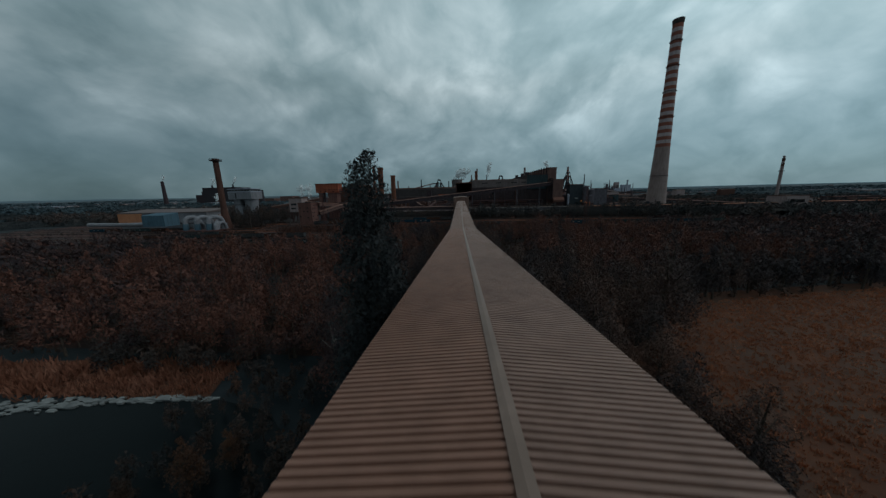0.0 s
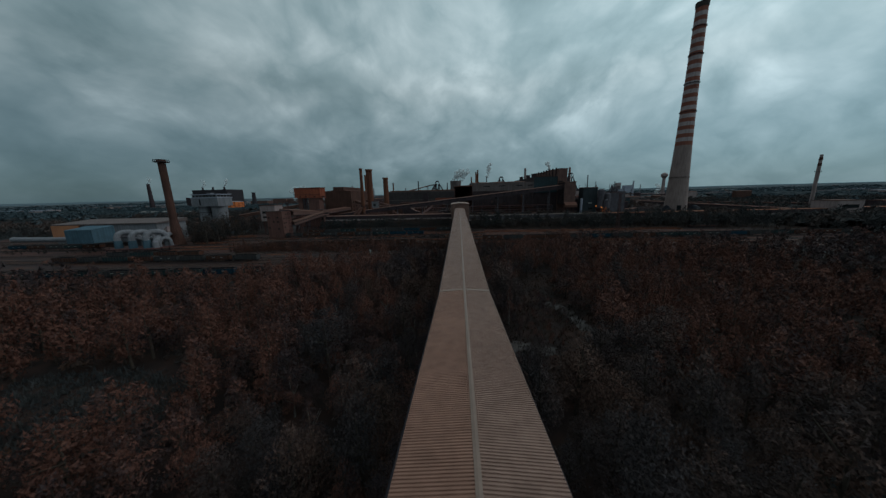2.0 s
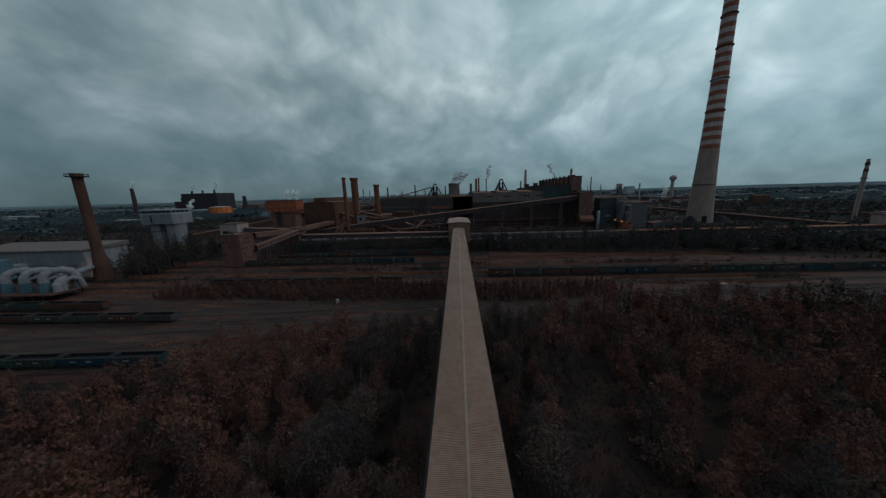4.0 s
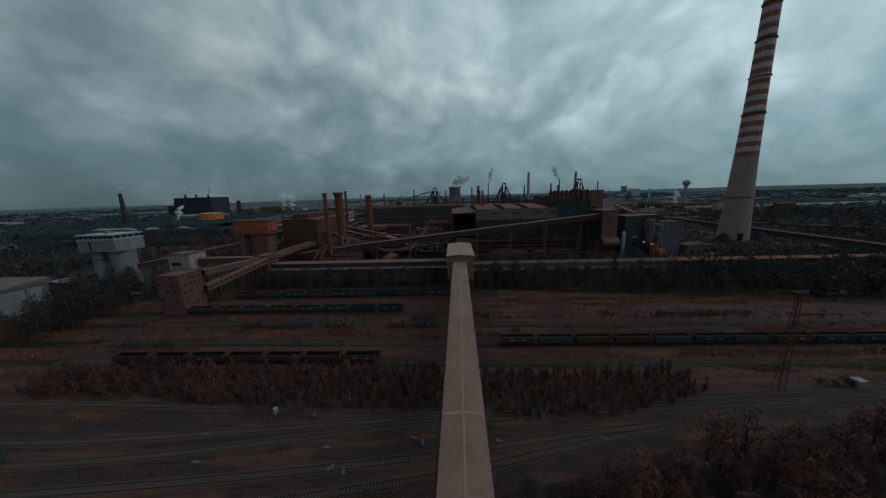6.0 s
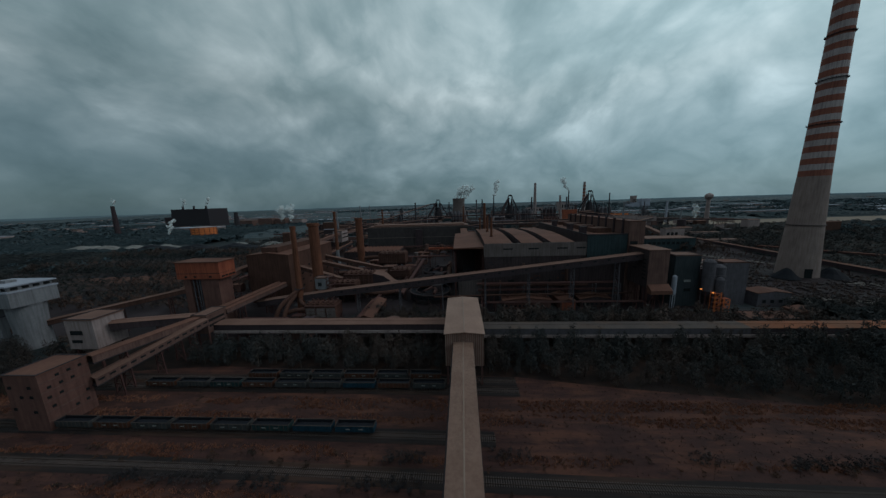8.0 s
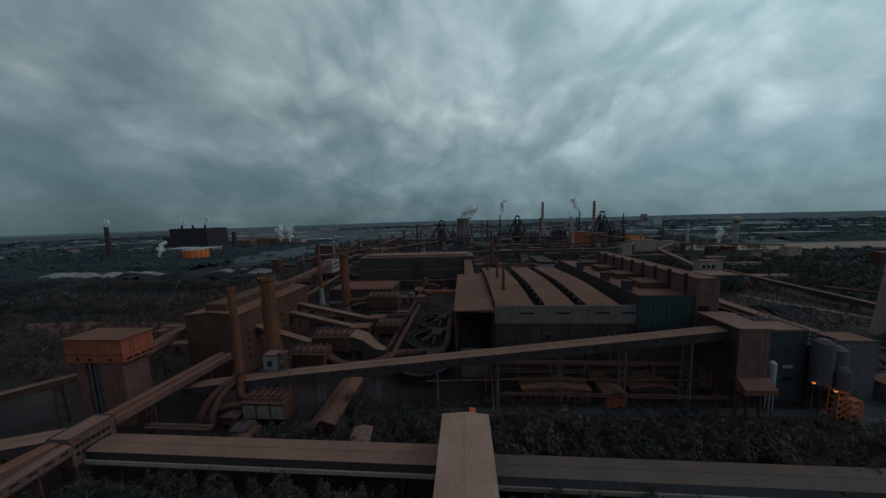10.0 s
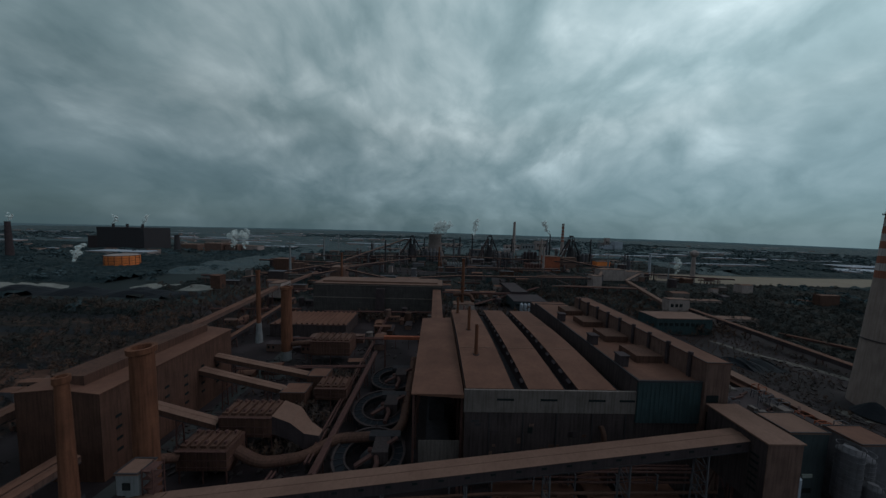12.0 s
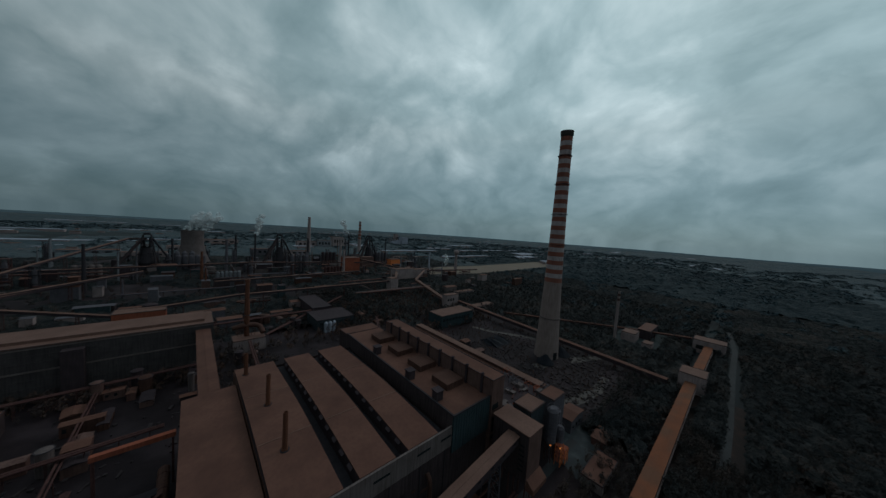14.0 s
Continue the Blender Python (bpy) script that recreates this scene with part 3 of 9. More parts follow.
sheet("ditch_water", flat_sheet([(9.5, 172), (11, 173), (12.5, 158), (15, 140), (14, 128), (12, 128), (12.6, 140), (10.6, 158)], 0.07), "water", "narrow ditch of still water", "water")
sheet("road", flat_sheet([(185, 303), (200, 302), (300, 301), (420, 302), (530, 302), (640, 310), (640, 315), (530, 307), (420, 307), (300, 306.5), (200, 308)], 0.06),
      "road_asphalt", "grey service road beside the gallery", "road")
sheet("works_road", flat_sheet([(-124, 386), (-117, 386), (-114, 440), (-113, 500), (-118, 545), (-120, 612), (-126, 612), (-125, 545), (-121, 500), (-121, 440)], 0.07), "road_asphalt", "dusty grey works road beside the filter hall", "road")
sheet("works_road", flat_sheet([(-114, 470), (-60, 478), (-44, 484), (-44, 491), (-62, 486), (-114, 478)], 0.075), "road_asphalt", "dusty grey works road between the filter houses", "road")
sheet("works_road", flat_sheet([(-40, 362), (20, 366.5), (110, 369), (190, 370), (190, 375), (110, 374), (20, 371.5), (-40, 367)], 0.075), "road_asphalt", "dark works road below the inclined conveyor", "road")
sheet("sand_flat", flat_sheet([(520, 930), (700, 880), (900, 890), (1250, 905), (1400, 960), (1300, 1030), (1050, 1020), (860, 1018), (650, 1035), (560, 1010)], 0.05),
      "sand", "wide pale sandy storage flat", "ground")


# ---- galleries ----
def ridge_line(y):
    """The long gallery's centre line: x, and height of the ridge."""
    return -1.0 + 0.0135 * (y - 10), (23.15 - 0.0765 * (y - 12)) if y < 98 else 16.6 + (y - 98) * 0.0135


HALF = 3.85
long_gallery = thing("conveyor_gallery", "long conveyor gallery with beige corrugated roof on steel trestles", "conveyor gallery", at=(0, 100, 0))


def rib_roof(y0, y1, side):
    s, pitch, y = Shape(), 0.19, y0
    rows = []
    while y < y1:
        for off, h in ((0, 0), (0.045, 0), (0.062, 0.07), (0.172, 0.07)):
            if y + off <= y1:
                rows.append((y + off, h))
        y += pitch
    rows.append((y1, 0))
    for yy, h in rows:
        x, z = ridge_line(min(yy, 97.99) if y1 <= 98 else max(yy, 98))
        s.v += [(x + side * 0.05, yy, z + h), (x + side * HALF, yy, z - 0.3 + h)]
    for i in range(len(rows) - 1):
        q = (2 * i, 2 * i + 1, 2 * i + 3, 2 * i + 2)
        s.f.append(q if side > 0 else q[::-1])
    return s


for y0, y1 in ((-45, 98), (98, 187), (187, 296.5)):
    for side in (-1, 1):
        # near left slope carries its warmer light in the sheet colour
        part("roof_sheet", rib_roof(y0, y1, side), "roof_warm_tint" if side < 0 and y0 < 0 else "roof_beige", long_gallery)
    p, q = ridge_line(y0 + 0.01), ridge_line(y1 - 0.01)
    if y0 == -45:
        q = ridge_line(97.99)
    cap = Shape()
    cap.sweep([(p[0], y0, p[1]), (q[0], y1, q[1])], [(-0.16, 0.075), (0, 0.09), (0.16, 0.075), (0.16, 0.095), (0, 0.125), (-0.16, 0.095)])
    part("ridge_cap", cap, "ridge_metal", long_gallery)
    for side in (-1, 1):
        w = Shape()
        w.sweep([(p[0] + side * (HALF - 0.15), y0, p[1]), (q[0] + side * (HALF - 0.15), y1, q[1])], [(-0.06, -3.6), (0.06, -3.6), (0.06, -0.36), (-0.06, -0.36)])
        part("side_wall", w, "siding_dark", long_gallery)
        e = Shape()
        e.sweep([(p[0] + side * (HALF + 0.02), y0, p[1] - 0.33), (q[0] + side * (HALF + 0.02), y1, q[1] - 0.33)], [(-0.05, -0.12), (0.05, -0.12), (0.05, 0.0), (-0.05, 0.0)])
        part("eaves_trim", e, "steel_dark", long_gallery)
    w = Shape()
    w.sweep([(p[0], y0, p[1] - 3.75), (q[0], y1, q[1] - 3.75)], [(-HALF, -0.2), (HALF, -0.2), (HALF, 0.14), (-HALF, 0.14)])
    part("floor_deck", w, "steel_dark", long_gallery)
for y in (98, 187):
    x, z = ridge_line(y)
    f = Shape()
    for s in (-1, 1):
        f.add([(x, y - 0.3, z + 0.10), (x, y + 0.3, z + 0.10), (x + s * HALF, y + 0.3, z - 0.2), (x + s * HALF, y - 0.3, z - 0.2),
               (x, y - 0.3, z + 0.05), (x, y + 0.3, z + 0.05), (x + s * HALF, y + 0.3, z - 0.25), (x + s * HALF, y - 0.3, z - 0.25)],
              [(0, 1, 2, 3), (7, 6, 5, 4), (0, 3, 7, 4), (1, 5, 6, 2), (2, 6, 7, 3)])
    part("joint_flashing", f, "ridge_metal", long_gallery)
# cable run and handrail along the left side
for y0, y1 in ((-45, 97.9), (98.1, 296)):
    p, q = ridge_line(y0), ridge_line(y1)
    for dx, dz, r in ((-0.12, -0.95, 0.08), (-0.28, -1.2, 0.1), (-0.2, -1.6, 0.05), (-0.42, -1.7, 0.05)):
        w = Shape()
        w.tube([(p[0] - HALF + dx, y0, p[1] + dz), (q[0] - HALF + dx, y1, q[1] + dz)], r, 6)
        part("cable_pipe", w, "steel_dark", long_gallery)
    y = y0
    while y < y1:
        x, z = ridge_line(y)
        posts = Shape()
        posts.beam((x - HALF, y, z - 1.85), (x - HALF - 0.5, y, z - 1.85), 0.1)
        posts.beam((x - HALF - 0.46, y, z - 1.85), (x - HALF - 0.46, y, z - 1.1), 0.07)
        part("bracket", posts, "steel_dark", long_gallery)
        y += 3


def trestle(x, y, z, half, mat_parent, along=(0, 1), fine=False, mat="steel_rust"):
    """A steel trestle from the ground to z, two legs across the line `along`."""
    ax, ay = along
    k = math.hypot(ax, ay)
    cx, cy = ay / k, -ax / k
    feet = half * 1.35
    for sgn in (-1, 1):
        s = Shape()
        s.beam((x + cx * feet * sgn, y + cy * feet * sgn, 0), (x + cx * half * sgn, y + cy * half * sgn, z), 0.45)
        part("trestle_leg", s, mat, mat_parent)
    n = max(2, int(z / 5))
    s = Shape()
    for i in range(n):
        f0, f1 = i / n, (i + 1) / n
        h0, h1 = feet + (half - feet) * f0, feet + (half - feet) * f1
        for p, q, w in (((-h1, f1), (h1, f1), 0.28), ((-h0, f0), (h1, f1), 0.2), ((h0, f0), (-h1, f1), 0.2)):
            s.beam((x + cx * p[0], y + cy * p[0], z * p[1]), (x + cx * q[0], y + cy * q[0], z * q[1]), w)
            if fine:
                part("brace", s, mat, mat_parent)
                s = Shape()
    if not fine:
        part("bracing", s, mat, mat_parent)["kind"] = "stuff"



for y in (-20, 12, 44, 76, 98, 128, 158, 187, 218, 248, 278):
    x, z = ridge_line(y)
    trestle(x, y, z - 3.9, 2.6, long_gallery, fine=True)


def gallery(label, p, q, w, h, roof="dust_roof_light", wall="siding_brown", spacing=24.0, windows=0, first=0.5, rise=0.5, support=True, name="conveyor_gallery", group="", strip=False):
    """A closed conveyor bridge; p and q are the ends of its ridge. windows: spacing of slits on both walls."""
    ob = thing(name, label, "conveyor gallery", group, at=((p[0] + q[0]) / 2, (p[1] + q[1]) / 2, 0))
    p, q = Vector(p), Vector(q)
    d = Vector((q.x - p.x, q.y - p.y, 0))
    length = (q - p).length
    d.normalize()
    side = Vector((d.y, -d.x, 0))
    half = w / 2
    for sgn in (-1, 1):
        r = Shape()
        r.sweep([p, q], [(0, 0), (sgn * (half + 0.35), -rise), (sgn * (half + 0.35), -rise - 0.15), (0, -0.15)] if sgn > 0 else
                [(0, -0.15), (sgn * (half + 0.35), -rise - 0.15), (sgn * (half + 0.35), -rise), (0, 0)])
        part("roof_slope", r, roof, ob)
        wl_ = Shape()
        wl_.sweep([p + side * sgn * half, q + side * sgn * half], [(-0.12, -h), (0.12, -h), (0.12, -rise - 0.1), (-0.12, -rise - 0.1)])
        part("side_wall", wl_, wall, ob)
    f = Shape()
    f.sweep([p, q], [(-half - 0.2, -h - 0.35), (half + 0.2, -h - 0.35), (half + 0.2, -h), (-half - 0.2, -h)])
    part("floor_deck", f, "steel_dark", ob)
    ridge = Shape()
    ridge.sweep([p, q], [(-0.3, -0.03), (0.3, -0.03), (0.3, 0.08), (-0.3, 0.08)])
    part("ridge_cap", ridge, roof, ob)
    if strip:
        for sgn in (-1, 1):
            s = Shape()
            s.sweep([p + side * sgn * (half + 0.5), q + side * sgn * (half + 0.5)], [(-0.25, -h - 0.9), (0.25, -h - 0.9), (0.25, -h + 0.5), (-0.25, -h + 0.5)])
            part("pale_strip", s, "concrete", ob, "pale strip along the gallery's foot")
    if windows:
        n = int(length / windows)
        for i in range(n):
            c = p + (q - p) * ((i + 0.5) / n)
            for sgn in (-1, 1):
                s = Shape()
                a = c + side * sgn * (half + 0.13) - (q - p).normalized() * 0.9
                b = c + side * sgn * (half + 0.13) + (q - p).normalized() * 0.9
                mid = -rise - (h - rise) * 0.42
                s.beam(a + Vector((0, 0, mid)), b + Vector((0, 0, mid)), 0.06, 0.8)
                part("window", s, "glass_dark", ob)
    if support:
        n = max(1, int(length / spacing))
        for i in range(n):
            c = p + (q - p) * ((i + first) / n)
            if c.z - h > 3:
                trestle(c.x, c.y, c.z - h - 0.4, half * 0.8, ob, along=(d.x, d.y), mat="steel_grey" if name == "inclined_conveyor" else "steel_rust")
    return ob


# ---- transfer tower at the end of the long gallery ----
tower = thing("transfer_tower", "beige ribbed sheet-metal transfer tower at the gallery's end", "transfer tower", at=(2.7, 316, 0))
s = Shape()
s.box(-4.1, 10.8, 296, 336, 9.0, 22.6)
part("body", s, "tower_sheet", tower)
s = Shape()
s.ribs((-4.1, 296), (10.8, 296), 9.0, 22.4, 0.75, 0.12, 0.3)
s.ribs((10.8, 296), (10.8, 336), 9.0, 22.4, 1.0, 0.12, 0.4)
s.ribs((-4.1, 336), (-4.1, 296), 9.0, 22.4, 1.0, 0.12, 0.4)
part("cladding_rib", s, "tower_rib", tower)
for sgn in (-1, 1):
    s = Shape()
    s.sweep([(3.35, 295.4, 23.5), (3.35, 336.6, 23.5)], [(0, 0), (8.0, -0.8), (8.0, -1.0), (0, -0.2)] if sgn > 0 else [(0, -0.2), (-8.0, -1.0), (-8.0, -0.8), (0, 0)])
    part("roof_slope", s, "roof_beige", tower)
s = Shape()
s.sweep([(3.35, 295.4, 23.5), (3.35, 336.6, 23.5)], [(-0.2, -0.02), (0.2, -0.02), (0.2, 0.1), (-0.2, 0.1)])
part("ridge_cap", s, "ridge_metal", tower)
for x in (-3.5, 3.3, 10.2):
    for y in (297, 310, 323, 335):
        s = Shape()
        s.beam((x, y, 0), (x, y, 9.2), 0.7)
        part("column", s, "steel_rust", tower)
for y in (297, 335):
    s = Shape()
    s.beam((-3.5, y, 0.3), (3.3, y, 9), 0.3)
    s.beam((10.2, y, 0.3), (3.3, y, 9), 0.3)
    part("brace", s, "steel_rust", tower)

# cross gallery behind it, from the loading side to the far houses
gallery("low wide conveyor gallery with dusty brown roof crossing the woods", (10.3, 330.5, 10.4), (140, 330.3, 10.25), 7.5, 4.2, roof="roof_drab", wall="steel_grey", spacing=30, windows=0, strip=True)
gallery("low wide conveyor gallery with orange-brown roof crossing the woods", (140.05, 330.3, 10.25), (339, 330, 10.0), 7.5, 4.2, roof="roof_orange", wall="siding_dark", spacing=30, windows=0, strip=True)
gallery("low wide conveyor gallery with dusty roof among dark trees", (-5.0, 331, 12.8), (-130, 331, 13.0), 7.5, 4.2, roof="dust_roof_light", wall="siding_dark", spacing=22, strip=True)
gallery("low wide conveyor gallery with orange-brown roof", (361, 329, 10.6), (478, 327, 10.6), 7.5, 4.2, roof="roof_orange", wall="siding_dark", spacing=30, strip=True)


def block(name, label, category, x0, x1, y0, y1, z0, z1, wall, roof, ribs=0, windows=(), gable=0.0, base=None, group="", thick=0.4):
    """A plain industrial house: walls, roof slab with a parapet edge, cladding ribs and window openings as (face, a, b, za, zb)."""
    ob = thing(name, label, category, group, at=((x0 + x1) / 2, (y0 + y1) / 2, z0))
    s = Shape()
    for nm, a in (("front", (x0, x1, y0, y0 + thick)), ("back", (x0, x1, y1 - thick, y1)), ("left", (x0, x0 + thick, y0 + thick, y1 - thick)), ("right", (x1 - thick, x1, y0 + thick, y1 - thick))):
        w = Shape()
        w.box(*a, z0, z1)
        part("wall", w, wall, ob)
    if gable:
        xm = (x0 + x1) / 2
        for sgn in (-1, 1):
            s = Shape()
            e = (x1 - x0) / 2 + 0.5
            s.sweep([(xm, y0 - 0.5, z1 + gable), (xm, y1 + 0.5, z1 + gable)], [(0, 0), (e, -gable), (e, -gable - 0.3), (0, -0.3)] if sgn > 0 else [(0, -0.3), (-e, -gable - 0.3), (-e, -gable), (0, 0)])
            part("roof_slope", s, roof, ob)
        for y in (y0 + 0.1, y1 - 0.4):
            s = Shape()
            s.add([(x0, y, z1), (x1, y, z1), (xm, y, z1 + gable), (x0, y + 0.3, z1), (x1, y + 0.3, z1), (xm, y + 0.3, z1 + gable)], [(0, 1, 2), (5, 4, 3), (0, 2, 5, 3), (1, 4, 5, 2)])
            part("gable_wall", s, wall, ob)
    else:
        s = Shape()
        s.box(x0 - 0.3, x1 + 0.3, y0 - 0.3, y1 + 0.3, z1, z1 + 0.5)
        part("roof", s, roof, ob)
        s = Shape()
        for a in ((x0 - 0.34, x1 + 0.34, y0 - 0.34, y0 + 0.1), (x0 - 0.34, x1 + 0.34, y1 - 0.1, y1 + 0.34), (x0 - 0.34, x0 + 0.1, y0 + 0.1, y1 - 0.1), (x1 - 0.1, x1 + 0.34, y0 + 0.1, y1 - 0.1)):
            s.box(*a, z1 + 0.5, z1 + 0.75)
        part("roof_edge", s, "steel_dark", ob)
    if ribs:
        s = Shape()
        s.ribs((x0, y0), (x1, y0), z0, z1, ribs, 0.14, ribs * 0.45)
        s.ribs((x1, y0), (x1, y1), z0, z1, ribs, 0.14, ribs * 0.45)
        s.ribs((x0, y1), (x0, y0), z0, z1, ribs, 0.14, ribs * 0.45)
        part("cladding_rib", s, wall, ob)
    for face, u0, u1, za, zb in windows:
        s = Shape()
        if face == "front":
            s.box(u0, u1, y0 - 0.18, y0 + 0.1, za, zb)
        elif face == "right":
            s.box(x1 - 0.1, x1 + 0.18, u0, u1, za, zb)
        else:
            s.box(x0 - 0.18, x0 + 0.1, u0, u1, za, zb)
        part("window", s, "glass_dark", ob)
    return ob


block("transfer_house", "grey-beige concrete transfer house on the cross gallery", "transfer house", 339, 361, 320, 339, 0, 16.5, "concrete", "dust_roof_light", windows=[("front", 343, 357, 10, 13)])
block("loading_house", "pale concrete house at the gallery's far end", "house", 478, 500, 312, 342, 0, 16, "concrete", "dust_roof_light", windows=[("left", 316, 324, 3, 9), ("left", 332, 339, 5, 10)])

# ---- main hall ----
main_hall = thing("main_hall", "huge steelworks hall with dusty vaulted roof strips and grey parapet", "industrial hall", at=(55, 440, 0))
FY = 391.5


def vault(t):
    """Height of the roof strips from front (0) to back (1)."""
    return 43.2 + 2.2 * math.sin(min(t, 0.5) * math.pi) - 5.0 * max(0.0, t - 0.42) ** 1.4


s = Shape()
s.box(20, 91, FY, FY + 0.6, 0, 33.5)
part("front_wall", s, "wall_dark_brown", main_hall)
for k in range(22):
    s = Shape()
    z = 0.4 + k * 1.5
    s.add([(20, FY - 0.04, z), (91, FY - 0.04, z), (91, FY - 0.26, z), (20, FY - 0.26, z), (20, FY - 0.02, z + 1.42), (91, FY - 0.02, z + 1.42), (91, FY - 0.08, z + 1.42), (20, FY - 0.08, z + 1.42)],
          [(0, 1, 2, 3), (7, 6, 5, 4), (3, 2, 6, 7), (1, 5, 6, 2), (0, 3, 7, 4)])
    part("cladding_board", s, "wall_dark_brown", main_hall)
rnd = random.Random(17)
for k in range(26):
    s = Shape()
    x, z = rnd.uniform(21, 87), 0.4 + 1.5 * rnd.randrange(3, 20)
    s.box(x, x + rnd.uniform(1.2, 4.5), FY - 0.36, FY - 0.27, z + 0.1, z + rnd.choice((1.2, 1.2, 2.6)))
    part("patch_panel", s, rnd.choice(("siding_dark", "wall_red_brown", "glass_dark", "steel_dark", "siding_brown")), main_hall)
for x in (30, 44, 58, 73, 87):
    s = Shape()
    s.box(x, x + 0.45, FY - 0.55, FY - 0.3, 0, 33.4)
    part("wall_post", s, "steel_dark", main_hall)
s = Shape()
s.box(19.6, 91, FY - 0.5, FY + 0.4, 33.5, 43.0)
part("parapet_band", s, "band_grey", main_hall)
for x in (33, 51, 71, 84):
    s = Shape()
    s.box(x, x + (7 if x < 80 else 6.5), FY - 0.62, FY - 0.45, 38.6, 39.5)
    part("louvre", s, "glass_dark", main_hall)
s = Shape()
s.box(20, 20.6, FY, 505, 0, 40.5)
part("side_wall", s, "wall_red_brown", main_hall)
s = Shape()
s.box(20, 91, 504, 504.6, 0, 39.0)
part("back_wall", s, "wall_dark_brown", main_hall)
s = Shape()
s.box(20.6, 91, FY + 0.6, 504, 37.0, 37.4)
part("roof_valley", s, "steel_dark", main_hall)
LEN = 110.0
for x0, x1 in ((20.2, 40.0), (46.0, 61.0), (67.0, 83.0)):
    s = Shape()
    n = 14
    for i in range(n + 1):
        t = i / n
        y, z = FY + 0.5 + t * LEN, vault(t)
        s.v += [(x0, y, z), (x1, y, z), (x1, y, z - 0.35), (x0, y, z - 0.35)]
    for i in range(n):
        o = 4 * i
        s.f += [(o, o + 1, o + 5, o + 4), (o + 1, o + 2, o + 6, o + 5), (o + 2, o + 3, o + 7, o + 6), (o + 3, o, o + 4, o + 7)]
    s.f += [(3, 2, 1, 0), (4 * n, 4 * n + 1, 4 * n + 2, 4 * n + 3)]
    part("roof_strip", s, "dust_roof", main_hall)
    # low side walls of the raised strip, with small flap vents
    for x, sg in ((x0 + 0.3, -1), (x1 - 0.3, 1)):
        s = Shape()
        for i in range(n + 1):
            y, z = FY + 0.5 + i / n * LEN, vault(i / n) - 0.36
            s.v += [(x - 0.1, y, 37), (x + 0.1, y, 37), (x + 0.1, y, z), (x - 0.1, y, z)]
        for i in range(n):
            o = 4 * i
            s.f += [(o, o + 4, o + 7, o + 3), (o + 1, o + 2, o + 6, o + 5), (o + 3, o + 7, o + 6, o + 2)]
        part("strip_side", s, "siding_dark", main_hall)
    if x0 > 30:
        for i in range(13):
            t = (i + 0.5) / 13
            y, z = FY + 4 + t * (LEN - 8), vault(t)
            s = Shape()
            s.add([(x0 - 0.05, y - 1.6, z - 0.5), (x0 - 0.05, y + 1.6, z - 0.5), (x0 - 1.1, y + 1.6, z - 1.3), (x0 - 1.1, y - 1.6, z - 1.3),
                   (x0 - 0.05, y - 1.6, z - 0.7), (x0 - 0.05, y + 1.6, z - 0.7), (x0 - 1.1, y + 1.6, z - 1.5), (x0 - 1.1, y - 1.6, z - 1.5)],
                  [(0, 1, 2, 3), (7, 6, 5, 4), (0, 3, 7, 4), (1, 5, 6, 2), (2, 6, 7, 3)])
            part("vent_flap", s, "siding_dark", main_hall)
for t in (0.32, 0.66):
    y, z = FY + t * LEN, vault(t)
    s = Shape()
    for x0, x1 in ((20.2, 40.0), (46.0, 61.0), (67.0, 83.0)):
        s.box(x0, x1, y, y + 0.5, z - 0.2, z + 0.12)
    part("roof_seam", s, "dust_roof_light", main_hall)
for x, y, top in ((28.2, 419.6, 60.0), (28.4, 452.8, 60.0), (24.5, 492.0, 56.0)):
    st = thing("roof_stack", "slim rust-brown steel stack standing on the hall roof", "stack", "hall roof stacks", at=(x, y, vault((y - FY) / LEN)))
    z0 = vault((y - FY) / LEN) - 0.3
    s = Shape()
    s.lathe(x, y, [(z0, 1.25), (z0 + 1.2, 1.25), (z0 + 1.21, 0.95), (top, 0.9), (top, 0.7), (top - 1.5, 0.7)], 18)
    part("pipe", s, "stack_rust", st)
    s = Shape()
    s.cyl(x, y, z0, z0 + 0.5, 1.7, n=18)
    part("collar", s, "steel_dark", st)

# open bay on the hall's near corner
bay = thing("open_bay", "open-fronted steel bay with flat rust-brown roof", "industrial bay", at=(9, 440, 0))
s = Shape()
s.hexa([(-2.2, 392.5), (19.4, 390.5), (19.4, 488), (-2.2, 488)], 39.6, [40.1, 41.2, 41.2, 40.1])
part("roof", s, "dust_roof", bay)
s = Shape()
s.box(-1.6, -1.1, 394, 487, 25, 39.6)
part("side_wall", s, "wall_red_brown", bay)
s = Shape()
s.box(-1.8, 19.6, 487, 487.5, 0, 39.6)
part("back_wall", s, "wall_dark_brown", bay)
for x in (-1.2, 19.0):
    for y in (394, 412, 430, 448, 466, 484):
        s = Shape()
        s.beam((x, y, 0), (x, y, 39.6), 0.9)
        part("column", s, "steel_rust", bay)
s = Shape()
for y in (412, 430, 466):
    s.beam((-1.2, y, 36), (19, y, 36), 0.6, 1.2)
    part("cross_beam", s, "steel_rust", bay)
s = Shape()
s.box(1.0, 18.6, 396, 396.4, 0, 17)
part("screen_wall", s, "band_grey", bay)
s = Shape()
s.box(4, 15, 405, 440, 0, 9)
s.box(5, 13, 420, 436, 9, 18)
part("machine_block", s, "steel_dark", bay)

# teal block and the long high-bay behind it
teal = thing("teal_block", "teal sheet-clad block with flat dusty roof and roof monitors", "industrial hall", at=(104, 450, 0))
s = Shape()
s.box(91.2, 118, 390.6, 391.4, 30, 47.6)
part("clad_front", s, "teal_cladding", teal)
s = Shape()
s.ribs((91.2, 390.6), (118, 390.6), 30, 47.4, 1.8, 0.15, 0.7)
part("cladding_rib", s, "teal_cladding", teal)
s = Shape()
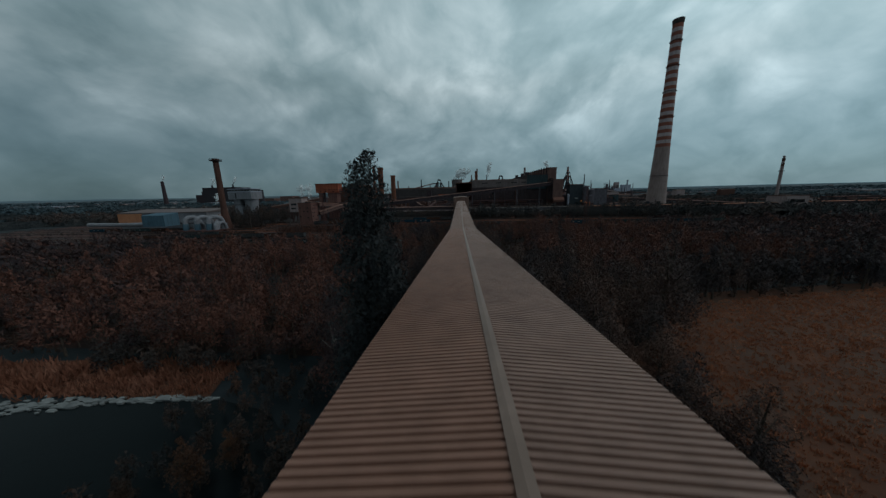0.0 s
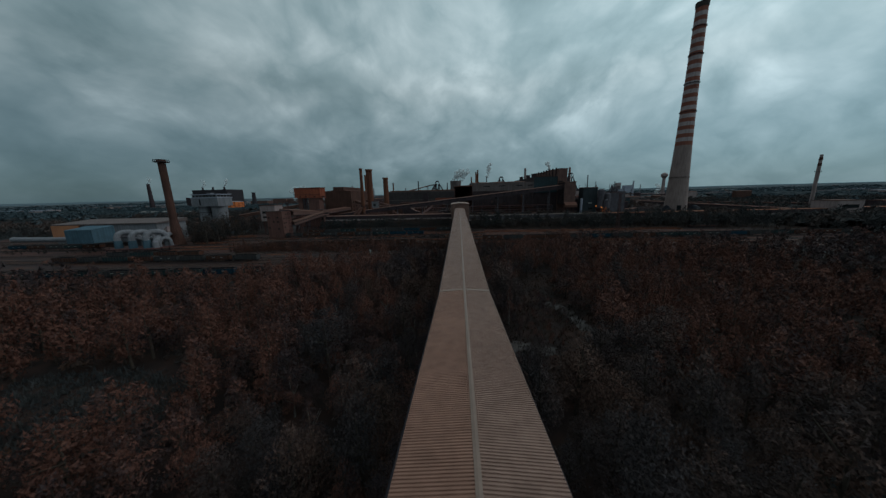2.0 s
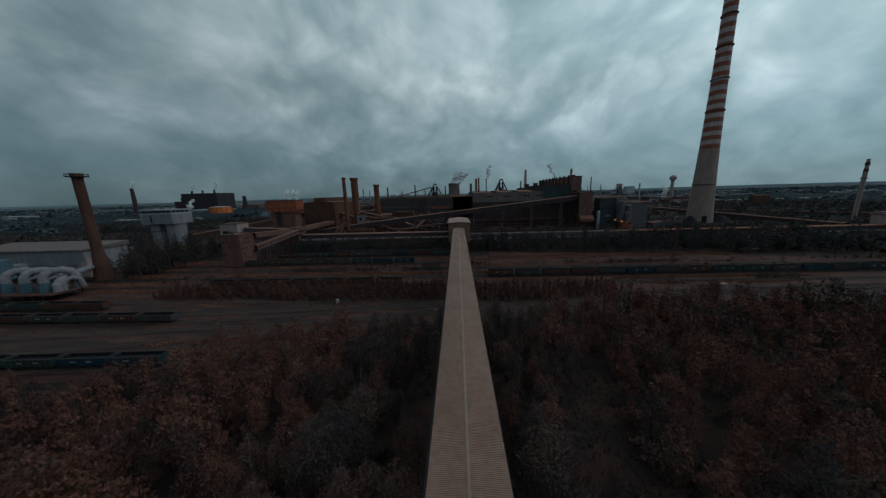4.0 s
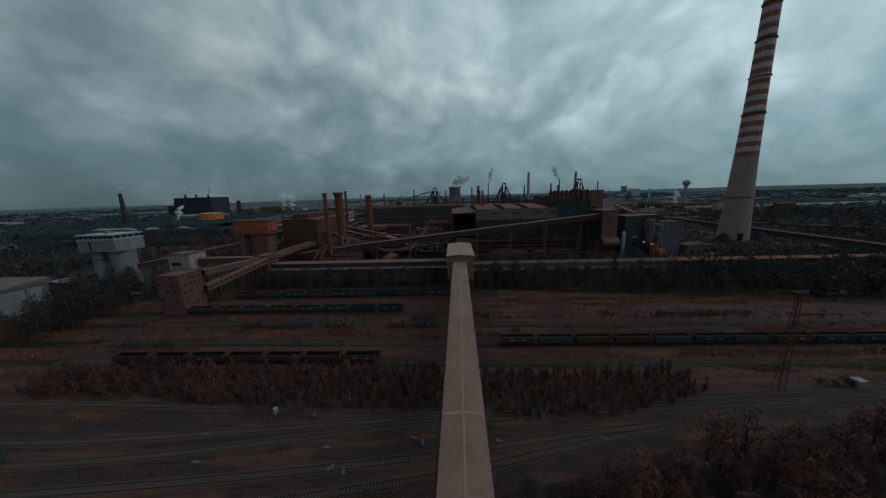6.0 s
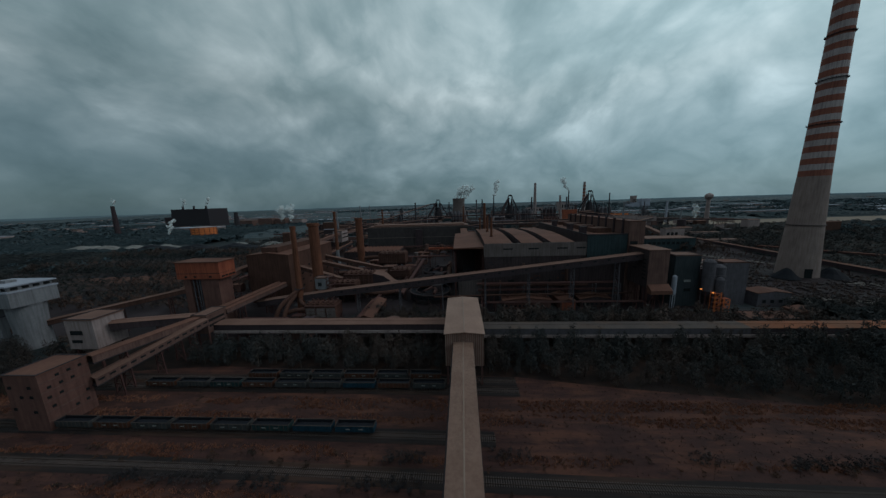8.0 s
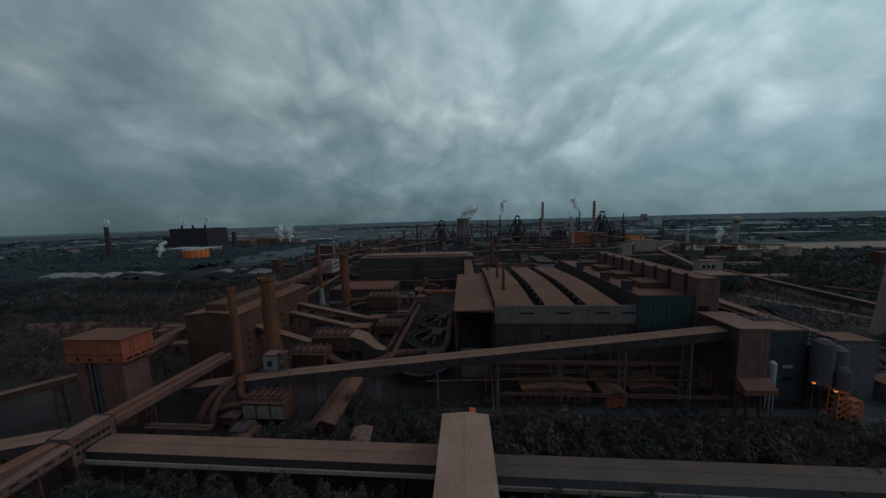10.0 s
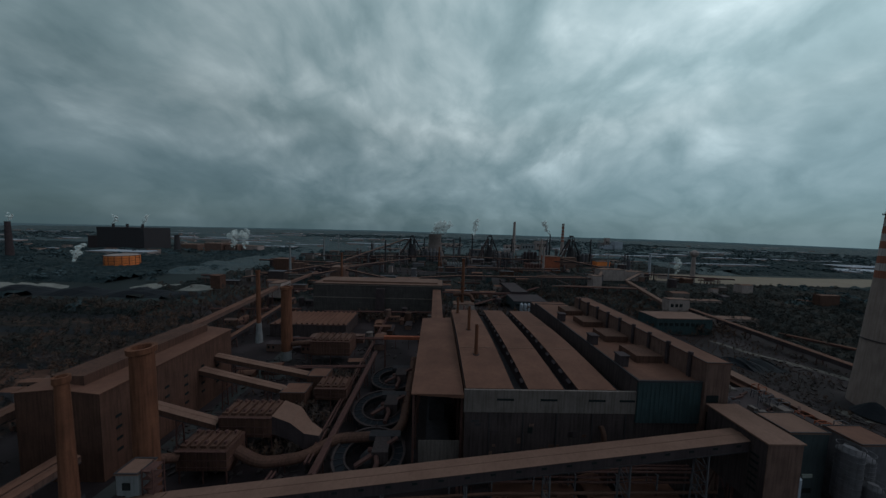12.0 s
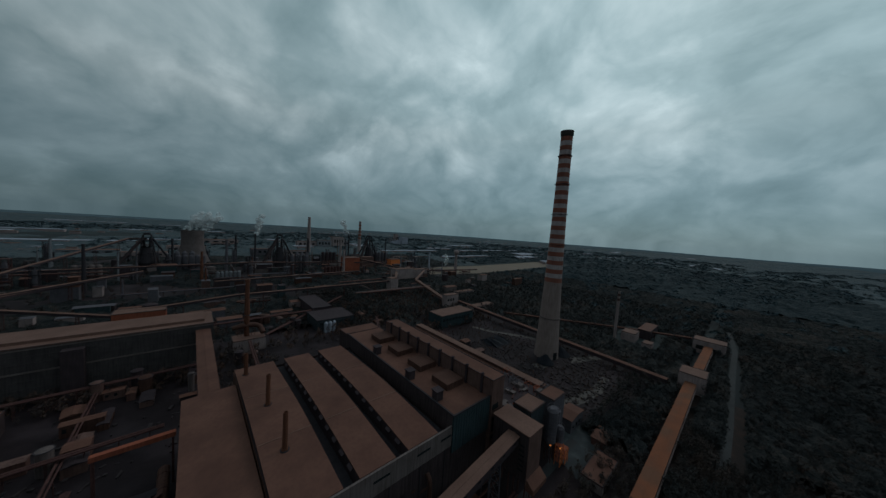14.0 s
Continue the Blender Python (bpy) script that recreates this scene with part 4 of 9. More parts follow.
s.box(91.2, 118, 391.4, 392, 0, 30)
part("front_wall", s, "wall_dark_brown", teal)
s = Shape()
s.box(91.0, 91.6, 391.4, 510, 38, 47.6)
part("side_wall", s, "wall_dark_brown", teal)
s = Shape()
s.box(91.2, 118, 509.4, 510, 0, 47.6)
part("back_wall", s, "wall_dark_brown", teal)
s = Shape()
s.box(91.6, 118, 391.4, 509.4, 46.6, 47.2)
part("roof", s, "dust_roof", teal)
s = Shape()
s.box(90.9, 118, 390.4, 391.2, 47.6, 48.3)
s.box(90.9, 91.7, 391.2, 510, 47.6, 48.3)
part("roof_edge", s, "steel_dark", teal)
for i, y in enumerate((408, 432, 456, 480)):
    s = Shape()
    s.box(103, 115.5, y, y + 13, 47.2, 50.6)
    mon = part("roof_monitor", s, "wall_red_brown", teal)
    s = Shape()
    s.box(102.4, 116.1, y - 0.6, y + 13.6, 50.6, 51.1)
    part("monitor_roof", s, "dust_roof", mon)
for y in (404, 428, 466):
    s = Shape()
    s.box(92.2, 96.2, y, y + 4, 47.2, 52.0)
    s.box(91.8, 96.6, y - 0.4, y + 4.4, 52.0, 52.5)
    part("vent_tower", s, "siding_dark", teal)
high = block("high_bay", "long high bay with rust-brown roof and beige end wall", "industrial hall", 118, 128.2, 389.5, 497, 0, 56.2, "siding_brown", "dust_roof",
             windows=[("front", 119.0, 124.0, 40, 43), ("front", 119.5, 124.5, 28, 36), ("front", 119.0, 122.0, 24, 26)])
for i in range(9):
    y = 396 + i * 11.5
    s = Shape()
    s.box(117.0, 118.4, y, y + 1.2, 47.2, 58.2)
    part("wall_pier", s, "siding_dark", high)
block("rear_block", "lower rear block of the long high bay", "industrial hall", 96, 126, 512, 535, 0, 42, "wall_dark_brown", "dust_roof")

# drive house of the inclined conveyor
drive = thing("drive_house", "tall brown clad drive house on steel legs", "drive house", at=(123, 376, 0))
s = Shape()
s.box(117, 129, 366.5, 386.5, 17, 40.6)
part("body", s, "wall_dark_brown", drive)
s = Shape()
s.box(117.05, 128.95, 366.3, 366.5, 17, 40.55)
part("front_panel", s, "siding_brown", drive)
s = Shape()
s.box(116.5, 129.5, 366, 387, 40.6, 41.1)
part("roof", s, "dust_roof_light", drive)
s = Shape()
s.hexa([(117.5, 362.5), (130, 362.5), (130, 366.4), (117.5, 366.4)], 14.0, [16.4, 16.4, 19.6, 19.6])
part("lean_to", s, "dust_roof", drive)
for y, zs in ((368.5, (22, 24.4, 26.8, 29.2, 31.6, 34)), (378, (27, 33))):
    for z in zs:
        s = Shape()
        s.box(116.85, 117.0, y, y + 2.6, z, z + 0.8)
        part("window", s, "glass_dark", drive)
for x in (118, 123, 128):
    for y in (367, 376, 386):
        s = Shape()
        s.beam((x, y, 0), (x, y, 17.2), 0.6)
        part("leg", s, "steel_rust", drive)
for y in (367, 386):
    for x in (118, 128):
        s = Shape()
        s.beam((x, y, 1), (123, y, 16), 0.3)
        part("brace", s, "steel_rust", drive)
gallery("inclined conveyor gallery with slit windows rising to the drive house", (-80, 368, 19.0), (117.2, 374.5, 38.4), 5.8, 4.2, roof="dust_roof_light", wall="siding_dark", spacing=25, windows=8.4, name="inclined_conveyor")
gallery("low end of the inclined conveyor gallery", (-133, 366, 12.5), (-80.4, 368, 18.9), 5.8, 4.0, roof="dust_roof_light", wall="siding_dark", spacing=26, windows=0, name="inclined_conveyor")

# ---- the great chimney ----
CX, CY, CTOP = 296.0, 447.0, 246.0
chimney = thing("great_chimney", "very tall concrete chimney with red and white bands", "chimney", at=(CX, CY, 0))


def crad(z):
    pts = ((0, 12.8), (20, 11.7), (45, 10.5), (85, 8.9), (140, 7.5), (200, 6.4), (246, 5.9))
    return float(np.interp(z, [p[0] for p in pts], [p[1] for p in pts]))


s = Shape()
s.lathe(CX, CY, [(z, crad(z)) for z in (0, 10, 20, 32, 44, 58, 72, 85)], 48)
part("shaft", s, "chimney_concrete", chimney, "weathered bare concrete shaft")
BANDS = 33
for i in range(BANDS):
    z0, z1 = 85 + (CTOP - 6 - 85) * i / BANDS, 85 + (CTOP - 6 - 85) * (i + 1) / BANDS
    s = Shape()
    s.lathe(CX, CY, [(z0, crad(z0)), (z1, crad(z1))], 40, cap=False)
    part("paint_band", s, "chimney_red" if i % 2 == 0 else "chimney_white", chimney)
s = Shape()
s.lathe(CX, CY, [(CTOP - 6, crad(CTOP - 6)), (CTOP - 4, 6.5), (CTOP, 6.7), (CTOP, 5.2), (CTOP - 8, 5.0)], 40)
part("crown", s, "chimney_cap", chimney)
for z in (45, 125, 158, 190, 220):
    s = Shape()
    r = crad(z)
    s.lathe(CX, CY, [(z, r - 0.1), (z, r + 0.9), (z + 0.35, r + 0.9), (z + 0.35, r - 0.1)], 40, cap=False)
    if z > 50:
        for k in range(20):
            t = 2 * math.pi * k / 20
            s.beam((CX + (r + 0.85) * math.cos(t), CY + (r + 0.85) * math.sin(t), z), (CX + (r + 0.85) * math.cos(t), CY + (r + 0.85) * math.sin(t), z + 1.3), 0.12)
    part("platform_ring", s, "steel_dark", chimney)
for t in (-1.9, -0.2):
    s = Shape()
    c, q = math.cos(t), math.sin(t)
    s.beam((CX + c * 12.4, CY + q * 12.4, 0), (CX + c * 12.2, CY + q * 12.2, 9), 4.5, 1.0)
    part("flue_opening", s, "glass_dark", chimney)
s = Shape()
s.lathe(CX, CY, [(0.0, 27), (0.5, 23), (1.0, 18), (1.4, 15), (1.5, 8)], 40, cap=False)
for k, p in enumerate(s.v):
    s.v[k] = (p[0], p[1], p[2] * (0.8 + 0.5 * noise.noise(Vector((p[0] * 0.06, p[1] * 0.06, 2.0)))))
sheet("chimney_mound", s, "plant_yard", "low rubble mound round the chimney's foot", "ground")
for sx_, w in ((-17, 9), (18, 11)):
    s = Shape()
    s.lathe(CX + sx_, CY - 8, [(1.0, w), (4.5, w * 0.62), (8.0, w * 0.28), (9.5, 0.3)], 14, cap=False)
    for k, p in enumerate(s.v):
        s.v[k] = (p[0] + 1.2 * noise.noise(Vector((p[2], p[0], 1.0))), p[1], p[2] + 0.8 * noise.noise(Vector((p[0], p[1], 5.0))))
    tagged(new("slag_mound", s.mesh("slag_mound", "coal")), "dark slag mound against the chimney's foot", "slag mound", "slag mounds")

# ---- western side of the plant ----
ochre = thing("ochre_tower", "ochre sheet-clad bunker head on brown concrete legs", "bunker tower", at=(-159, 358, 0))
s = Shape()
s.box(-173, -145, 352, 364, 31, 41.4)
part("bunker_head", s, "ochre_paint", ochre)
s = Shape()
s.ribs((-173, 352), (-145, 352), 31.2, 41.3, 1.4, 0.12, 0.6)
s.ribs((-145, 352), (-145, 364), 31.2, 41.3, 1.4, 0.12, 0.6)
part("cladding_rib", s, "ochre_paint", ochre)
s = Shape()
s.box(-173.6, -144.4, 351.4, 364.6, 41.4, 41.9)
part("roof", s, "dust_roof", ochre)
s = Shape()
s.box(-173.1, -144.9, 351.8, 364.2, 34.4, 34.8)
part("belt_course", s, "wall_red_brown", ochre)
for i in range(4):
    s = Shape()
    s.box(-144.95, -144.8, 353.2 + i * 2.7, 355.2 + i * 2.7, 31.8, 32.9)
    part("window", s, "glass_dark", ochre)
for x in (-168, -162, -152):
    s = Shape()
    s.box(x, x + 1.6, 351.75, 351.9, 32, 33)
    part("window", s, "glass_dark", ochre)
for x0, x1, y0, y1 in ((-159, -147.5, 353, 363), (-170.5, -166, 353, 363)):
    s = Shape()
    s.box(x0, x1, y0, y1, 0, 31)
    part("leg", s, "brick_brown", ochre)
s = Shape()
for z in (6, 12, 18, 24, 29):
    s.box(-166, -159, 354, 355, z, z + 0.7)
    s.box(-166, -159, 361, 362, z, z + 0.7)
part("cross_beam", s, "steel_rust", ochre)
for x in (-164.5, -162, -160.4):
    s = Shape()
    s.tube([(x, 353.6, 0), (x, 353.6, 31)], 0.4, 8)
    part("down_pipe", s, "steel_grey", ochre)

wins = [("front", -149.5 + i * 3.6, -148.3 + i * 3.6, z, z + 1.0) for i, z in ((0, 16), (2, 16), (1, 12.5), (2, 12.5), (0, 8), (2, 7))] + [("right", 271.6 + i * 2.9 + 0.5 * (k % 2), 272.5 + i * 2.9 + 0.5 * (k % 2), z, z + 0.9) for i in range(4) for k, z in enumerate((4.5, 8, 11.5, 15, 18.2)) if (i * 3 + k * 2) % 5 not in (0, 3)]
bunker = block("brick_bunker", "brown brick loading bunker with small square windows", "bunker", -150.5, -138, 270.5, 283, 0, 20.6, "brick_brown", "dust_roof", windows=wins)
for z in (3.5, 7.0, 10.5, 14.0, 17.5):
    s = Shape()
    s.box(-138.02, -137.85, 270.5, 283, z, z + 0.35)
    part("belt_course", s, "siding_brown", bunker)
corner = block("corner_house", "pale grey conveyor corner house on legs", "conveyor house", -180, -166, 305, 317, 11, 25, "concrete", "dust_roof_light", windows=[("front", -178, -172, 18, 20), ("front", -178, -173, 14, 15.5)])
for x in (-178.5, -167.5):
    for y in (306.5, 315.5):
        s = Shape()
        s.beam((x, y, 0), (x, y, 11), 0.8)
        part("leg", s, "steel_rust", corner)
junction = block("junction_house", "dusty beige junction house where conveyors meet", "conveyor house", -138, -130, 324, 336, 9, 18.6, "siding_brown", "dust_roof_light",
                 windows=[("front", -137 + i * 2, -136 + i * 2, 14, 15.4) for i in range(4)] + [("right", 325 + i * 1.4, 326 + i * 1.4, z, z + 1.3) for i in range(7) for z in (12.2, 15.0)])
for x in (-137, -131):
    for y in (325, 335):
        s = Shape()
        s.beam((x, y, 0), (x, y, 9), 0.7)
        part("leg", s, "steel_rust", junction)
gallery("steep conveyor gallery with a row of small windows", (-137.8, 282.5, 12.5), (-131, 323.8, 18.0), 4.6, 3.6, wall="siding_brown", spacing=14, windows=3.2)
gallery("long dusty conveyor gallery passing the junction house", (-138.5, 283.4, 21.0), (-135.5, 323.8, 18.6), 4.6, 3.4, roof="dust_roof", wall="siding_brown", spacing=14)
gallery("dusty conveyor gallery leaving the junction house", (-136, 336.2, 18.4), (-131.5, 385, 19.6), 3.4, 3.0, roof="dust_roof", wall="siding_brown", spacing=22)
gallery("dusty conveyor gallery running to the filter hall", (-131.4, 336.2, 18.2), (-127, 385, 19.2), 3.4, 3.0, roof="dust_roof", wall="siding_brown", spacing=22)
gallery("level conveyor gallery joining corner and junction houses", (-166, 312, 22.0), (-138, 328, 18.6), 6.0, 3.6, wall="siding_dark", spacing=20)
gallery("low conveyor gallery climbing to the bunker tower", (-260, 322, 10.0), (-170, 357, 25.0), 4.2, 3.2, wall="wall_red_brown", spacing=20)
gallery("conveyor gallery from bunker tower along the filter hall", (-156, 364, 29.0), (-171, 396, 27.5), 5.0, 3.6, roof="dust_roof", wall="siding_brown", spacing=16)
gallery("very long conveyor gallery running past the filter hall", (-171, 396, 27.5), (-196, 636, 29.5), 6.0, 4.0, roof="dust_roof", wall="siding_brown", spacing=30)
block("belt_end_house", "pale house with windows at a conveyor's end", "conveyor house", -205, -190, 636, 660, 14, 32, "concrete", "dust_roof_light", windows=[("right", 638 + i * 4.4, 641 + i * 4.4, z, z + 2.2) for i in range(5) for z in (20, 26)])
gallery("far conveyor gallery continuing north", (-198, 660, 28.0), (-215, 800, 22.0), 5.0, 3.6, roof="dust_roof", wall="siding_brown", spacing=40)
gallery("dusty conveyor gallery beside the grey hall", (-162, 470, 12.0), (-176, 640, 14.0), 4.0, 3.0, roof="dust_roof", wall="siding_dark", spacing=30)

# rust-brown filter hall with a raised roof light
filt = block("filter_hall", "rust-brown sheet-clad filter hall with raised roof", "industrial hall", -160, -127, 393, 464, 0, 38, "wall_red_brown", "dust_roof", gable=1.8)
s = Shape()
s.box(-150, -137, 396.5, 458, 38.5, 43.2)
lantern = part("roof_lantern", s, "wall_red_brown", filt)
s = Shape()
s.hexa([(-150.6, 396), (-136.4, 396), (-136.4, 458.6), (-150.6, 458.6)], 43.2, [43.6, 44.0, 44.0, 43.6])
part("lantern_roof", s, "dust_roof", lantern)
for z in (9, 14, 19, 24):
    for i in range(6):
        s = Shape()
        s.box(-127.05, -126.8, 398 + i * 10.6, 400.2 + i * 10.6, z, z + 1.2)
        part("vent_slot", s, "glass_dark", filt)


def steel_stack(label, x, y, top, r0, r1, mat, flare=0.0, cap=True, base=0.0, ring=None):
    st = thing("steel_stack", label, "stack", at=(x, y, base))
    s = Shape()
    rings = [(base, r0 + flare), (base + (top - base) * 0.18, r0 + flare * 0.4), (base + (top - base) * 0.3, r0)]
    if ring:
        rings += [(ring - 0.5, r0 + 0.05), (ring, r0 + 0.05)]
    rings += [(top - 3, r1), (top, r1), (top, r1 * 0.8), (top - 3, r1 * 0.78)]
    s.lathe(x, y, rings, 28)
    part("shaft", s, mat, st)
    if cap:
        s = Shape()
        s.lathe(x, y, [(top - 2.2, r1 - 0.02), (top - 1.8, r1 * 1.2), (top + 0.15, r1 * 1.22), (top + 0.15, r1 * 0.9)], 28, cap=False)
        part("collar", s, mat, st)
    if ring:
        s = Shape()
        s.lathe(x, y, [(ring, r0), (ring, r0 + 0.9), (ring + 0.3, r0 + 0.9), (ring + 0.3, r0)], 24, cap=False)
        for k in range(14):
            a_ = 2 * math.pi * k / 14
            s.beam((x + (r0 + 0.85) * math.cos(a_), y + (r0 + 0.85) * math.sin(a_), ring), (x + (r0 + 0.85) * math.cos(a_), y + (r0 + 0.85) * math.sin(a_), ring + 1.3), 0.1)
        part("gallery_ring", s, "steel_dark", st)
    return st


steel_stack("slender rust-brown steel stack with flared foot", -103.5, 365, 61, 2.0, 1.5, "stack_rust", flare=0.9, ring=20)
steel_stack("stout ochre-brown steel stack with wide collar", -100.5, 384.5, 61.5, 3.6, 3.4, "stack_rust", ring=None)
rear_stack = steel_stack("stout ochre-brown steel stack on a white base", -110, 500, 59, 4.0, 3.7, "stack_rust", base=8)
s = Shape()
s.lathe(-110, 500, [(0, 3.4), (8.2, 3.2)], 20)
part("stack_base", s, "concrete_white", rear_stack, "white concrete stack base")
slim_stack = steel_stack("slim rusty stack with white foot", -152, 532, 66, 1.9, 1.6, "stack_rust", base=18, cap=True)
s = Shape()
s.lathe(-152, 532, [(0, 3.0), (18.2, 1.95)], 20)
part("stack_base", s, "concrete_white", slim_stack, "white conical stack base")

# gas cleaning plant: filter boxes, ducts and the dark cooler rings
white_cab = block("white_cabin", "weathered white steel cabin on a lattice tower", "cabin", -95.5, -88.5, 370, 376, 18, 25.2, "concrete_white", "dust_roof_light", windows=[("front", -93.5, -91, 20, 22.5)])
s = Shape()
s.lathe(-92, 373, [(0, 3.0), (9, 2.8), (18, 2.8)], 20)
drum_ = part("support_drum", s, "concrete_white", white_cab, "streaked pale steel drum")
for z in (4, 9, 14):
    s = Shape()
    s.lathe(-92, 373, [(z, 2.8), (z, 3.1), (z + 0.3, 3.1), (z + 0.3, 2.8)], 20, cap=False)
    part("hoop", s, "steel_rust", drum_)
stair = thing("stair_tower", "rusty open steel stair tower beside the white cabin", "stair tower", at=(-86, 372, 0))
for x in (-87.6, -84.2):
    for y in (370.4, 374.2):
        s = Shape()
        s.beam((x, y, 0), (x, y, 27), 0.28)
        part("post", s, "steel_rust", stair)
for k in range(9):
    s = Shape()
    s.box(-87.7, -84.1, 370.3, 374.3, 2.9 * (k + 1), 2.9 * (k + 1) + 0.12)
    part("landing", s, "steel_rust", stair)
    s = Shape()
    ends = ((-87.4, -84.4) if k % 2 else (-84.4, -87.4))
    s.beam((ends[0], 370.9, 2.9 * k + 0.1), (ends[1], 370.9, 2.9 * (k + 1)), 0.9, 0.16)
    part("flight", s, "steel_rust", stair)


def filter_box(label, x0, x1, y0, y1, z0, z1, bays):
    """A bag filter house: hoppers below, box with stiffeners, row of dampers on top."""
    ob = thing("filter_house", label, "filter house", "filter houses", at=((x0 + x1) / 2, (y0 + y1) / 2, 0))
    s = Shape()
    s.box(x0, x1, y0, y1, z0, z1)
    part("casing", s, "wall_red_brown", ob)
    w = (x1 - x0) / bays
    for i in range(bays):
        a0, a1 = x0 + i * w + 0.2, x0 + (i + 1) * w - 0.2
        s = Shape()
        xm, ym = (a0 + a1) / 2, (y0 + y1) / 2
        s.add([(a0, y0, z0), (a1, y0, z0), (a1, y1, z0), (a0, y1, z0), (xm - 0.5, ym - 0.5, z0 - 4), (xm + 0.5, ym - 0.5, z0 - 4), (xm + 0.5, ym + 0.5, z0 - 4), (xm - 0.5, ym + 0.5, z0 - 4)],
              [(0, 4, 5, 1), (1, 5, 6, 2), (2, 6, 7, 3), (3, 7, 4, 0), (4, 7, 6, 5)])
        part("hopper", s, "steel_rust", ob)
        s = Shape()
        s.box(a0 + 0.5, a1 - 0.5, y0 + 1, y1 - 1, z1, z1 + 1.1)
        part("roof_hatch", s, "wall_red_brown", ob)
        for yy in (y0 + 2, y1 - 3):
            s = Shape()
            s.cyl((a0 + a1) / 2, yy + 0.6, z1 + 1.1, z1 + 2.2, 0.6, n=10)
            part("damper", s, "steel_rust", ob)
        s = Shape()
        s.box(x0 + i * w - 0.12, x0 + i * w + 0.12, y0 - 0.3, y0, z0, z1)
        part("stiffener", s, "steel_rust", ob)
    for z in (z0 + 1.5, (z0 + z1) / 2, z1 - 0.6):
        for row in ((x0 - 0.3, x1 + 0.3, y0 - 0.35, y0 - 0.05), (x1 + 0.02, x1 + 0.3, y0, y1)):
            s = Shape()
            s.box(*row, z, z + 0.3)
            part("waler", s, "steel_rust", ob)
    for x in (x0 + 0.5, (x0 + x1) / 2, x1 - 0.5):
        for y in (y0 + 0.5, y1 - 0.5):
            s = Shape()
            s.beam((x, y, 0), (x, y, z0), 0.45)
            part("leg", s, "steel_rust", ob)
    s = Shape()
    for k in range(int((x1 - x0) / 1.5)):
        s.beam((x0 + k * 1.5, y0 - 0.8, z1), (x0 + k * 1.5, y0 - 0.8, z1 + 1.1), 0.08)
    s.beam((x0, y0 - 0.8, z1 + 1.1), (x1, y0 - 0.8, z1 + 1.1), 0.1)
    s.box(x0, x1, y0 - 0.9, y0, z1 - 0.1, z1)
    part("handrail", s, "steel_rust", ob)
    return ob


louvred = filter_box("rusty louvred filter house near the inclined conveyor", -95.5, -76, 355, 365, 4, 11.8, 6)
for bay_ in range(3):
    for k in range(6):
        s = Shape()
        x = -94.6 + bay_ * 6.5
        s.add([(x, 354.3, 4.6 + k * 1.0), (x + 5.6, 354.3, 4.6 + k * 1.0), (x + 5.6, 354.75, 5.25 + k * 1.0), (x, 354.75, 5.25 + k * 1.0), (x, 354.4, 4.5 + k * 1.0), (x + 5.6, 354.4, 4.5 + k * 1.0), (x + 5.6, 354.85, 5.15 + k * 1.0), (x, 354.85, 5.15 + k * 1.0)],
              [(0, 1, 2, 3), (7, 6, 5, 4), (0, 4, 5, 1), (3, 2, 6, 7), (0, 3, 7, 4), (1, 5, 6, 2)])
        part("louvre", s, "band_grey", louvred, "streaked pale louvre slat")
for x, y in ((-103, 352.6), (-99.5, 352.6), (-96.2, 352.6), (-103, 357), (-99.5, 357)):
    s = Shape()
    s.beam((x, y, 0), (x, y, 6.2), 0.25)
    part("stage_post", s, "steel_rust", louvred)
for z in (3.0, 6.1):
    s = Shape()
    s.box(-103.4, -95.6, 352.3, 357.3, z, z + 0.15)
    part("stage", s, "steel_rust", louvred)
filter_box("rusty filter house with roof hatches", -97, -77, 392, 403, 6, 15, 5)
filter_box("grey-brown filter house with roof hatches", -92, -68, 408, 420, 8, 18, 6)
filter_box("small filter house by the rings", -62, -44, 440, 452, 6, 13, 4)
filter_box("dark filter house before the grey hall", -88, -58, 492, 508, 8, 19, 6)


def duct(label, path, r, mat="wall_red_brown", supports=True, n=14):
    ob = thing("duct", label, "duct", "gas ducts", at=(path[0][0], path[0][1], 0))
    # rounded corners
    pts = []
    for k, p in enumerate(path):
        if 0 < k < len(path) - 1:
            a, b, c = Vector(path[k - 1]), Vector(p), Vector(path[k + 1])
            q0, q1 = b + (a - b).normalized() * min(2.2 * r, (a - b).length * 0.45), b + (c - b).normalized() * min(2.2 * r, (c - b).length * 0.45)
            for t in (0, 0.25, 0.5, 0.75, 1):
                pts.append(q0 * (1 - t) ** 2 + b * 2 * t * (1 - t) + q1 * t * t)
        else:
            pts.append(Vector(p))
    s = Shape()
    s.tube(pts, r, n)
    part("pipe", s, mat, ob)
    for k in range(len(path) - 1):
        a, b = Vector(path[k]), Vector(path[k + 1])
        m = int((b - a).length / 9)
        for i in range(m):
            c = a + (b - a) * ((i + 0.5) / m)
            s = Shape()
            d = (b - a).normalized() * 0.15
            s.tube([c - d, c + d], r * 1.09, n)
            part("flange", s, "steel_rust", ob)
            if supports and abs((b - a).normalized().z) < 0.3 and c.z - r > 2 and i % 2 == 0:
                s = Shape()
                s.beam((c.x - r * 0.7, c.y, 0), (c.x - r * 0.5, c.y, c.z - r * 0.6), 0.35)
                s.beam((c.x + r * 0.7, c.y, 0), (c.x + r * 0.5, c.y, c.z - r * 0.6), 0.35)
                part("support", s, "steel_rust", ob)
    return ob


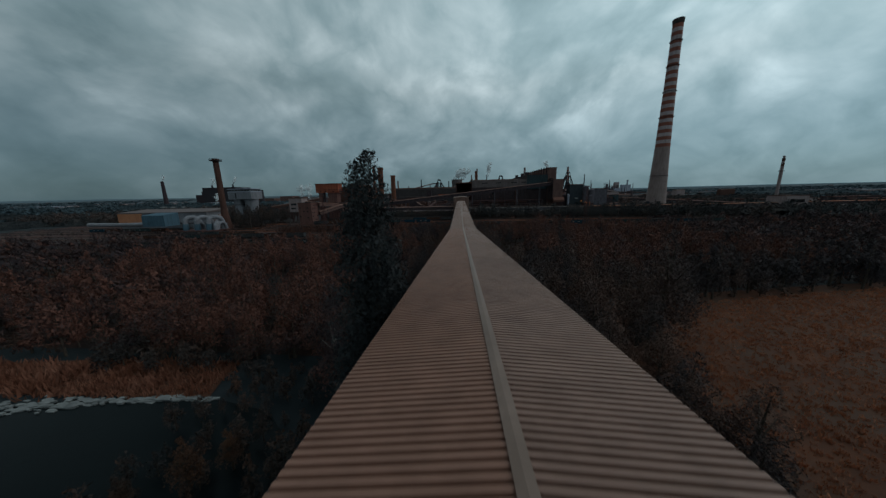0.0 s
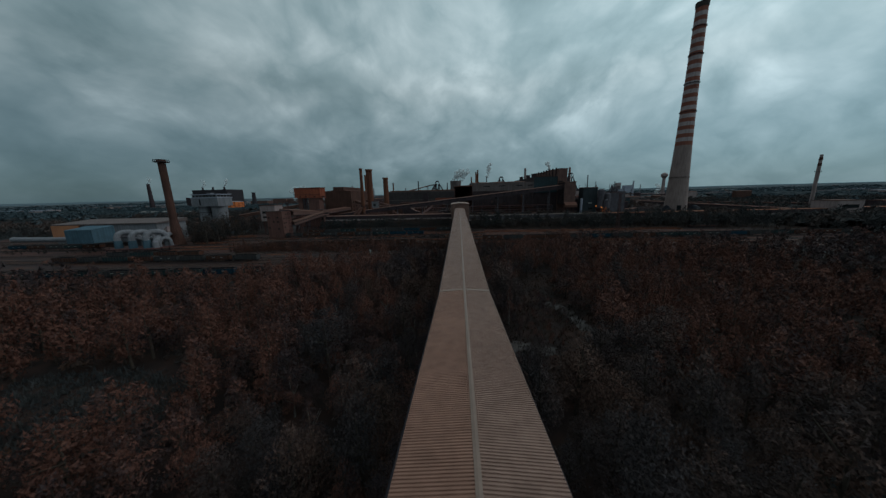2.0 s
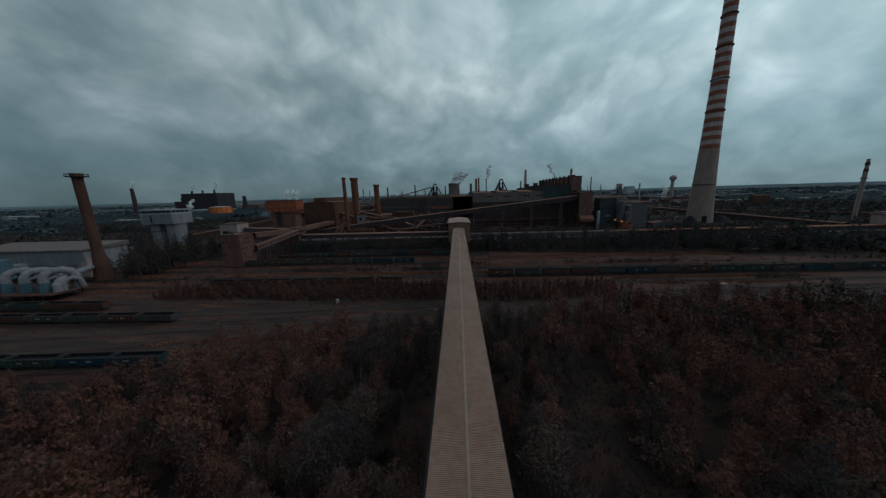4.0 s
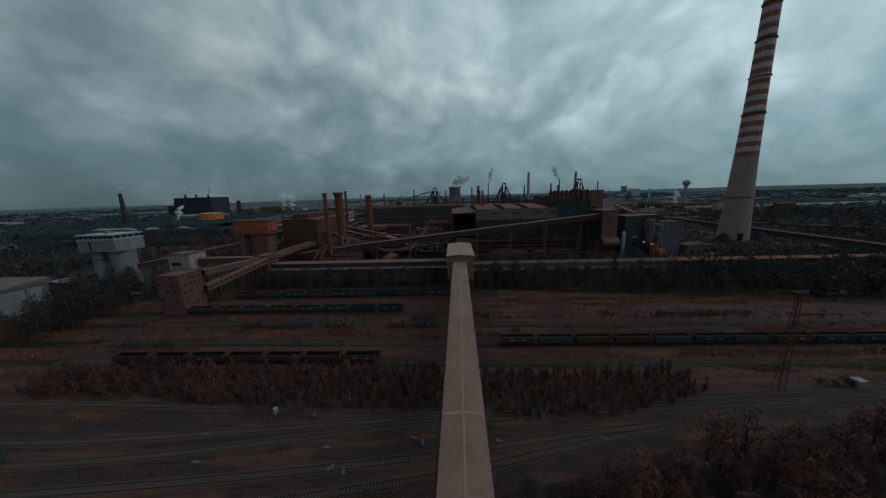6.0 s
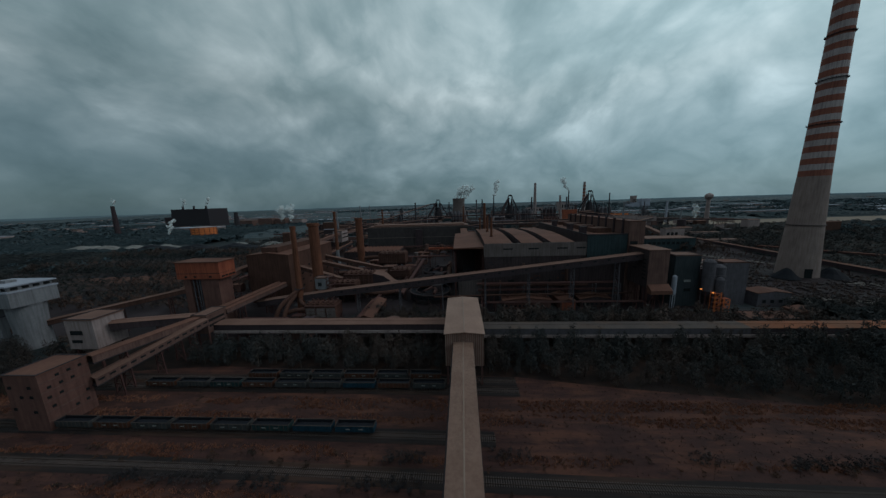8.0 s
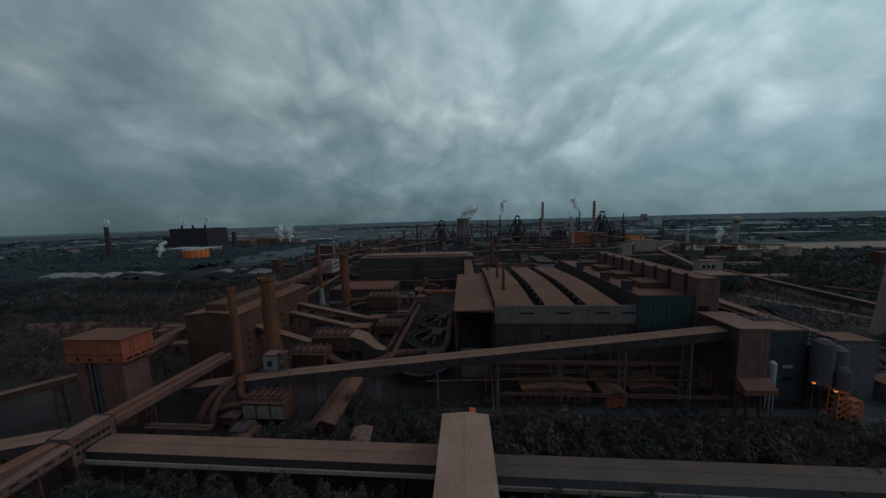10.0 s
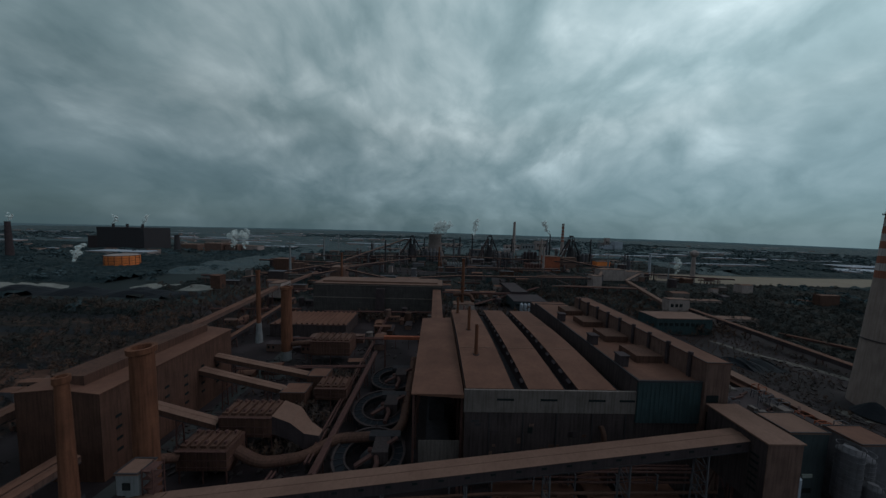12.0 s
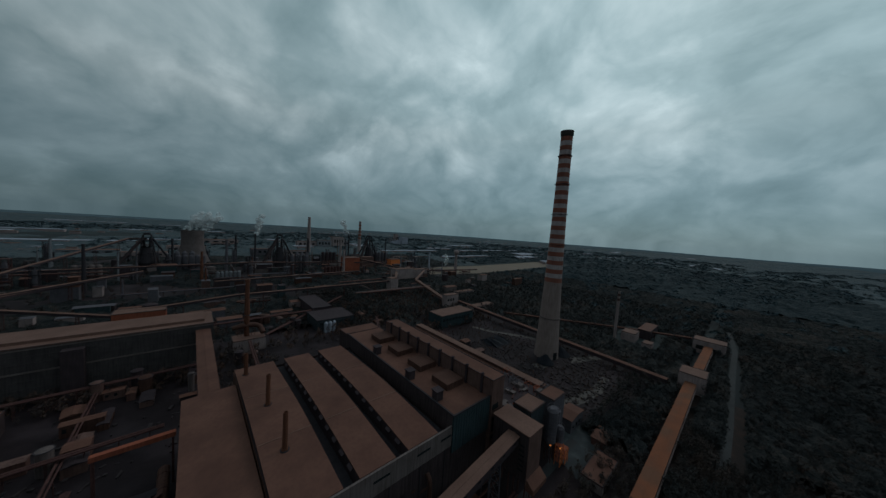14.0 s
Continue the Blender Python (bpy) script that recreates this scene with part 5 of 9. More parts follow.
duct("thick rusty gas duct sweeping along the filter houses", [(-77, 398, 10), (-66, 396, 6), (-50, 399, 6), (-38, 408, 8), (-12, 410, 8), (-8, 418, 8), (-8, 486, 9)], 2.2)
hood = thing("duct_hood", "broad tapering sheet-metal hood from filter house to duct", "duct hood", at=(-58, 413, 0))
s = Shape()
top = [(-68, 408, 18.4), (-68, 420, 18.4), (-59, 418, 16.5), (-52, 413.5, 12.0), (-45.5, 410.5, 10.2), (-45.5, 406.5, 10.2), (-52, 405.5, 12.0), (-59, 406.5, 16.5)]
s.add(top + [(x, y, max(4.0, z - 8.5)) for x, y, z in top], [(0, 7, 2, 1), (7, 6, 3, 2), (6, 5, 4, 3), (9, 10, 15, 8), (10, 11, 14, 15), (11, 12, 13, 14)] + [(k, (k + 1) % 8, 8 + (k + 1) % 8, 8 + k) for k in range(8)])
part("hood_shell", s, "siding_dark", hood)
s = Shape()
s.add([(x, y, z + 0.12) for x, y, z in top] + [(x, y, z + 0.02) for x, y, z in top], [(0, 7, 2, 1), (7, 6, 3, 2), (6, 5, 4, 3)] + [(k, 8 + k, 8 + (k + 1) % 8, (k + 1) % 8) for k in range(8)])
part("hood_roof", s, "dust_roof_light", hood)
duct("thick rusty duct curving up to the slender stack", [(-114, 353.5, 0.5), (-114, 353.5, 6), (-111.5, 356, 12), (-106, 361, 17.5), (-104, 364, 19.5)], 1.35, supports=False)
duct("thick rusty duct curving up to the slender stack", [(-108.5, 353.5, 0.5), (-108.5, 353.5, 6), (-107.5, 357, 12), (-105, 362, 16.5)], 1.25, supports=False)
duct("rusty duct from the louvred filter house", [(-95, 358.5, 8.2), (-104, 357.5, 8.2), (-110, 356.5, 6)], 1.35, supports=False)
duct("short rusty duct between stack and filter house", [(-96, 361, 9), (-101, 361, 11), (-103.5, 364, 14)], 1.2, supports=False)
duct("rusty duct rising to the stout stack", [(-96, 392, 12), (-100, 389, 14), (-100.5, 386, 16)], 1.8, supports=False)
duct("rusty duct joining the filter house and rear stack", [(-88, 500, 14), (-100, 500, 14), (-106, 500, 13)], 2.0)
duct("slim pipe crossing below the inclined conveyor", [(-16, 377, 9), (30, 380, 9), (118, 381, 9)], 0.55)
duct("slim pipe running along the hall front", [(18, 386, 14), (90, 385, 14)], 0.7)
duct("vertical rusty pipe on the hall front", [(77, 388.5, 0), (77, 388.5, 26), (77, 391, 28)], 1.0, supports=False)
for k, (x, y, r) in enumerate(((-21, 401, 15.5), (-21.5, 433, 15.5), (-20, 464, 14))):
    ob = thing("ring_cooler", "dark round sinter cooler with annular trough", "cooler", "ring coolers", at=(x, y, 0))
    for r0, r1, z0, z1, nm, mt in ((r - 4.5, r, 3.5, 6.5, "trough", "coal"), (r - 0.4, r + 0.6, 6.5, 7.2, "outer_rim", "wall_dark_brown"), (r - 5.2, r - 4.4, 6.3, 7.0, "inner_rim", "wall_dark_brown")):
        s = Shape()
        s.lathe(x, y, [(z0, r0), (z0, r1), (z1, r1), (z1, r0), (z0, r0)], 48, cap=False)
        part(nm, s, mt, ob)
    for i in range(24):
        t = 2 * math.pi * i / 24
        s = Shape()
        s.beam((x + (r - 4.6) * math.cos(t), y + (r - 4.6) * math.sin(t), 6.7), (x + r * math.cos(t), y + r * math.sin(t), 6.7), 0.25)
        part("spoke", s, "steel_dark", ob)
    for i in range(12):
        t = 2 * math.pi * i / 12
        s = Shape()
        s.beam((x + (r - 2) * math.cos(t), y + (r - 2) * math.sin(t), 0), (x + (r - 2) * math.cos(t), y + (r - 2) * math.sin(t), 3.5), 0.6)
        part("leg", s, "steel_dark", ob)
    s = Shape()
    s.lathe(x, y, [(0, 4.2), (5, 4.0), (8, 1.6)], 20)
    part("hub", s, "steel_dark", ob)
    s = Shape()
    s.box(x + 2, x + 9, y - 5, y + 4, 5.5, 11.5)
    part("drive_housing", s, "wall_dark_brown", ob)
    s = Shape()
    s.box(x - 1.5, x + 13, y + 5.5, y + 9.5, 8.2, 10.4)
    part("feed_chute", s, "steel_dark", ob)
    s = Shape()
    s.beam((x - 4, y - 9, 8.6), (x + 12, y + 3, 11.8), 1.6, 1.0)
    part("feed_bridge", s, "steel_rust", ob)
    for i in range(10):
        t = 2 * math.pi * (i + 0.5) / 10
        s = Shape()
        s.beam((x + (r + 0.4) * math.cos(t), y + (r + 0.4) * math.sin(t), 0), (x + (r + 0.4) * math.cos(t), y + (r + 0.4) * math.sin(t), 8.4), 0.22)
        part("rail_post", s, "steel_rust", ob)
    s = Shape()
    s.tube([(x, y, 8.5), (x + 3, y - 2, 9.5), (x + 5, y - 8, 9), (x + 4, y - 14, 8)], 1.1, 10)
    part("exhaust_pipe", s, "steel_rust", ob)
gallery("narrow pipe bridge slanting beside the ring coolers", (-41, 388, 9), (-37, 488, 14), 2.2, 2.2, roof="steel_rust", wall="steel_rust", spacing=16)
gantry = thing("orange_gantry", "orange crane gantry spanning the cooler yard", "gantry", at=(-18, 488, 0))
s = Shape()
s.box(-31, -4, 487, 489.4, 23.5, 25.8)
part("bridge_beam", s, "ochre_paint", gantry)
for x in (-30, -5):
    for y in (487, 489):
        s = Shape()
        s.beam((x, y, 0), (x, y, 23.5), 0.8)
        part("leg", s, "steel_rust", gantry)
gallery("slanting conveyor gallery from the filter hall", (-127, 452, 27), (-70, 457, 12.5), 4.2, 3.2, wall="wall_red_brown", spacing=18)
gallery("slanting conveyor gallery from the filter hall", (-127, 441, 24), (-76, 441, 12.0), 4.2, 3.2, wall="wall_red_brown", spacing=18)
gallery("slanting conveyor gallery from the filter hall", (-127, 407, 27), (-93, 409, 15.5), 4.2, 3.2, wall="wall_red_brown", spacing=18)
block("screen_house", "small dusty house between conveyors", "house", -80, -66, 436, 446, 0, 12, "wall_red_brown", "dust_roof")
block("screen_house", "small dusty house between conveyors", "house", -72, -60, 452, 462, 0, 13, "wall_red_brown", "dust_roof")

# low sheds by the foot of the halls
for a in ((31, 63, 376, 386, 0, 6.5, "brick_brown"), (68, 78, 373, 390, 0, 6.5, "brick_brown"), (83, 104, 379, 388, 0, 6, "wall_dark_brown"), (-62, -52, 352, 385, 0, 5, "wall_red_brown")):
    block("low_shed", "low brick shed with dusty pitched roof", "shed", *a, "dust_roof", gable=1.8, windows=[("front", a[0] + 1.5 + i * 3, a[0] + 3 + i * 3, 1.5, 3) for i in range(int((a[1] - a[0]) / 3) - 1)], group="low sheds")
s = Shape()
s.box(69, 77, 372.6, 372.9, 0.3, 5.6)
tagged(part("gable_door", s, "ochre_paint", None), "ochre sheet door in the gable of a low shed", "door")
rnd = random.Random(11)
for k in range(3):
    s = Shape()
    s.tube([(6.3 - 1.5, 362.5 + k * 2.0, 2.2), (6.3 + 1.5, 362.5 + k * 2.0, 2.2)], 0.8, 14)
    tagged(part("orange_drum", s, "orange_paint", None), "bright orange steel drum in the yard", "drum", "orange drums")
s = Shape()
s.box(3.5, 9.0, 361, 369, 0.02, 1.4)
tagged(part("drum_rack", s, "steel_dark", None), "dark steel rack under orange drums", "rack")
# trench of pipe racks along the hall front
rack = thing("pipe_rack", "rusty pipe rack along the front of the hall", "pipe rack", at=(60, 381, 0))
for i in range(7):
    s = Shape()
    x = 14 + i * 16
    s.beam((x, 381, 0), (x, 381, 16), 0.4)
    s.beam((x, 386, 0), (x, 386, 16), 0.4)
    s.beam((x, 381, 15.6), (x, 386, 15.6), 0.35)
    s.beam((x, 381, 11), (x, 386, 11), 0.3)
    part("frame", s, "steel_grey", rack)
for y, z, r in ((382, 16.2, 0.35), (383.4, 16.3, 0.5), (385, 16.2, 0.35), (382.5, 11.5, 0.4), (384.6, 11.5, 0.45)):
    s = Shape()
    s.tube([(14, y, z), (110, y, z)], r, 8)
    part("pipe", s, "steel_rust", rack)

# ---- white water tower block, left chimney and blue gas cleaning plant ----
wt = thing("concrete_tower", "pale concrete tower with wide head on two shafts", "tower", at=(-244, 328, 0))
s = Shape()
s.hexa([(-258, 319), (-231, 319), (-231, 337), (-258, 337)], 25.5, 34.0)
part("head", s, "concrete_white", wt)
s = Shape()
s.box(-258.4, -230.6, 318.6, 337.4, 33.4, 34.2)
part("cornice", s, "white_sheet", wt)
s = Shape()
s.box(-257, -232, 320, 336, 34.2, 36.6)
part("top_storey", s, "concrete_white", wt)
s = Shape()
s.box(-258.2, -230.8, 318.8, 337.2, 36.6, 37.3)
part("roof", s, "white_sheet", wt)
s = Shape()
s.box(-247, -243, 326, 330, 37.3, 38.6)
part("roof_hatch", s, "concrete_white", wt)
for i in range(7):
    s = Shape()
    s.box(-256.4 + i * 3.5, -254.2 + i * 3.5, 319.85, 320.05, 34.7, 36.1)
    part("window", s, "glass_dark", wt)
for i in range(4):
    s = Shape()
    s.box(-232.1, -231.85, 321 + i * 3.9, 323.4 + i * 3.9, 34.7, 36.1)
    part("window", s, "glass_dark", wt)
s = Shape()
s.box(-249.6, -248.4, 318.8, 319.05, 26.5, 32.5)
part("drain_slot", s, "glass_dark", wt)
s = Shape()
s.lathe(-238.2, 328, [(0, 6.4), (12, 6.2), (24, 6.9), (25.6, 7.4)], 28)
shaft_ = part("round_shaft", s, "concrete_white", wt)
for k in range(7):
    s = Shape()
    z = 2.5 + k * 3.3
    s.lathe(-238.2, 328, [(z, 6.3), (z, 6.5 + 0.05 * (k > 3)), (z + 0.2, 6.5 + 0.05 * (k > 3)), (z + 0.2, 6.3)], 28, cap=False)
    part("pour_joint", s, "concrete", shaft_)
s = Shape()
s.hexa([(-254.5, 322), (-246.5, 322), (-246.5, 334), (-254.5, 334)], 0, 25.5)
part("square_shaft", s, "concrete_white", wt)
s = Shape()
s.box(-254.8, -246.2, 321.7, 334.3, 19.0, 19.8)
part("ledge", s, "steel_grey", wt)
s = Shape()
for z in (8, 15.5):
    s.box(-246.5, -243.5, 325, 331, z, z + 1)
part("tie_beam", s, "concrete_white", wt)

lc = steel_stack("tall dark brown steel chimney flaring at its foot", -203, 247, 59.5, 2.3, 2.1, "wall_red_brown", flare=2.2)
s = Shape()
s.hexa([(-213.5, 243.5), (-204.2, 242.2), (-203.2, 250.5), (-213.5, 249.5)], 3.0, [8.0, 14.0, 14.0, 8.0])
hood_ = part("flue_hood", s, "concrete", lc, "pale ribbed sheet hood at the chimney's foot")
for k in range(5):
    s = Shape()
    f = k / 4
    x, z = -213.2 + 8.6 * f, 8.0 + 5.6 * f
    s.box(x, x + 0.25, 243.2 - 1.2 * f, 243.6 - 1.2 * f, 3.0, z)
    part("hood_rib", s, "concrete_white", hood_)
s = Shape()
s.lathe(-203, 247, [(57.8, 2.7), (57.8, 4.3), (58.2, 4.3), (58.2, 2.7)], 20, cap=False)
for k in range(16):
    t = 2 * math.pi * k / 16
    s.beam((-203 + 4.2 * math.cos(t), 247 + 4.2 * math.sin(t), 58), (-203 + 4.2 * math.cos(t), 247 + 4.2 * math.sin(t), 59.3), 0.12)
s.lathe(-203, 247, [(59.2, 4.15), (59.3, 4.3), (59.4, 4.15)], 20, cap=False)
part("platform", s, "steel_dark", lc)
blue = thing("gas_cleaning_plant", "weathered blue filter units on legs with pale hall and curved ducts", "filter plant", at=(-240, 240, 0))
s = Shape()
s.box(-320, -234, 262, 286, 0, 14.6)
part("hall", s, "concrete_white", blue)
s = Shape()
s.hexa([(-321, 261), (-233, 261), (-233, 287), (-321, 287)], 14.6, [15.4, 15.4, 17.6, 17.6])
part("hall_roof", s, "band_grey", blue)
s = Shape()
s.box(-320.2, -297, 260.6, 262, 3.6, 14.4)
gable_ = part("orange_gable", s, "gable_paint", blue, "faded orange sheet-clad gable")
for z in (5.6, 9.0, 12.2):
    s = Shape()
    s.box(-320.3, -296.9, 260.4, 260.6, z, z + 0.35)
    part("gable_rail", s, "ochre_paint", gable_)
for k in range(2):
    x = -247 + k * 9.2
    s = Shape()
    s.hexa([(x, 219), (x + 9, 219), (x + 9, 231), (x, 231)], 6.4, [15.0, 15.0, 16.6, 16.6])
    u = part("filter_unit", s, "blue_paint", blue)
    for i in range(7):
        s = Shape()
        s.box(x + 0.4, x + 8.6, 218.6, 219, 7.2 + i * 1.2, 7.7 + i * 1.2)
        part("louvre", s, "steel_dark", u)
    if k == 1:
        for i in range(6):
            s = Shape()
            s.box(x + 9, x + 9.3, 219.4, 230.6, 7.4 + i * 1.25, 8.1 + i * 1.25)
            part("louvre", s, "white_sheet", u, "pale side louvre")
    s = Shape()
    for xx in (x + 0.2, x + 4.4, x + 8.6):
        s.box(xx, xx + 0.3, 218.45, 218.65, 6.4, 15.6)
    part("front_post", s, "blue_paint", u)
    for i in range(3):
        s = Shape()
        s.add([(x + 0.3 + i * 2.9, 220, 6.4), (x + 2.9 + i * 2.9, 220, 6.4), (x + 2.9 + i * 2.9, 230, 6.4), (x + 0.3 + i * 2.9, 230, 6.4), (x + 1.6 + i * 2.9, 225, 2.8)], [(0, 4, 1), (1, 4, 2), (2, 4, 3), (3, 4, 0)])
        part("hopper", s, "steel_dark", u)
    for i in (1.0, 8.0):
        for y in (220, 230):
            s = Shape()
            s.beam((x + i, y, 0), (x + i + (-0.9 if i < 5 else 0.9), y, 6.5), 0.5)
            part("leg", s, "steel_grey", u)
    s = Shape()
    s.hexa([(x - 0.2, 231.2), (x + 9.2, 231.2), (x + 9.2, 250), (x - 0.2, 250)], 12.6, [15.8, 15.8, 16.8, 16.8])
    part("rear_casing", s, "blue_paint", u)
    s = Shape()
    s.hexa([(x - 0.4, 218.6), (x + 9.4, 218.6), (x + 9.4, 231.4), (x - 0.4, 231.4)], 15.05, [15.4, 15.4, 17.0, 17.0])
    part("unit_roof", s, "steel_rust", u)
    s = Shape()
    s.beam((x + 1.2, 219.6, 0.4), (x + 7.4, 219.6, 6.2), 0.35)
    part("brace", s, "steel_grey", u)
s = Shape()
s.box(-214, -182.5, 212, 227, 3.0, 3.5)
part("platform", s, "steel_rust", blue)
for k in range(6):
    for y in (212.6, 226):
        s = Shape()
        s.beam((-213 + k * 5.1, y, 0), (-213 + k * 5.1, y, 3.1), 0.45)
        part("platform_leg", s, "steel_dark", blue)
for k in range(3):
    x = -209 + k * 9.4
    s = Shape()
    s.cyl(x, 216, 3.5, 8.2, 2.0, 1.8, n=18)
    fan = part("fan_vessel", s, "blue_paint", blue)
    for z in (4.4, 6.4):
        s = Shape()
        s.cyl(x, 216, z, z + 0.3, 2.15, n=18)
        part("hoop", s, "steel_grey", fan)
    s = Shape()
    s.tube([(x, 216, 8.1), (x, 216, 10.2), (x + 0.3, 216.8, 12.0), (x + 1.0, 218.6, 13.0), (x + 2.4, 221.2, 13.0), (x + 3.6, 223.4, 11.8), (x + 4.0, 224.4, 9.4), (x + 4.0, 224.4, 3.5)], 1.6, 12)
    part("curved_duct", s, "concrete_white", blue)
    s = Shape()
    s.tube([(x + 4.4, 219, 3.5), (x + 4.4, 219, 6.4), (x + 4.7, 220.2, 8.2), (x + 5.6, 222, 8.8), (x + 6.2, 224, 7.4), (x + 6.3, 224.6, 3.5)], 1.1, 10)
    part("curved_duct", s, "concrete_white", blue)
s = Shape()
s.tube([(-186, 217, 3.5), (-186, 217, 6.4), (-186.6, 219, 8.6), (-189, 223, 9.2), (-204, 243, 8.6)], 1.5, 12)
part("flue_duct", s, "concrete_white", blue)
s = Shape()
s.tube([(-330, 246, 6.2), (-300, 246, 5.6), (-285, 248, 5.6), (-262, 254, 7.5)], 1.8, 12)
part("flue_duct", s, "concrete_white", blue)
s = Shape()
s.box(-270, -214, 246, 258, 5.8, 6.4)
part("duct_floor", s, "steel_dark", blue)
block("low_warehouse", "long low warehouse with white sheet roof", "warehouse", -283, -257, 310, 322, 0, 6, "wall_dark_brown", "concrete_white", gable=1.5)
block("low_warehouse", "low warehouse with white sheet roof among trees", "warehouse", -330, -306, 300, 314, 0, 5, "wall_dark_brown", "concrete_white", gable=1.2)

# ---- grey hall and rear of the plant ----
gh = block("grey_hall", "long grey steelworks hall with two-tone cladding", "industrial hall", -140, 16, 616, 655, 0, 38, "hall_grey", "dust_roof_light")
s = Shape()
s.box(-140.2, 16.2, 615.5, 616, 21, 22)
s.box(-140.2, 16.2, 615.5, 616, 36.6, 37.4)
part("belt_course", s, "band_grey", gh)
s = Shape()
for z in (5, 10, 15, 27, 32):
    s.box(-140.1, 16.1, 615.75, 616, z, z + 0.6)
part("cladding_rib", s, "hall_grey", gh)
s = Shape()
s.box(-64, -54, 610, 616, 0, 34)
part("stair_tower", s, "siding_dark", gh)
s = Shape()
s.box(-132, 10, 624, 650, 38.5, 40.5)
part("roof_lantern", s, "dust_roof_light", gh)
gallery("dusty enclosed bridge from grey hall to open bay", (9, 488, 34), (9, 616, 34), 9, 8, roof="dust_roof", wall="wall_dark_brown", spacing=34)
shed_roof = block("saw_tooth_shed", "low shed with a row of grey roof lights", "shed", -150, -78, 545, 585, 0, 12, "wall_dark_brown", "dust_roof")
for i in range(14):
    s = Shape()
    x = -147 + i * 5
    s.add([(x, 546, 12.5), (x + 3.2, 546, 12.5), (x + 3.2, 584, 12.5), (x, 584, 12.5), (x + 1.6, 546, 14.2), (x + 1.6, 584, 14.2)], [(0, 1, 4), (2, 3, 5), (0, 4, 5, 3), (1, 2, 5, 4)])
    part("roof_light", s, "dust_roof", shed_roof)
block("pump_house", "grey block behind the halls", "house", 122, 147, 690, 762, 0, 16, "siding_dark", "siding_dark")
block("grey_house", "grey-green house with flat roof", "house", 114, 160, 646, 688, 0, 13, "slate_cladding", "siding_dark", windows=[("front", 117 + i * 6, 121 + i * 6, 7, 10) for i in range(6)])
for k in range(3):
    s = Shape()
    s.lathe(122 + k * 5, 640, [(0, 2.2), (11, 2.2), (13, 0.8)], 18)
    tagged(part("silo", s, "white_sheet", None), "small white steel silo", "silo", "white silos")
st = steel_stack("tall rusty lattice-ringed stack with two arms", 43, 640, 70, 2.2, 1.8, "stack_rust", ring=34)
duct("pair of thick ducts joining the ringed stack", [(31, 640, 22), (43, 640, 24), (54, 640, 22), (56, 632, 16)], 2.4)
block("base_house", "low pale house under the ringed stack", "house", 31, 58, 628, 646, 0, 12, "concrete", "dust_roof_light")

# ---- eastern side ----
shed = thing("covered_belt", "long covered belt with orange-brown roof", "conveyor gallery", at=(202, 460, 0))
s = Shape()
s.box(196, 208, 404, 560, 0, 17)
part("body", s, "siding_dark", shed)
s = Shape()
s.hexa([(194.5, 403), (209.5, 403), (209.5, 560), (194.5, 560)], 17, [17.4, 17.4, 17.4, 17.4])
part("lower_roof", s, "dust_roof", shed)
s = Shape()
s.box(198, 204, 404, 560, 17.4, 19.6)
part("upper_casing", s, "siding_brown", shed)
s = Shape()
s.hexa([(197.2, 403), (204.8, 403), (204.8, 560), (197.2, 560)], 19.6, 20.1)
part("upper_roof", s, "dust_roof_light", shed)
block("belt_head_house", "grey clad head house of the covered belt", "conveyor house", 174, 190, 381, 391.5, 0, 28.5, "steel_grey", "dust_roof")
block("teal_house", "dark teal sheet-clad house beside the drive house", "house", 143, 158.8, 380, 391.5, 0, 34, "slate_cladding", "dust_roof_light", windows=[("front", 150, 154, 10, 12)])
s = Shape()
s.box(149.4, 153.4, 379.5, 379.8, 16.6, 18.0)
tagged(part("sign_board", s, "white_mark", None), "small white blank sign board on teal wall", "sign board")
for x, y, r, h in ((160.5, 375.5, 3.2, 31), (168.5, 378, 3.6, 27), (165, 372, 2.4, 20)):
    ob = thing("silo", "ribbed grey steel silo on legs", "silo", "grey silos", at=(x, y, 0))
    s = Shape()
    s.lathe(x, y, [(8, 0.8), (12, r), (h, r), (h + 1.4, r * 0.5)], 26)
    part("vessel", s, "steel_grey", ob)
    for k in range(10):
        z = 12.5 + k * (h - 13) / 9
        s = Shape()
        s.lathe(x, y, [(z, r), (z, r + 0.12), (z + 0.25, r + 0.12), (z + 0.25, r)], 26, cap=False)
        part("hoop", s, "steel_grey", ob)
    for k in range(4):
        t = math.pi / 4 + k * math.pi / 2
        s = Shape()
        s.beam((x + r * 0.85 * math.cos(t), y + r * 0.85 * math.sin(t), 0), (x + r * 0.85 * math.cos(t), y + r * 0.85 * math.sin(t), 13), 0.5)
        part("leg", s, "steel_rust", ob)
    for k in range(14):
        t = 2 * math.pi * k / 14
        s = Shape()
        s.beam((x + r * math.cos(t), y + r * math.sin(t), h), (x + r * math.cos(t), y + r * math.sin(t), h + 2.2), 0.1)
        part("rail_post", s, "steel_grey", ob)
    s = Shape()
    s.lathe(x, y, [(h + 2.1, r - 0.06), (h + 2.1, r + 0.06), (h + 2.2, r + 0.06), (h + 2.2, r - 0.06)], 20, cap=False)
    part("handrail", s, "steel_grey", ob)
s = Shape()
s.lathe(139, 374, [(9.5, 0.5), (10.5, 1.35), (22, 1.35), (23, 0.5)], 18)
for k in range(4):
    s.beam((139 + 1.1 * math.cos(k * 1.571 + 0.8), 374 + 1.1 * math.sin(k * 1.571 + 0.8), 0), (139 + 1.1 * math.cos(k * 1.571 + 0.8), 374 + 1.1 * math.sin(k * 1.571 + 0.8), 11.5), 0.25)
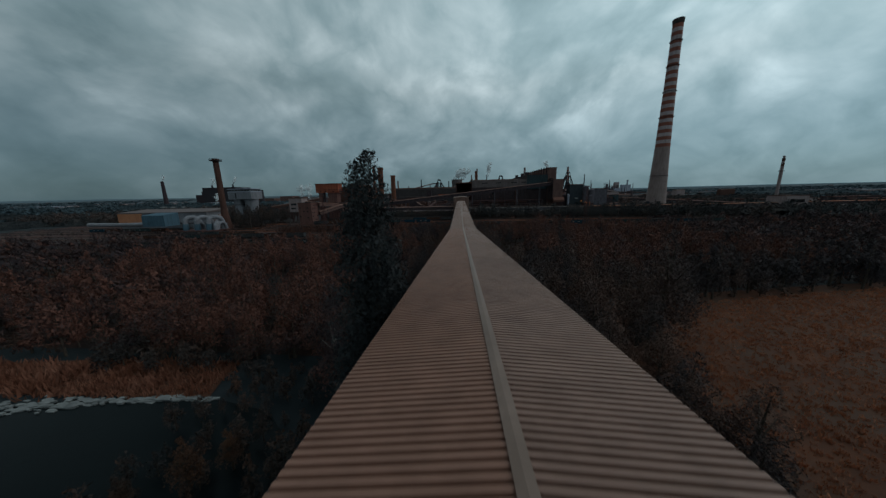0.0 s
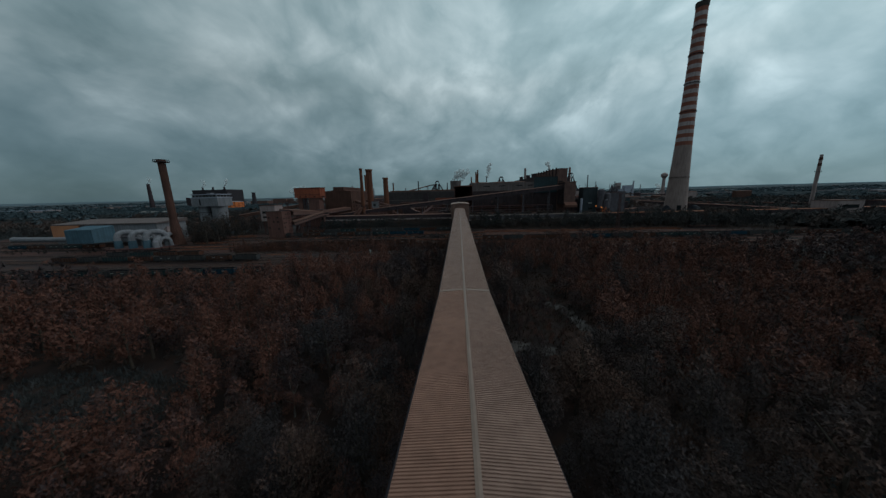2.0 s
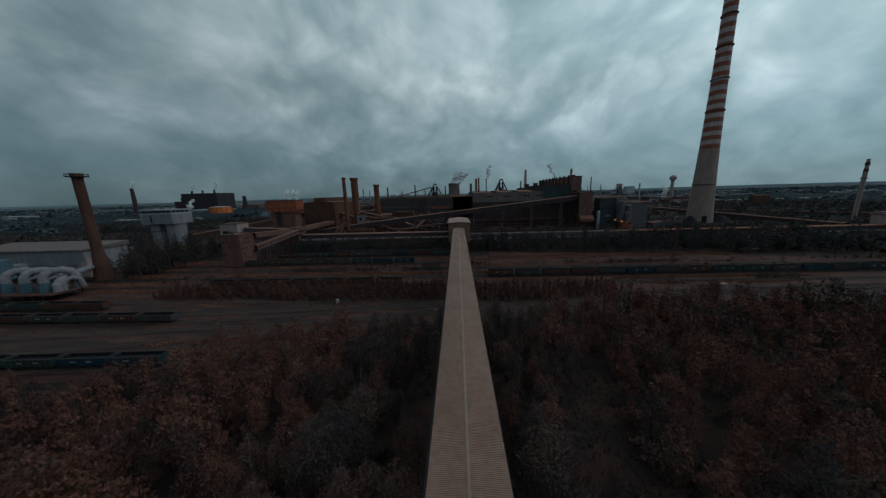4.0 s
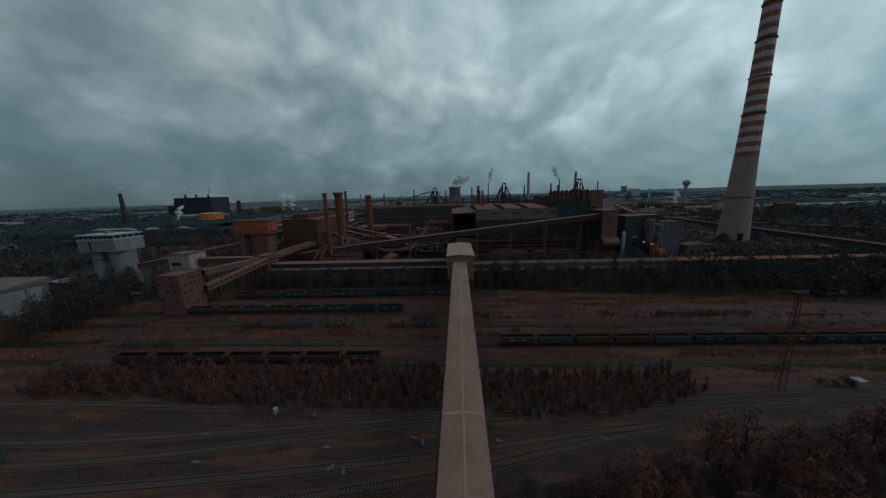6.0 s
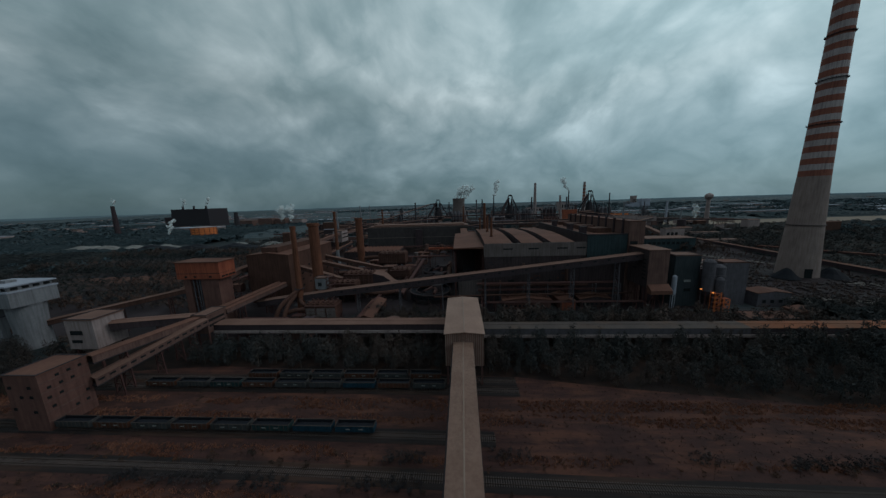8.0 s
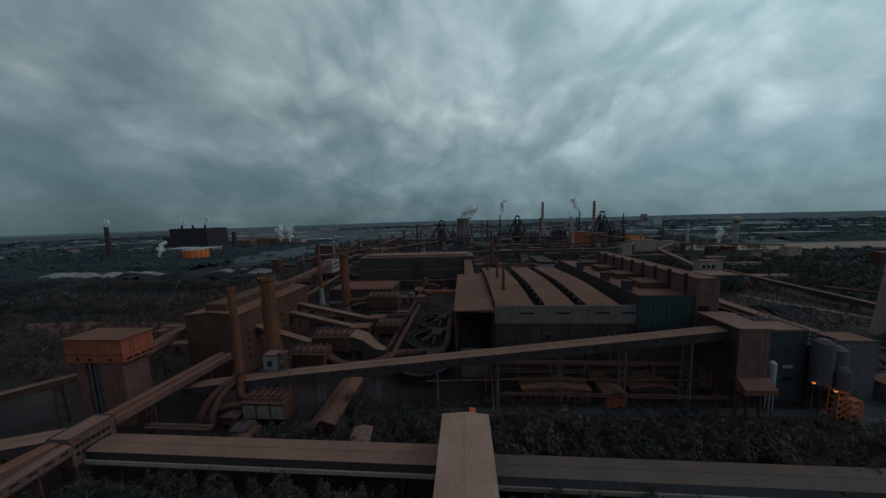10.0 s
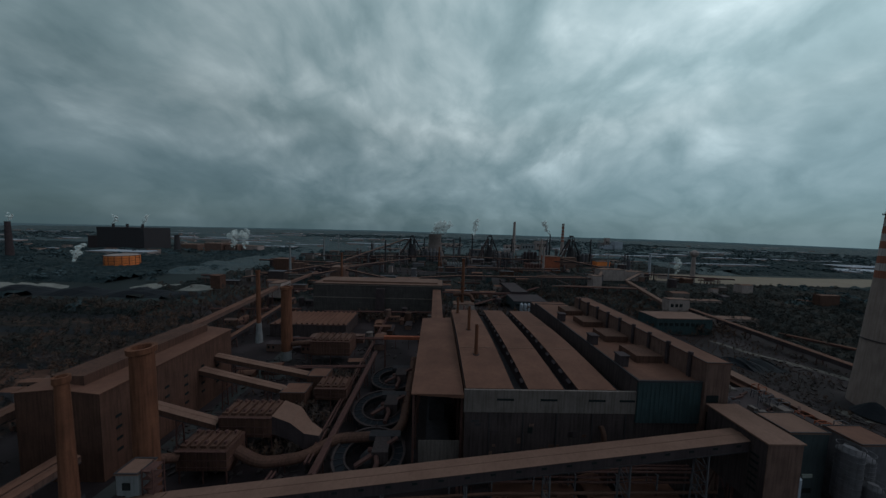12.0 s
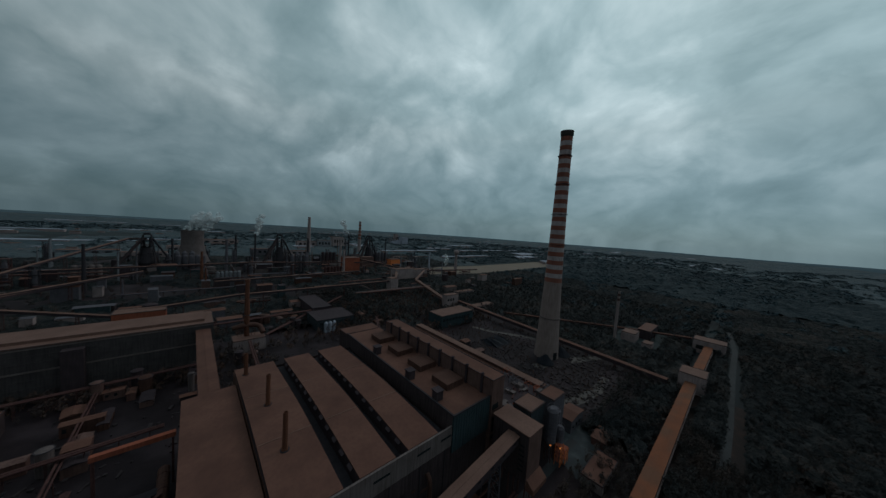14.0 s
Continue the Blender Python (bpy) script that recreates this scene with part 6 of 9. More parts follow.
tagged(part("white_vessel", s, "white_sheet", None), "slim white vertical vessel on thin legs", "vessel")
block("low_house", "low house with brown roof and light walls", "house", 193, 213, 376, 386, 0, 9.5, "steel_grey", "dust_roof", gable=1.4, windows=[("front", 196 + i * 5, 198 + i * 5, 3, 5) for i in range(3)])
block("low_house", "flat pale house by the woods", "house", 160, 186, 346, 357, 0, 5, "concrete", "dust_roof", windows=[("front", 163 + i * 5, 165 + i * 5, 1.5, 3.2) for i in range(4)])
for x, y, z in ((154.5, 372.5, 13.6), (158.5, 368.5, 12.4)):
    ob = thing("yard_lamp", "small orange sodium lamp on a thin steel post", "lamp", "yard lamps", at=(x, y, 0))
    s = Shape()
    s.beam((x, y, 0), (x, y, z), 0.22)
    part("post", s, "steel_grey", ob)
    s = Shape()
    s.box(x - 0.55, x + 0.55, y - 0.35, y + 0.35, z + 0.9, z + 1.1)
    part("hood", s, "steel_dark", ob)
    s = Shape()
    s.lathe(x, y, [(z, 0.35), (z + 0.25, 0.55), (z + 0.9, 0.5)], 12)
    part("bulb", s, "lamp_glow", ob, "glowing orange bulb")
sheet("yard_pad", flat_sheet([(160, 358.5), (188, 357.5), (206, 366), (212, 376), (205, 390), (190, 390), (168, 374)], 0.07), "concrete_pad", "pale concrete pad before the silos", "yard")
block("low_house", "low brown house by the silos", "house", 196, 212, 356, 364, 0, 5.0, "brick_brown", "dust_roof", gable=1.4)
for x, y, h in ((160, 368.5, 13), (164.5, 367.5, 9)):
    ob = thing("silo_stage", "bright orange open steel stage beside the silos", "stage", "silo stages", at=(x, y, 0))
    for dx in (0, 3.6):
        for dy in (0, 3.2):
            s = Shape()
            s.beam((x + dx, y + dy, 0), (x + dx, y + dy, h), 0.3)
            part("post", s, "orange_paint", ob)
    for k in range(int(h / 3)):
        s = Shape()
        s.box(x - 0.2, x + 3.8, y - 0.2, y + 3.4, 3 * (k + 1) - 0.2, 3 * (k + 1))
        part("floor", s, "ochre_paint", ob)
        s = Shape()
        s.beam((x, y, 3 * k + 0.1), (x + 3.6, y, 3 * (k + 1) - 0.2), 0.22)
        part("brace", s, "orange_paint", ob)
frame_yard = thing("machine_platform", "rusty open machine platforms with rails and frames", "platform", at=(160, 412, 0))
s = Shape()
s.box(131, 189.5, 392, 432, 0, 22)
part("deck", s, "siding_dark", frame_yard)
rnd = random.Random(8)
for k in range(70):
    x, y = rnd.uniform(133, 189), rnd.uniform(393, 430)
    w, d, h = rnd.uniform(1.5, 6), rnd.uniform(1.5, 5), rnd.uniform(0.8, 4.5)
    s = Shape()
    if k % 3 == 0:
        for dx in (0, w):
            for dy in (0, d):
                s.beam((x + dx, y + dy, 22), (x + dx, y + dy, 22 + h), 0.25)
        s.beam((x, y, 22 + h), (x + w, y, 22 + h), 0.25)
        s.beam((x, y + d, 22 + h), (x + w, y + d, 22 + h), 0.25)
        s.beam((x, y, 22 + h), (x, y + d, 22 + h), 0.25)
        s.beam((x + w, y, 22 + h), (x + w, y + d, 22 + h), 0.25)
        part("open_frame", s, "ochre_paint" if k % 2 else "steel_grey", frame_yard)
    elif k % 3 == 1:
        s.box(x, x + w, y, y + d, 22, 22 + h * 0.6)
        part("machine_box", s, ("dust_roof", "band_grey", "steel_rust")[k % 3], frame_yard)
    else:
        s.tube([(x, y, 22.6), (x + w * 1.6, y + d, 22.6)], 0.5, 8)
        part("pipe", s, "steel_rust", frame_yard)
for x0, x1, y0, y1, h, wl2, rf in ((250, 312, 572, 600, 17, "teal_cladding", "dust_roof_light"), (322, 350, 640, 652, 22, "concrete", "dust_roof_light"), (345, 400, 600, 614, 9, "concrete", "dust_roof_light"),
                                   (400, 450, 690, 702, 9, "concrete", "dust_roof_light"), (130, 150, 540, 560, 20, "siding_dark", "dust_roof_light")):
    block("works_house", "flat-roofed works building beside the belt road", "works building", x0, x1, y0, y1, 0, h, wl2, rf, group="works buildings",
          windows=[("front", x0 + 2 + i * 6, x0 + 6 + i * 6, h * 0.55, h * 0.75) for i in range(int((x1 - x0) / 6) - 1)])
gallery("long low belt road with brown roof running past the chimney", (352, 640, 11), (330, 345, 9.5), 6.0, 4.0, roof="dust_roof", wall="siding_dark", spacing=28)
gallery("long belt bridge with brown roof descending from the ore yard", (356, 770, 24), (330, 645, 12), 6.5, 4.0, roof="dust_roof_light", wall="siding_brown", spacing=26)
gallery("low pipe bridge through the trees behind the chimney", (372, 560, 9), (470, 420, 9), 3.0, 2.4, roof="dust_roof", wall="steel_rust", spacing=22)
gallery("low pipe bridge leading to the far houses", (470, 420, 9), (500, 345, 12), 3.0, 2.4, roof="dust_roof", wall="steel_rust", spacing=22)
banded = steel_stack("slim banded pale stack standing in the woods", 434, 418, 66, 1.7, 1.3, "concrete", cap=False, ring=46)
for i in range(4):
    s = Shape()
    z = 40 + i * 6.5
    s.lathe(434, 418, [(z, 1.74), (z + 3.2, 1.6)], 20, cap=False)
    part("paint_band", s, "wall_red_brown", banded)
block("ruin_house", "grey roofless house near the slim stack", "house", 440, 462, 396, 412, 0, 11, "concrete", "dust_roof_light")
block("ruin_house", "low pale house near the slim stack", "house", 430, 446, 376, 386, 0, 6, "concrete", "dust_roof_light")
block("ruin_house", "dark long house near the woods", "house", 470, 520, 385, 400, 0, 12, "siding_dark", "dust_roof")
for pts in ([(330, 452), (336, 470), (334, 488), (322, 508), (306, 530), (298, 556), (292, 556), (300, 528), (316, 504), (327, 486), (328, 470), (322, 455)],
            [(262, 436), (280, 430), (300, 422), (322, 414), (346, 404), (347, 412), (326, 424), (308, 434), (284, 441), (264, 446)], [(214, 392), (240, 384), (268, 380), (300, 384), (301, 391), (268, 389), (242, 394), (216, 402)]):
    sheet("rubble_path", flat_sheet(pts, 0.06), "pale_dirt", "pale trodden rubble path round the chimney", "path")
# scrap and slag heaps round the chimney
heap = Shape()
for k in range(420):
    t, rr = rnd.uniform(0, 6.283), rnd.uniform(16, 74)
    x, y = 285 + rr * 1.1 * math.cos(t), 405 + rr * 0.85 * math.sin(t)
    if (x - CX) ** 2 + (y - CY) ** 2 < 17 ** 2 or x < 215 or y < 372:
        continue
    a_, w, d, h = rnd.uniform(0, 3.14), rnd.uniform(0.6, 4.5), rnd.uniform(0.5, 2.2), rnd.uniform(0.3, 1.6)
    c, q = math.cos(a_), math.sin(a_)
    heap.hexa([(x + c * u * w - q * v * d, y + q * u * w + c * v * d) for u, v in ((-0.5, -0.5), (0.5, -0.5), (0.5, 0.5), (-0.5, 0.5))], 0.0, [h, h * rnd.uniform(0.4, 1), h, h * rnd.uniform(0.4, 1)])
tagged(new("scrap_litter", heap.mesh("scrap_litter", "scrap")), "scattered scrap and rubble round the chimney", "scrap", "", "stuff")



# ---- railway ----
def smooth_path(points, step=3.0):
    """Points set evenly on a rounded line through the given ones."""
    pts = [Vector((*p, 0)) for p in points]
    out_ = []
    for k in range(len(pts) - 1):
        p0, p1, p2, p3 = pts[max(k - 1, 0)], pts[k], pts[k + 1], pts[min(k + 2, len(pts) - 1)]
        n = max(1, int((p2 - p1).length / step))
        for i in range(n):
            t = i / n
            m1, m2 = (p2 - p0) * 0.5, (p3 - p1) * 0.5
            lim = (p2 - p1).length
            m1, m2 = m1.normalized() * lim, m2.normalized() * lim
            out_.append(p1 * (2 * t**3 - 3 * t**2 + 1) + m1 * (t**3 - 2 * t**2 + t) + p2 * (-2 * t**3 + 3 * t**2) + m2 * (t**3 - t**2))
    return out_ + [pts[-1]]


lift = iter(range(100))


def track(points, sleepers=(-170, 170), bed_mat="ballast", half=1.5):
    line = smooth_path(points)
    rise = 0.012 * next(lift)
    ob = thing("railway_track", "rusty rails on pale sleepers in dark ballast", "railway track", "railway tracks", "structure", at=(line[len(line) // 2].x, line[len(line) // 2].y, 0))
    bed = Shape()
    bed.sweep([p + Vector((0, 0, 0.06 + rise)) for p in line], [(-half - 0.6, 0), (half + 0.6, 0), (half, 0.16), (-half, 0.16)])
    part("ballast_bed", bed, bed_mat, ob)
    for off in (-0.75, 0.75):
        r = Shape()
        r.sweep([p + Vector((0, 0, 0.35 + rise)) for p in line], [(off - 0.06, 0), (off + 0.06, 0), (off + 0.05, 0.16), (off - 0.05, 0.16)])
        part("rail", r, "rail", ob)
    s, carry = Shape(), 0.0
    for a, b in zip(line, line[1:]):
        if not sleepers[0] < a.x < sleepers[1]:
            continue
        d = b - a
        n = d.length
        u = d.normalized()
        v = Vector((u.y, -u.x, 0))
        t = carry
        while t < n:
            c = a + u * t
            q = [c - v * 1.3 - u * 0.13, c + v * 1.3 - u * 0.13, c + v * 1.3 + u * 0.13, c - v * 1.3 + u * 0.13]
            s.add([(w.x, w.y, 0.19 + rise) for w in q] + [(w.x, w.y, 0.36 + rise) for w in q], [(4, 5, 6, 7), (0, 1, 5, 4), (2, 3, 7, 6), (1, 2, 6, 5), (3, 0, 4, 7)])
            t += 0.65
        carry = t - n
    o = part("sleepers", s, "sleeper", ob)
    o["kind"] = "stuff"


for y0, y1 in ((229.5, 228), (243, 239.9), (259.5, 254.5), (272.5, 268), (294, 288), (300, 295)):
    track([(-430, y0), (-100, y0), (12, y0 - 1.6)] if y0 == 272.5 else [(-430, y0), (-100, y0), (40, (y0 + y1) / 2), (236, y1)] if y0 < 290 else [(-400, y0), (-100, y0), (24, y0 - 1)], sleepers=(-150, 130), bed_mat="cinder", half=2.3 if y0 > 240 else 1.8)
track([(-430, 150), (-200, 160), (-89, 176.6), (-48, 182.3), (-6, 189.2), (8.4, 192.5), (43, 200.6), (96, 210.6), (125, 213), (225, 217)])
track([(-430, 166), (-200, 175), (-101, 183.5), (-53, 188), (-6.5, 194), (25, 199.5), (60, 204.6), (96, 211.4), (130, 216), (225, 221)])
track([(-430, 190), (-200, 190), (-106, 190.2), (-72, 193), (-7, 202.5), (47, 207.5), (96, 211.0)])
track([(-430, 196), (-200, 196), (-101, 196.4), (-60, 199.5), (-7, 204.8), (47, 210), (110, 216)])
track([(-430, 209), (-200, 209), (-131, 209), (-60, 208), (-7, 206.5), (30, 208)])
track([(-430, 158), (-220, 160), (-146, 162), (-78, 164.5), (-40, 174), (-10, 184.5), (8, 190.5)])


def ribbon(points, width, seed):
    """A ragged strip along a line; width is (metres, metres of spread)."""
    rnd_ = random.Random(seed)
    line = smooth_path(points, 0.9)
    left_, right_ = [], []
    for a, b in zip(line, line[1:]):
        u = (b - a).normalized()
        wl_, wr_ = (width[0] + width[1] * rnd_.random() for _ in range(2))
        left_.append((a.x - u.y * wl_, a.y + u.x * wl_))
        right_.append((a.x + u.y * wr_, a.y - u.x * wr_))
    return flat_sheet(left_ + right_[::-1], 0.06)


sheet("dirt_track", ribbon([(24.6, 133), (26.6, 129), (28.3, 123.5), (28.6, 117), (26.6, 111), (22.8, 106.2), (20.5, 104.2)], (0.5, 1.5), 51), "sandy_scrub", "pale dusty dirt track through the wood", "track")
sheet("sandy_clearing", ribbon([(5, 110.2), (9, 109.8), (13, 109.2), (16.5, 108), (19.5, 106.6)], (1.1, 1.3), 61), "sandy_scrub", "pale sandy clearing beside the long gallery", "ground")


def wagon(body_mat, load, label):
    """An open four-axle coal wagon along x, middle at the origin, rail top at 0.5."""
    ob = thing("coal_wagon", label, "railway wagon", "coal wagons")
    z0, z1, hw, hl = 1.55, 3.55, 1.45, 6.35
    walls = Shape()
    for y in (-hw, hw - 0.08):
        walls.box(-hl, hl, y, y + 0.08, z0, z1)
    for x in (-hl, hl - 0.08):
        walls.box(x, x + 0.08, -hw + 0.08, hw - 0.08, z0, z1)
    part("body", walls, body_mat, ob)
    rim = Shape()
    for y in (-hw - 0.06, hw - 0.1):
        rim.box(-hl - 0.05, hl + 0.05, y, y + 0.16, z1, z1 + 0.12)
    for x in (-hl - 0.05, hl - 0.1):
        rim.box(x, x + 0.15, -hw + 0.1, hw - 0.1, z1, z1 + 0.12)
    part("top_rim", rim, "wagon_rim", ob)
    # thin black panels added just inside the four walls
    lining = Shape()
    for y in (-hw + 0.09, hw - 0.11):
        lining.box(-hl + 0.12, hl - 0.12, y, y + 0.02, z0 + 0.1, z1 - 0.02)
    for x in (-hl + 0.09, hl - 0.11):
        lining.box(x, x + 0.02, -hw + 0.12, hw - 0.12, z0 + 0.1, z1 - 0.02)
    part("inner_lining", lining, "coal", ob, "black inner faces")
    for y in (-hw - 0.12, hw):
        s = Shape()
        for i in range(9):
            x = -hl + 0.1 + i * (2 * hl - 0.35) / 8
            s.box(x, x + 0.16, y, y + 0.12, z0, z1)
        part("stakes", s, "wagon_rim" if body_mat != "wagon_blue" else body_mat, ob)["kind"] = "stuff"
    s = Shape()
    n = 12
    for i in range(n + 1):
        for j in range(5):
            x, y = -hl + 0.1 + i * (2 * hl - 0.2) / n, -hw + 0.1 + j * (2 * hw - 0.2) / 4
            edge = 0 if j in (0, 4) or i in (0, n) else 1
            s.v.append((x, y, (z0 + 0.15 if not load else z1 - 0.95) + (0.3 * edge + 0.12 * math.sin(i * 2.1 + j) if load else 0.03 * math.sin(i + j))))
    s.f += [(i * 5 + j, (i + 1) * 5 + j, (i + 1) * 5 + j + 1, i * 5 + j + 1) for i in range(n) for j in range(4)]
    part("load" if load else "floor", s, "coal", ob)
    s = Shape()
    s.box(-hl, hl, -1.1, 1.1, 1.25, 1.55)
    s.box(-hl - 0.25, hl + 0.25, -0.25, 0.25, 1.05, 1.3)
    part("underframe", s, "steel_dark", ob)
    for cx in (-4.5, 4.5):
        s = Shape()
        for y in (-1.0, 0.85):
            s.box(cx - 1.4, cx + 1.4, y, y + 0.15, 0.85, 1.2)
        s.box(cx - 0.25, cx + 0.25, -0.85, 0.85, 0.9, 1.25)
        bogie = part("bogie", s, "steel_dark", ob)
        for wx in (-0.9, 0.9):
            w = Shape()
            for y in (-0.8, 0.68):
                w.tube([(cx + wx, y, 0.97), (cx + wx, y + 0.12, 0.97)], 0.46, 14)
            w.tube([(cx + wx, -0.7, 0.97), (cx + wx, 0.7, 0.97)], 0.08, 8)
            part("wheelset", w, "rail", bogie)
    for x in (-hl - 0.55, hl):
        for y in (-0.9, 0.75):
            s = Shape()
            s.box(x, x + 0.55, y, y + 0.15, 1.1, 1.25)
            part("buffer", s, "steel_dark", ob)
    for x in (-2.8, 1.4):
        s = Shape()
        s.box(x, x + 1.4, -hw - 0.14, -hw - 0.125, 2.5, 2.85)
        part("mark_bar", s, "white_mark", ob)
    return ob


kinds = [wagon("wagon_blue", True, "blue open coal wagon loaded with coal"), wagon("wagon_rust", True, "rust-brown open coal wagon loaded with coal"),
         wagon("wagon_grey", True, "dark grey open coal wagon loaded with coal"), wagon("wagon_teal", True, "dark green-grey open coal wagon loaded with coal"),
         wagon("wagon_rust", False, "empty rust-brown open coal wagon")]
spots, rnd = [], random.Random(21)
for y, xs, mix_ in ((240.4, [16.2 - 14.04 * 0.5 + 14.04 * k for k in range(1, 18)], [1, 2, 1, 1, 2, 0, 2, 1, 3, 3, 2, 0, 2, 3, 1, 1, 2]), (229.5, [-32.6 - 14.04 * k for k in range(7)], [4] * 7),
                    (272.5, [-32.6 - 14.04 * k for k in range(8)], [0, 0, 3, 2, 1, 2, 1, 2]), (294, [-11 - 14.04 * k for k in range(9)], [2, 1, 0, 2, 2, 1, 3, 2, 1]),
                    (300, [-13 - 14.04 * k for k in range(6)], [1, 2, 1, 2, 2, 1]), (190.2, [-108 - 14.04 * k for k in range(8)], [2, 1, 2, 2, 1, 3, 2, 1]), (202.6, [-150 - 14.04 * k for k in range(4)], [1, 1, 3, 2])):
    spots += [(x, y, m) for x, m in zip(xs, mix_)]
for k, (x, y, m) in enumerate(spots):
    if m == -1:
        continue
    copy_thing(kinds[m], pose(x, y, -0.02, 0, 0, rnd.choice((0, 180))))
side_at = lambda x: float(np.interp(x, (-220, -146, -78), (160, 162, 164.5)))
for k in range(10):
    x = -84.5 - 14.0 * k
    copy_thing(kinds[(3, 0, 3, 3, 2, 3, 0, 3, 3, 2)[k]], pose(x, side_at(x), -0.02, 0, 0, math.degrees(math.atan2(side_at(x + 5) - side_at(x - 5), 10))))
for k, at_ in enumerate(((114, 231), (128, 231), (142, 231), (156, 230.6), (170, 230.4))):
    kinds[k].matrix_basis = pose(at_[0] - 420, at_[1] + 3, -0.02)


def pylon(x, y, h):
    ob = thing("lattice_mast", "slim rusty lattice mast with a lamp platform", "mast", "yard masts", at=(x, y, 0))
    for sx_, sy_ in ((-1, -1), (1, -1), (1, 1), (-1, 1)):
        s = Shape()
        s.beam((x + 0.85 * sx_, y + 0.85 * sy_, 0), (x + 0.35 * sx_, y + 0.35 * sy_, h), 0.12)
        part("leg", s, "steel_rust", ob)
    n = 16
    br = Shape()
    for i in range(n):
        w0, w1 = 0.85 - 0.5 * i / n, 0.85 - 0.5 * (i + 1) / n
        za, zb = h * i / n, h * (i + 1) / n
        for (ax_, ay_), (bx_, by_) in (((-1, -1), (1, -1)), ((1, -1), (1, 1)), ((1, 1), (-1, 1)), ((-1, 1), (-1, -1))):
            br.beam((x + w0 * ax_, y + w0 * ay_, za), (x + w1 * bx_, y + w1 * by_, zb), 0.06)
            br.beam((x + w1 * ax_, y + w1 * ay_, zb), (x + w1 * bx_, y + w1 * by_, zb), 0.06)
    part("lattice", br, "steel_rust", ob)
    s = Shape()
    s.box(x - 1.2, x + 1.2, y - 0.8, y + 0.8, h, h + 0.2)
    part("platform", s, "steel_rust", ob)
    for k in range(4):
        s = Shape()
        s.box(x - 1.15 + k * 0.6, x - 0.8 + k * 0.6, y - 0.85, y - 0.6, h + 0.3, h + 0.9)
        part("lamp", s, "steel_grey", ob)


pylon(-104.5, 225.5, 28)
pylon(89.5, 215, 29)
s = Shape()
s.lathe(-48.9, 206.2, [(0, 0.6), (1.7, 0.6), (1.9, 0.4)], 16)
tagged(part("white_tank", s, "white_mark", None), "small white upright tank beside the tracks", "tank")
s = Shape()
s.box(111.8, 114.0, 216, 217.8, 0, 2.2)
s.box(111.6, 114.2, 215.8, 218.0, 2.2, 2.4)
hut = tagged(part("white_hut", s, "concrete", None), "small white flat-roofed hut beside the tracks", "hut")
rnd = random.Random(4)
for k, (x, y) in enumerate(((-30, 196), (-27, 191), (-24, 190.5), (-58, 192), (-62, 199), (-8, 197.5), (-10, 198.6), (-41, 183), (-38, 206), (10, 198), (16, 204), (22, 205), (34, 199), (12, 207))):
    s = Shape()
    c, q = math.cos(k), math.sin(k)
    s.hexa([(x + c * u - q * v, y + q * u + c * v) for u, v in ((-0.9, -0.3), (0.9, -0.3), (0.9, 0.3), (-0.9, 0.3))], 0.06, 0.5)
    tagged(part("cable_box", s, "steel_grey", None), "small pale concrete cable box in the ballast", "cable box", "cable boxes")
for x, y in ((8, 202), (-20, 199.4), (30, 209.5), (-60, 203)):
    s = Shape()
    s.beam((x, y, 0), (x, y, 3.6), 0.12)
    s.box(x - 0.25, x + 0.25, y - 0.15, y + 0.15, 3.0, 3.9)
    tagged(part("signal_post", s, "steel_grey", None), "short grey railway signal post", "signal", "signal posts")
block("yard_shed", "long low pale shed beside the yard", "shed", 186, 204, 283, 287, 0, 1.4, "siding_dark", "dust_roof")
block("yard_ramp", "flat concrete loading ramp by the woods", "ramp", 112, 140, 196, 201, 0, 2.2, "siding_dark", "dust_roof")


# ---- trees ----
def crown_points(rg, n, lumps, wide, tall, z0, cone=0.0):
    """Leaf places on a lumpy crown; returns places and outward directions."""
    cs, rs = [], []
    for i in range(lumps):
        f = (i + 0.5) / lumps
        z = z0 + tall * (0.1 + 0.85 * f)
        shape = math.sin(math.pi * min(max(0.12 + 0.83 * f, 0), 1)) ** 0.7 if not cone else (1 - f) ** cone + 0.10
        rad = wide * shape
        a_, d = rg.uniform(0, 6.283), rad * rg.uniform(0.25, 0.75)
        cs.append((d * math.cos(a_), d * math.sin(a_), z))
        rs.append(max(0.16 * wide, rad * rg.uniform(0.38, 0.62)))
    cs, rs = np.array(cs), np.array(rs)
    pick = rg.choice(lumps, n, p=rs**2 / (rs**2).sum())
    d = rg.normal(size=(n, 3))
    d /= np.linalg.norm(d, axis=1)[:, None]
    d[:, 2] = np.where(d[:, 2] < -0.45, -d[:, 2], d[:, 2])
    return cs[pick] + d * (rs[pick] * rg.uniform(0.72, 1.08, n))[:, None], d


def leaves(rg, p, d, size):
    """One small leaf clump, a bent triangle, at each place."""
    n = len(p)
    d = d + rg.normal(size=(n, 3)) * 0.55
    d /= np.linalg.norm(d, axis=1)[:, None]
    u = np.cross(d, rg.normal(size=(n, 3)))
    u /= np.linalg.norm(u, axis=1)[:, None]
    v = np.cross(d, u)
    s = (size * rg.uniform(0.6, 1.4, n))[:, None]
    u[:, 2] = np.abs(u[:, 2]) + 0.35
    u /= np.linalg.norm(u, axis=1)[:, None]
    verts = np.stack([p + u * s * 1.3, p - u * s * 0.7 + v * s * 0.55, p - u * s * 0.7 - v * s * 0.55], 1).reshape(-1, 3)
    return verts, np.arange(3 * n).reshape(-1, 3)


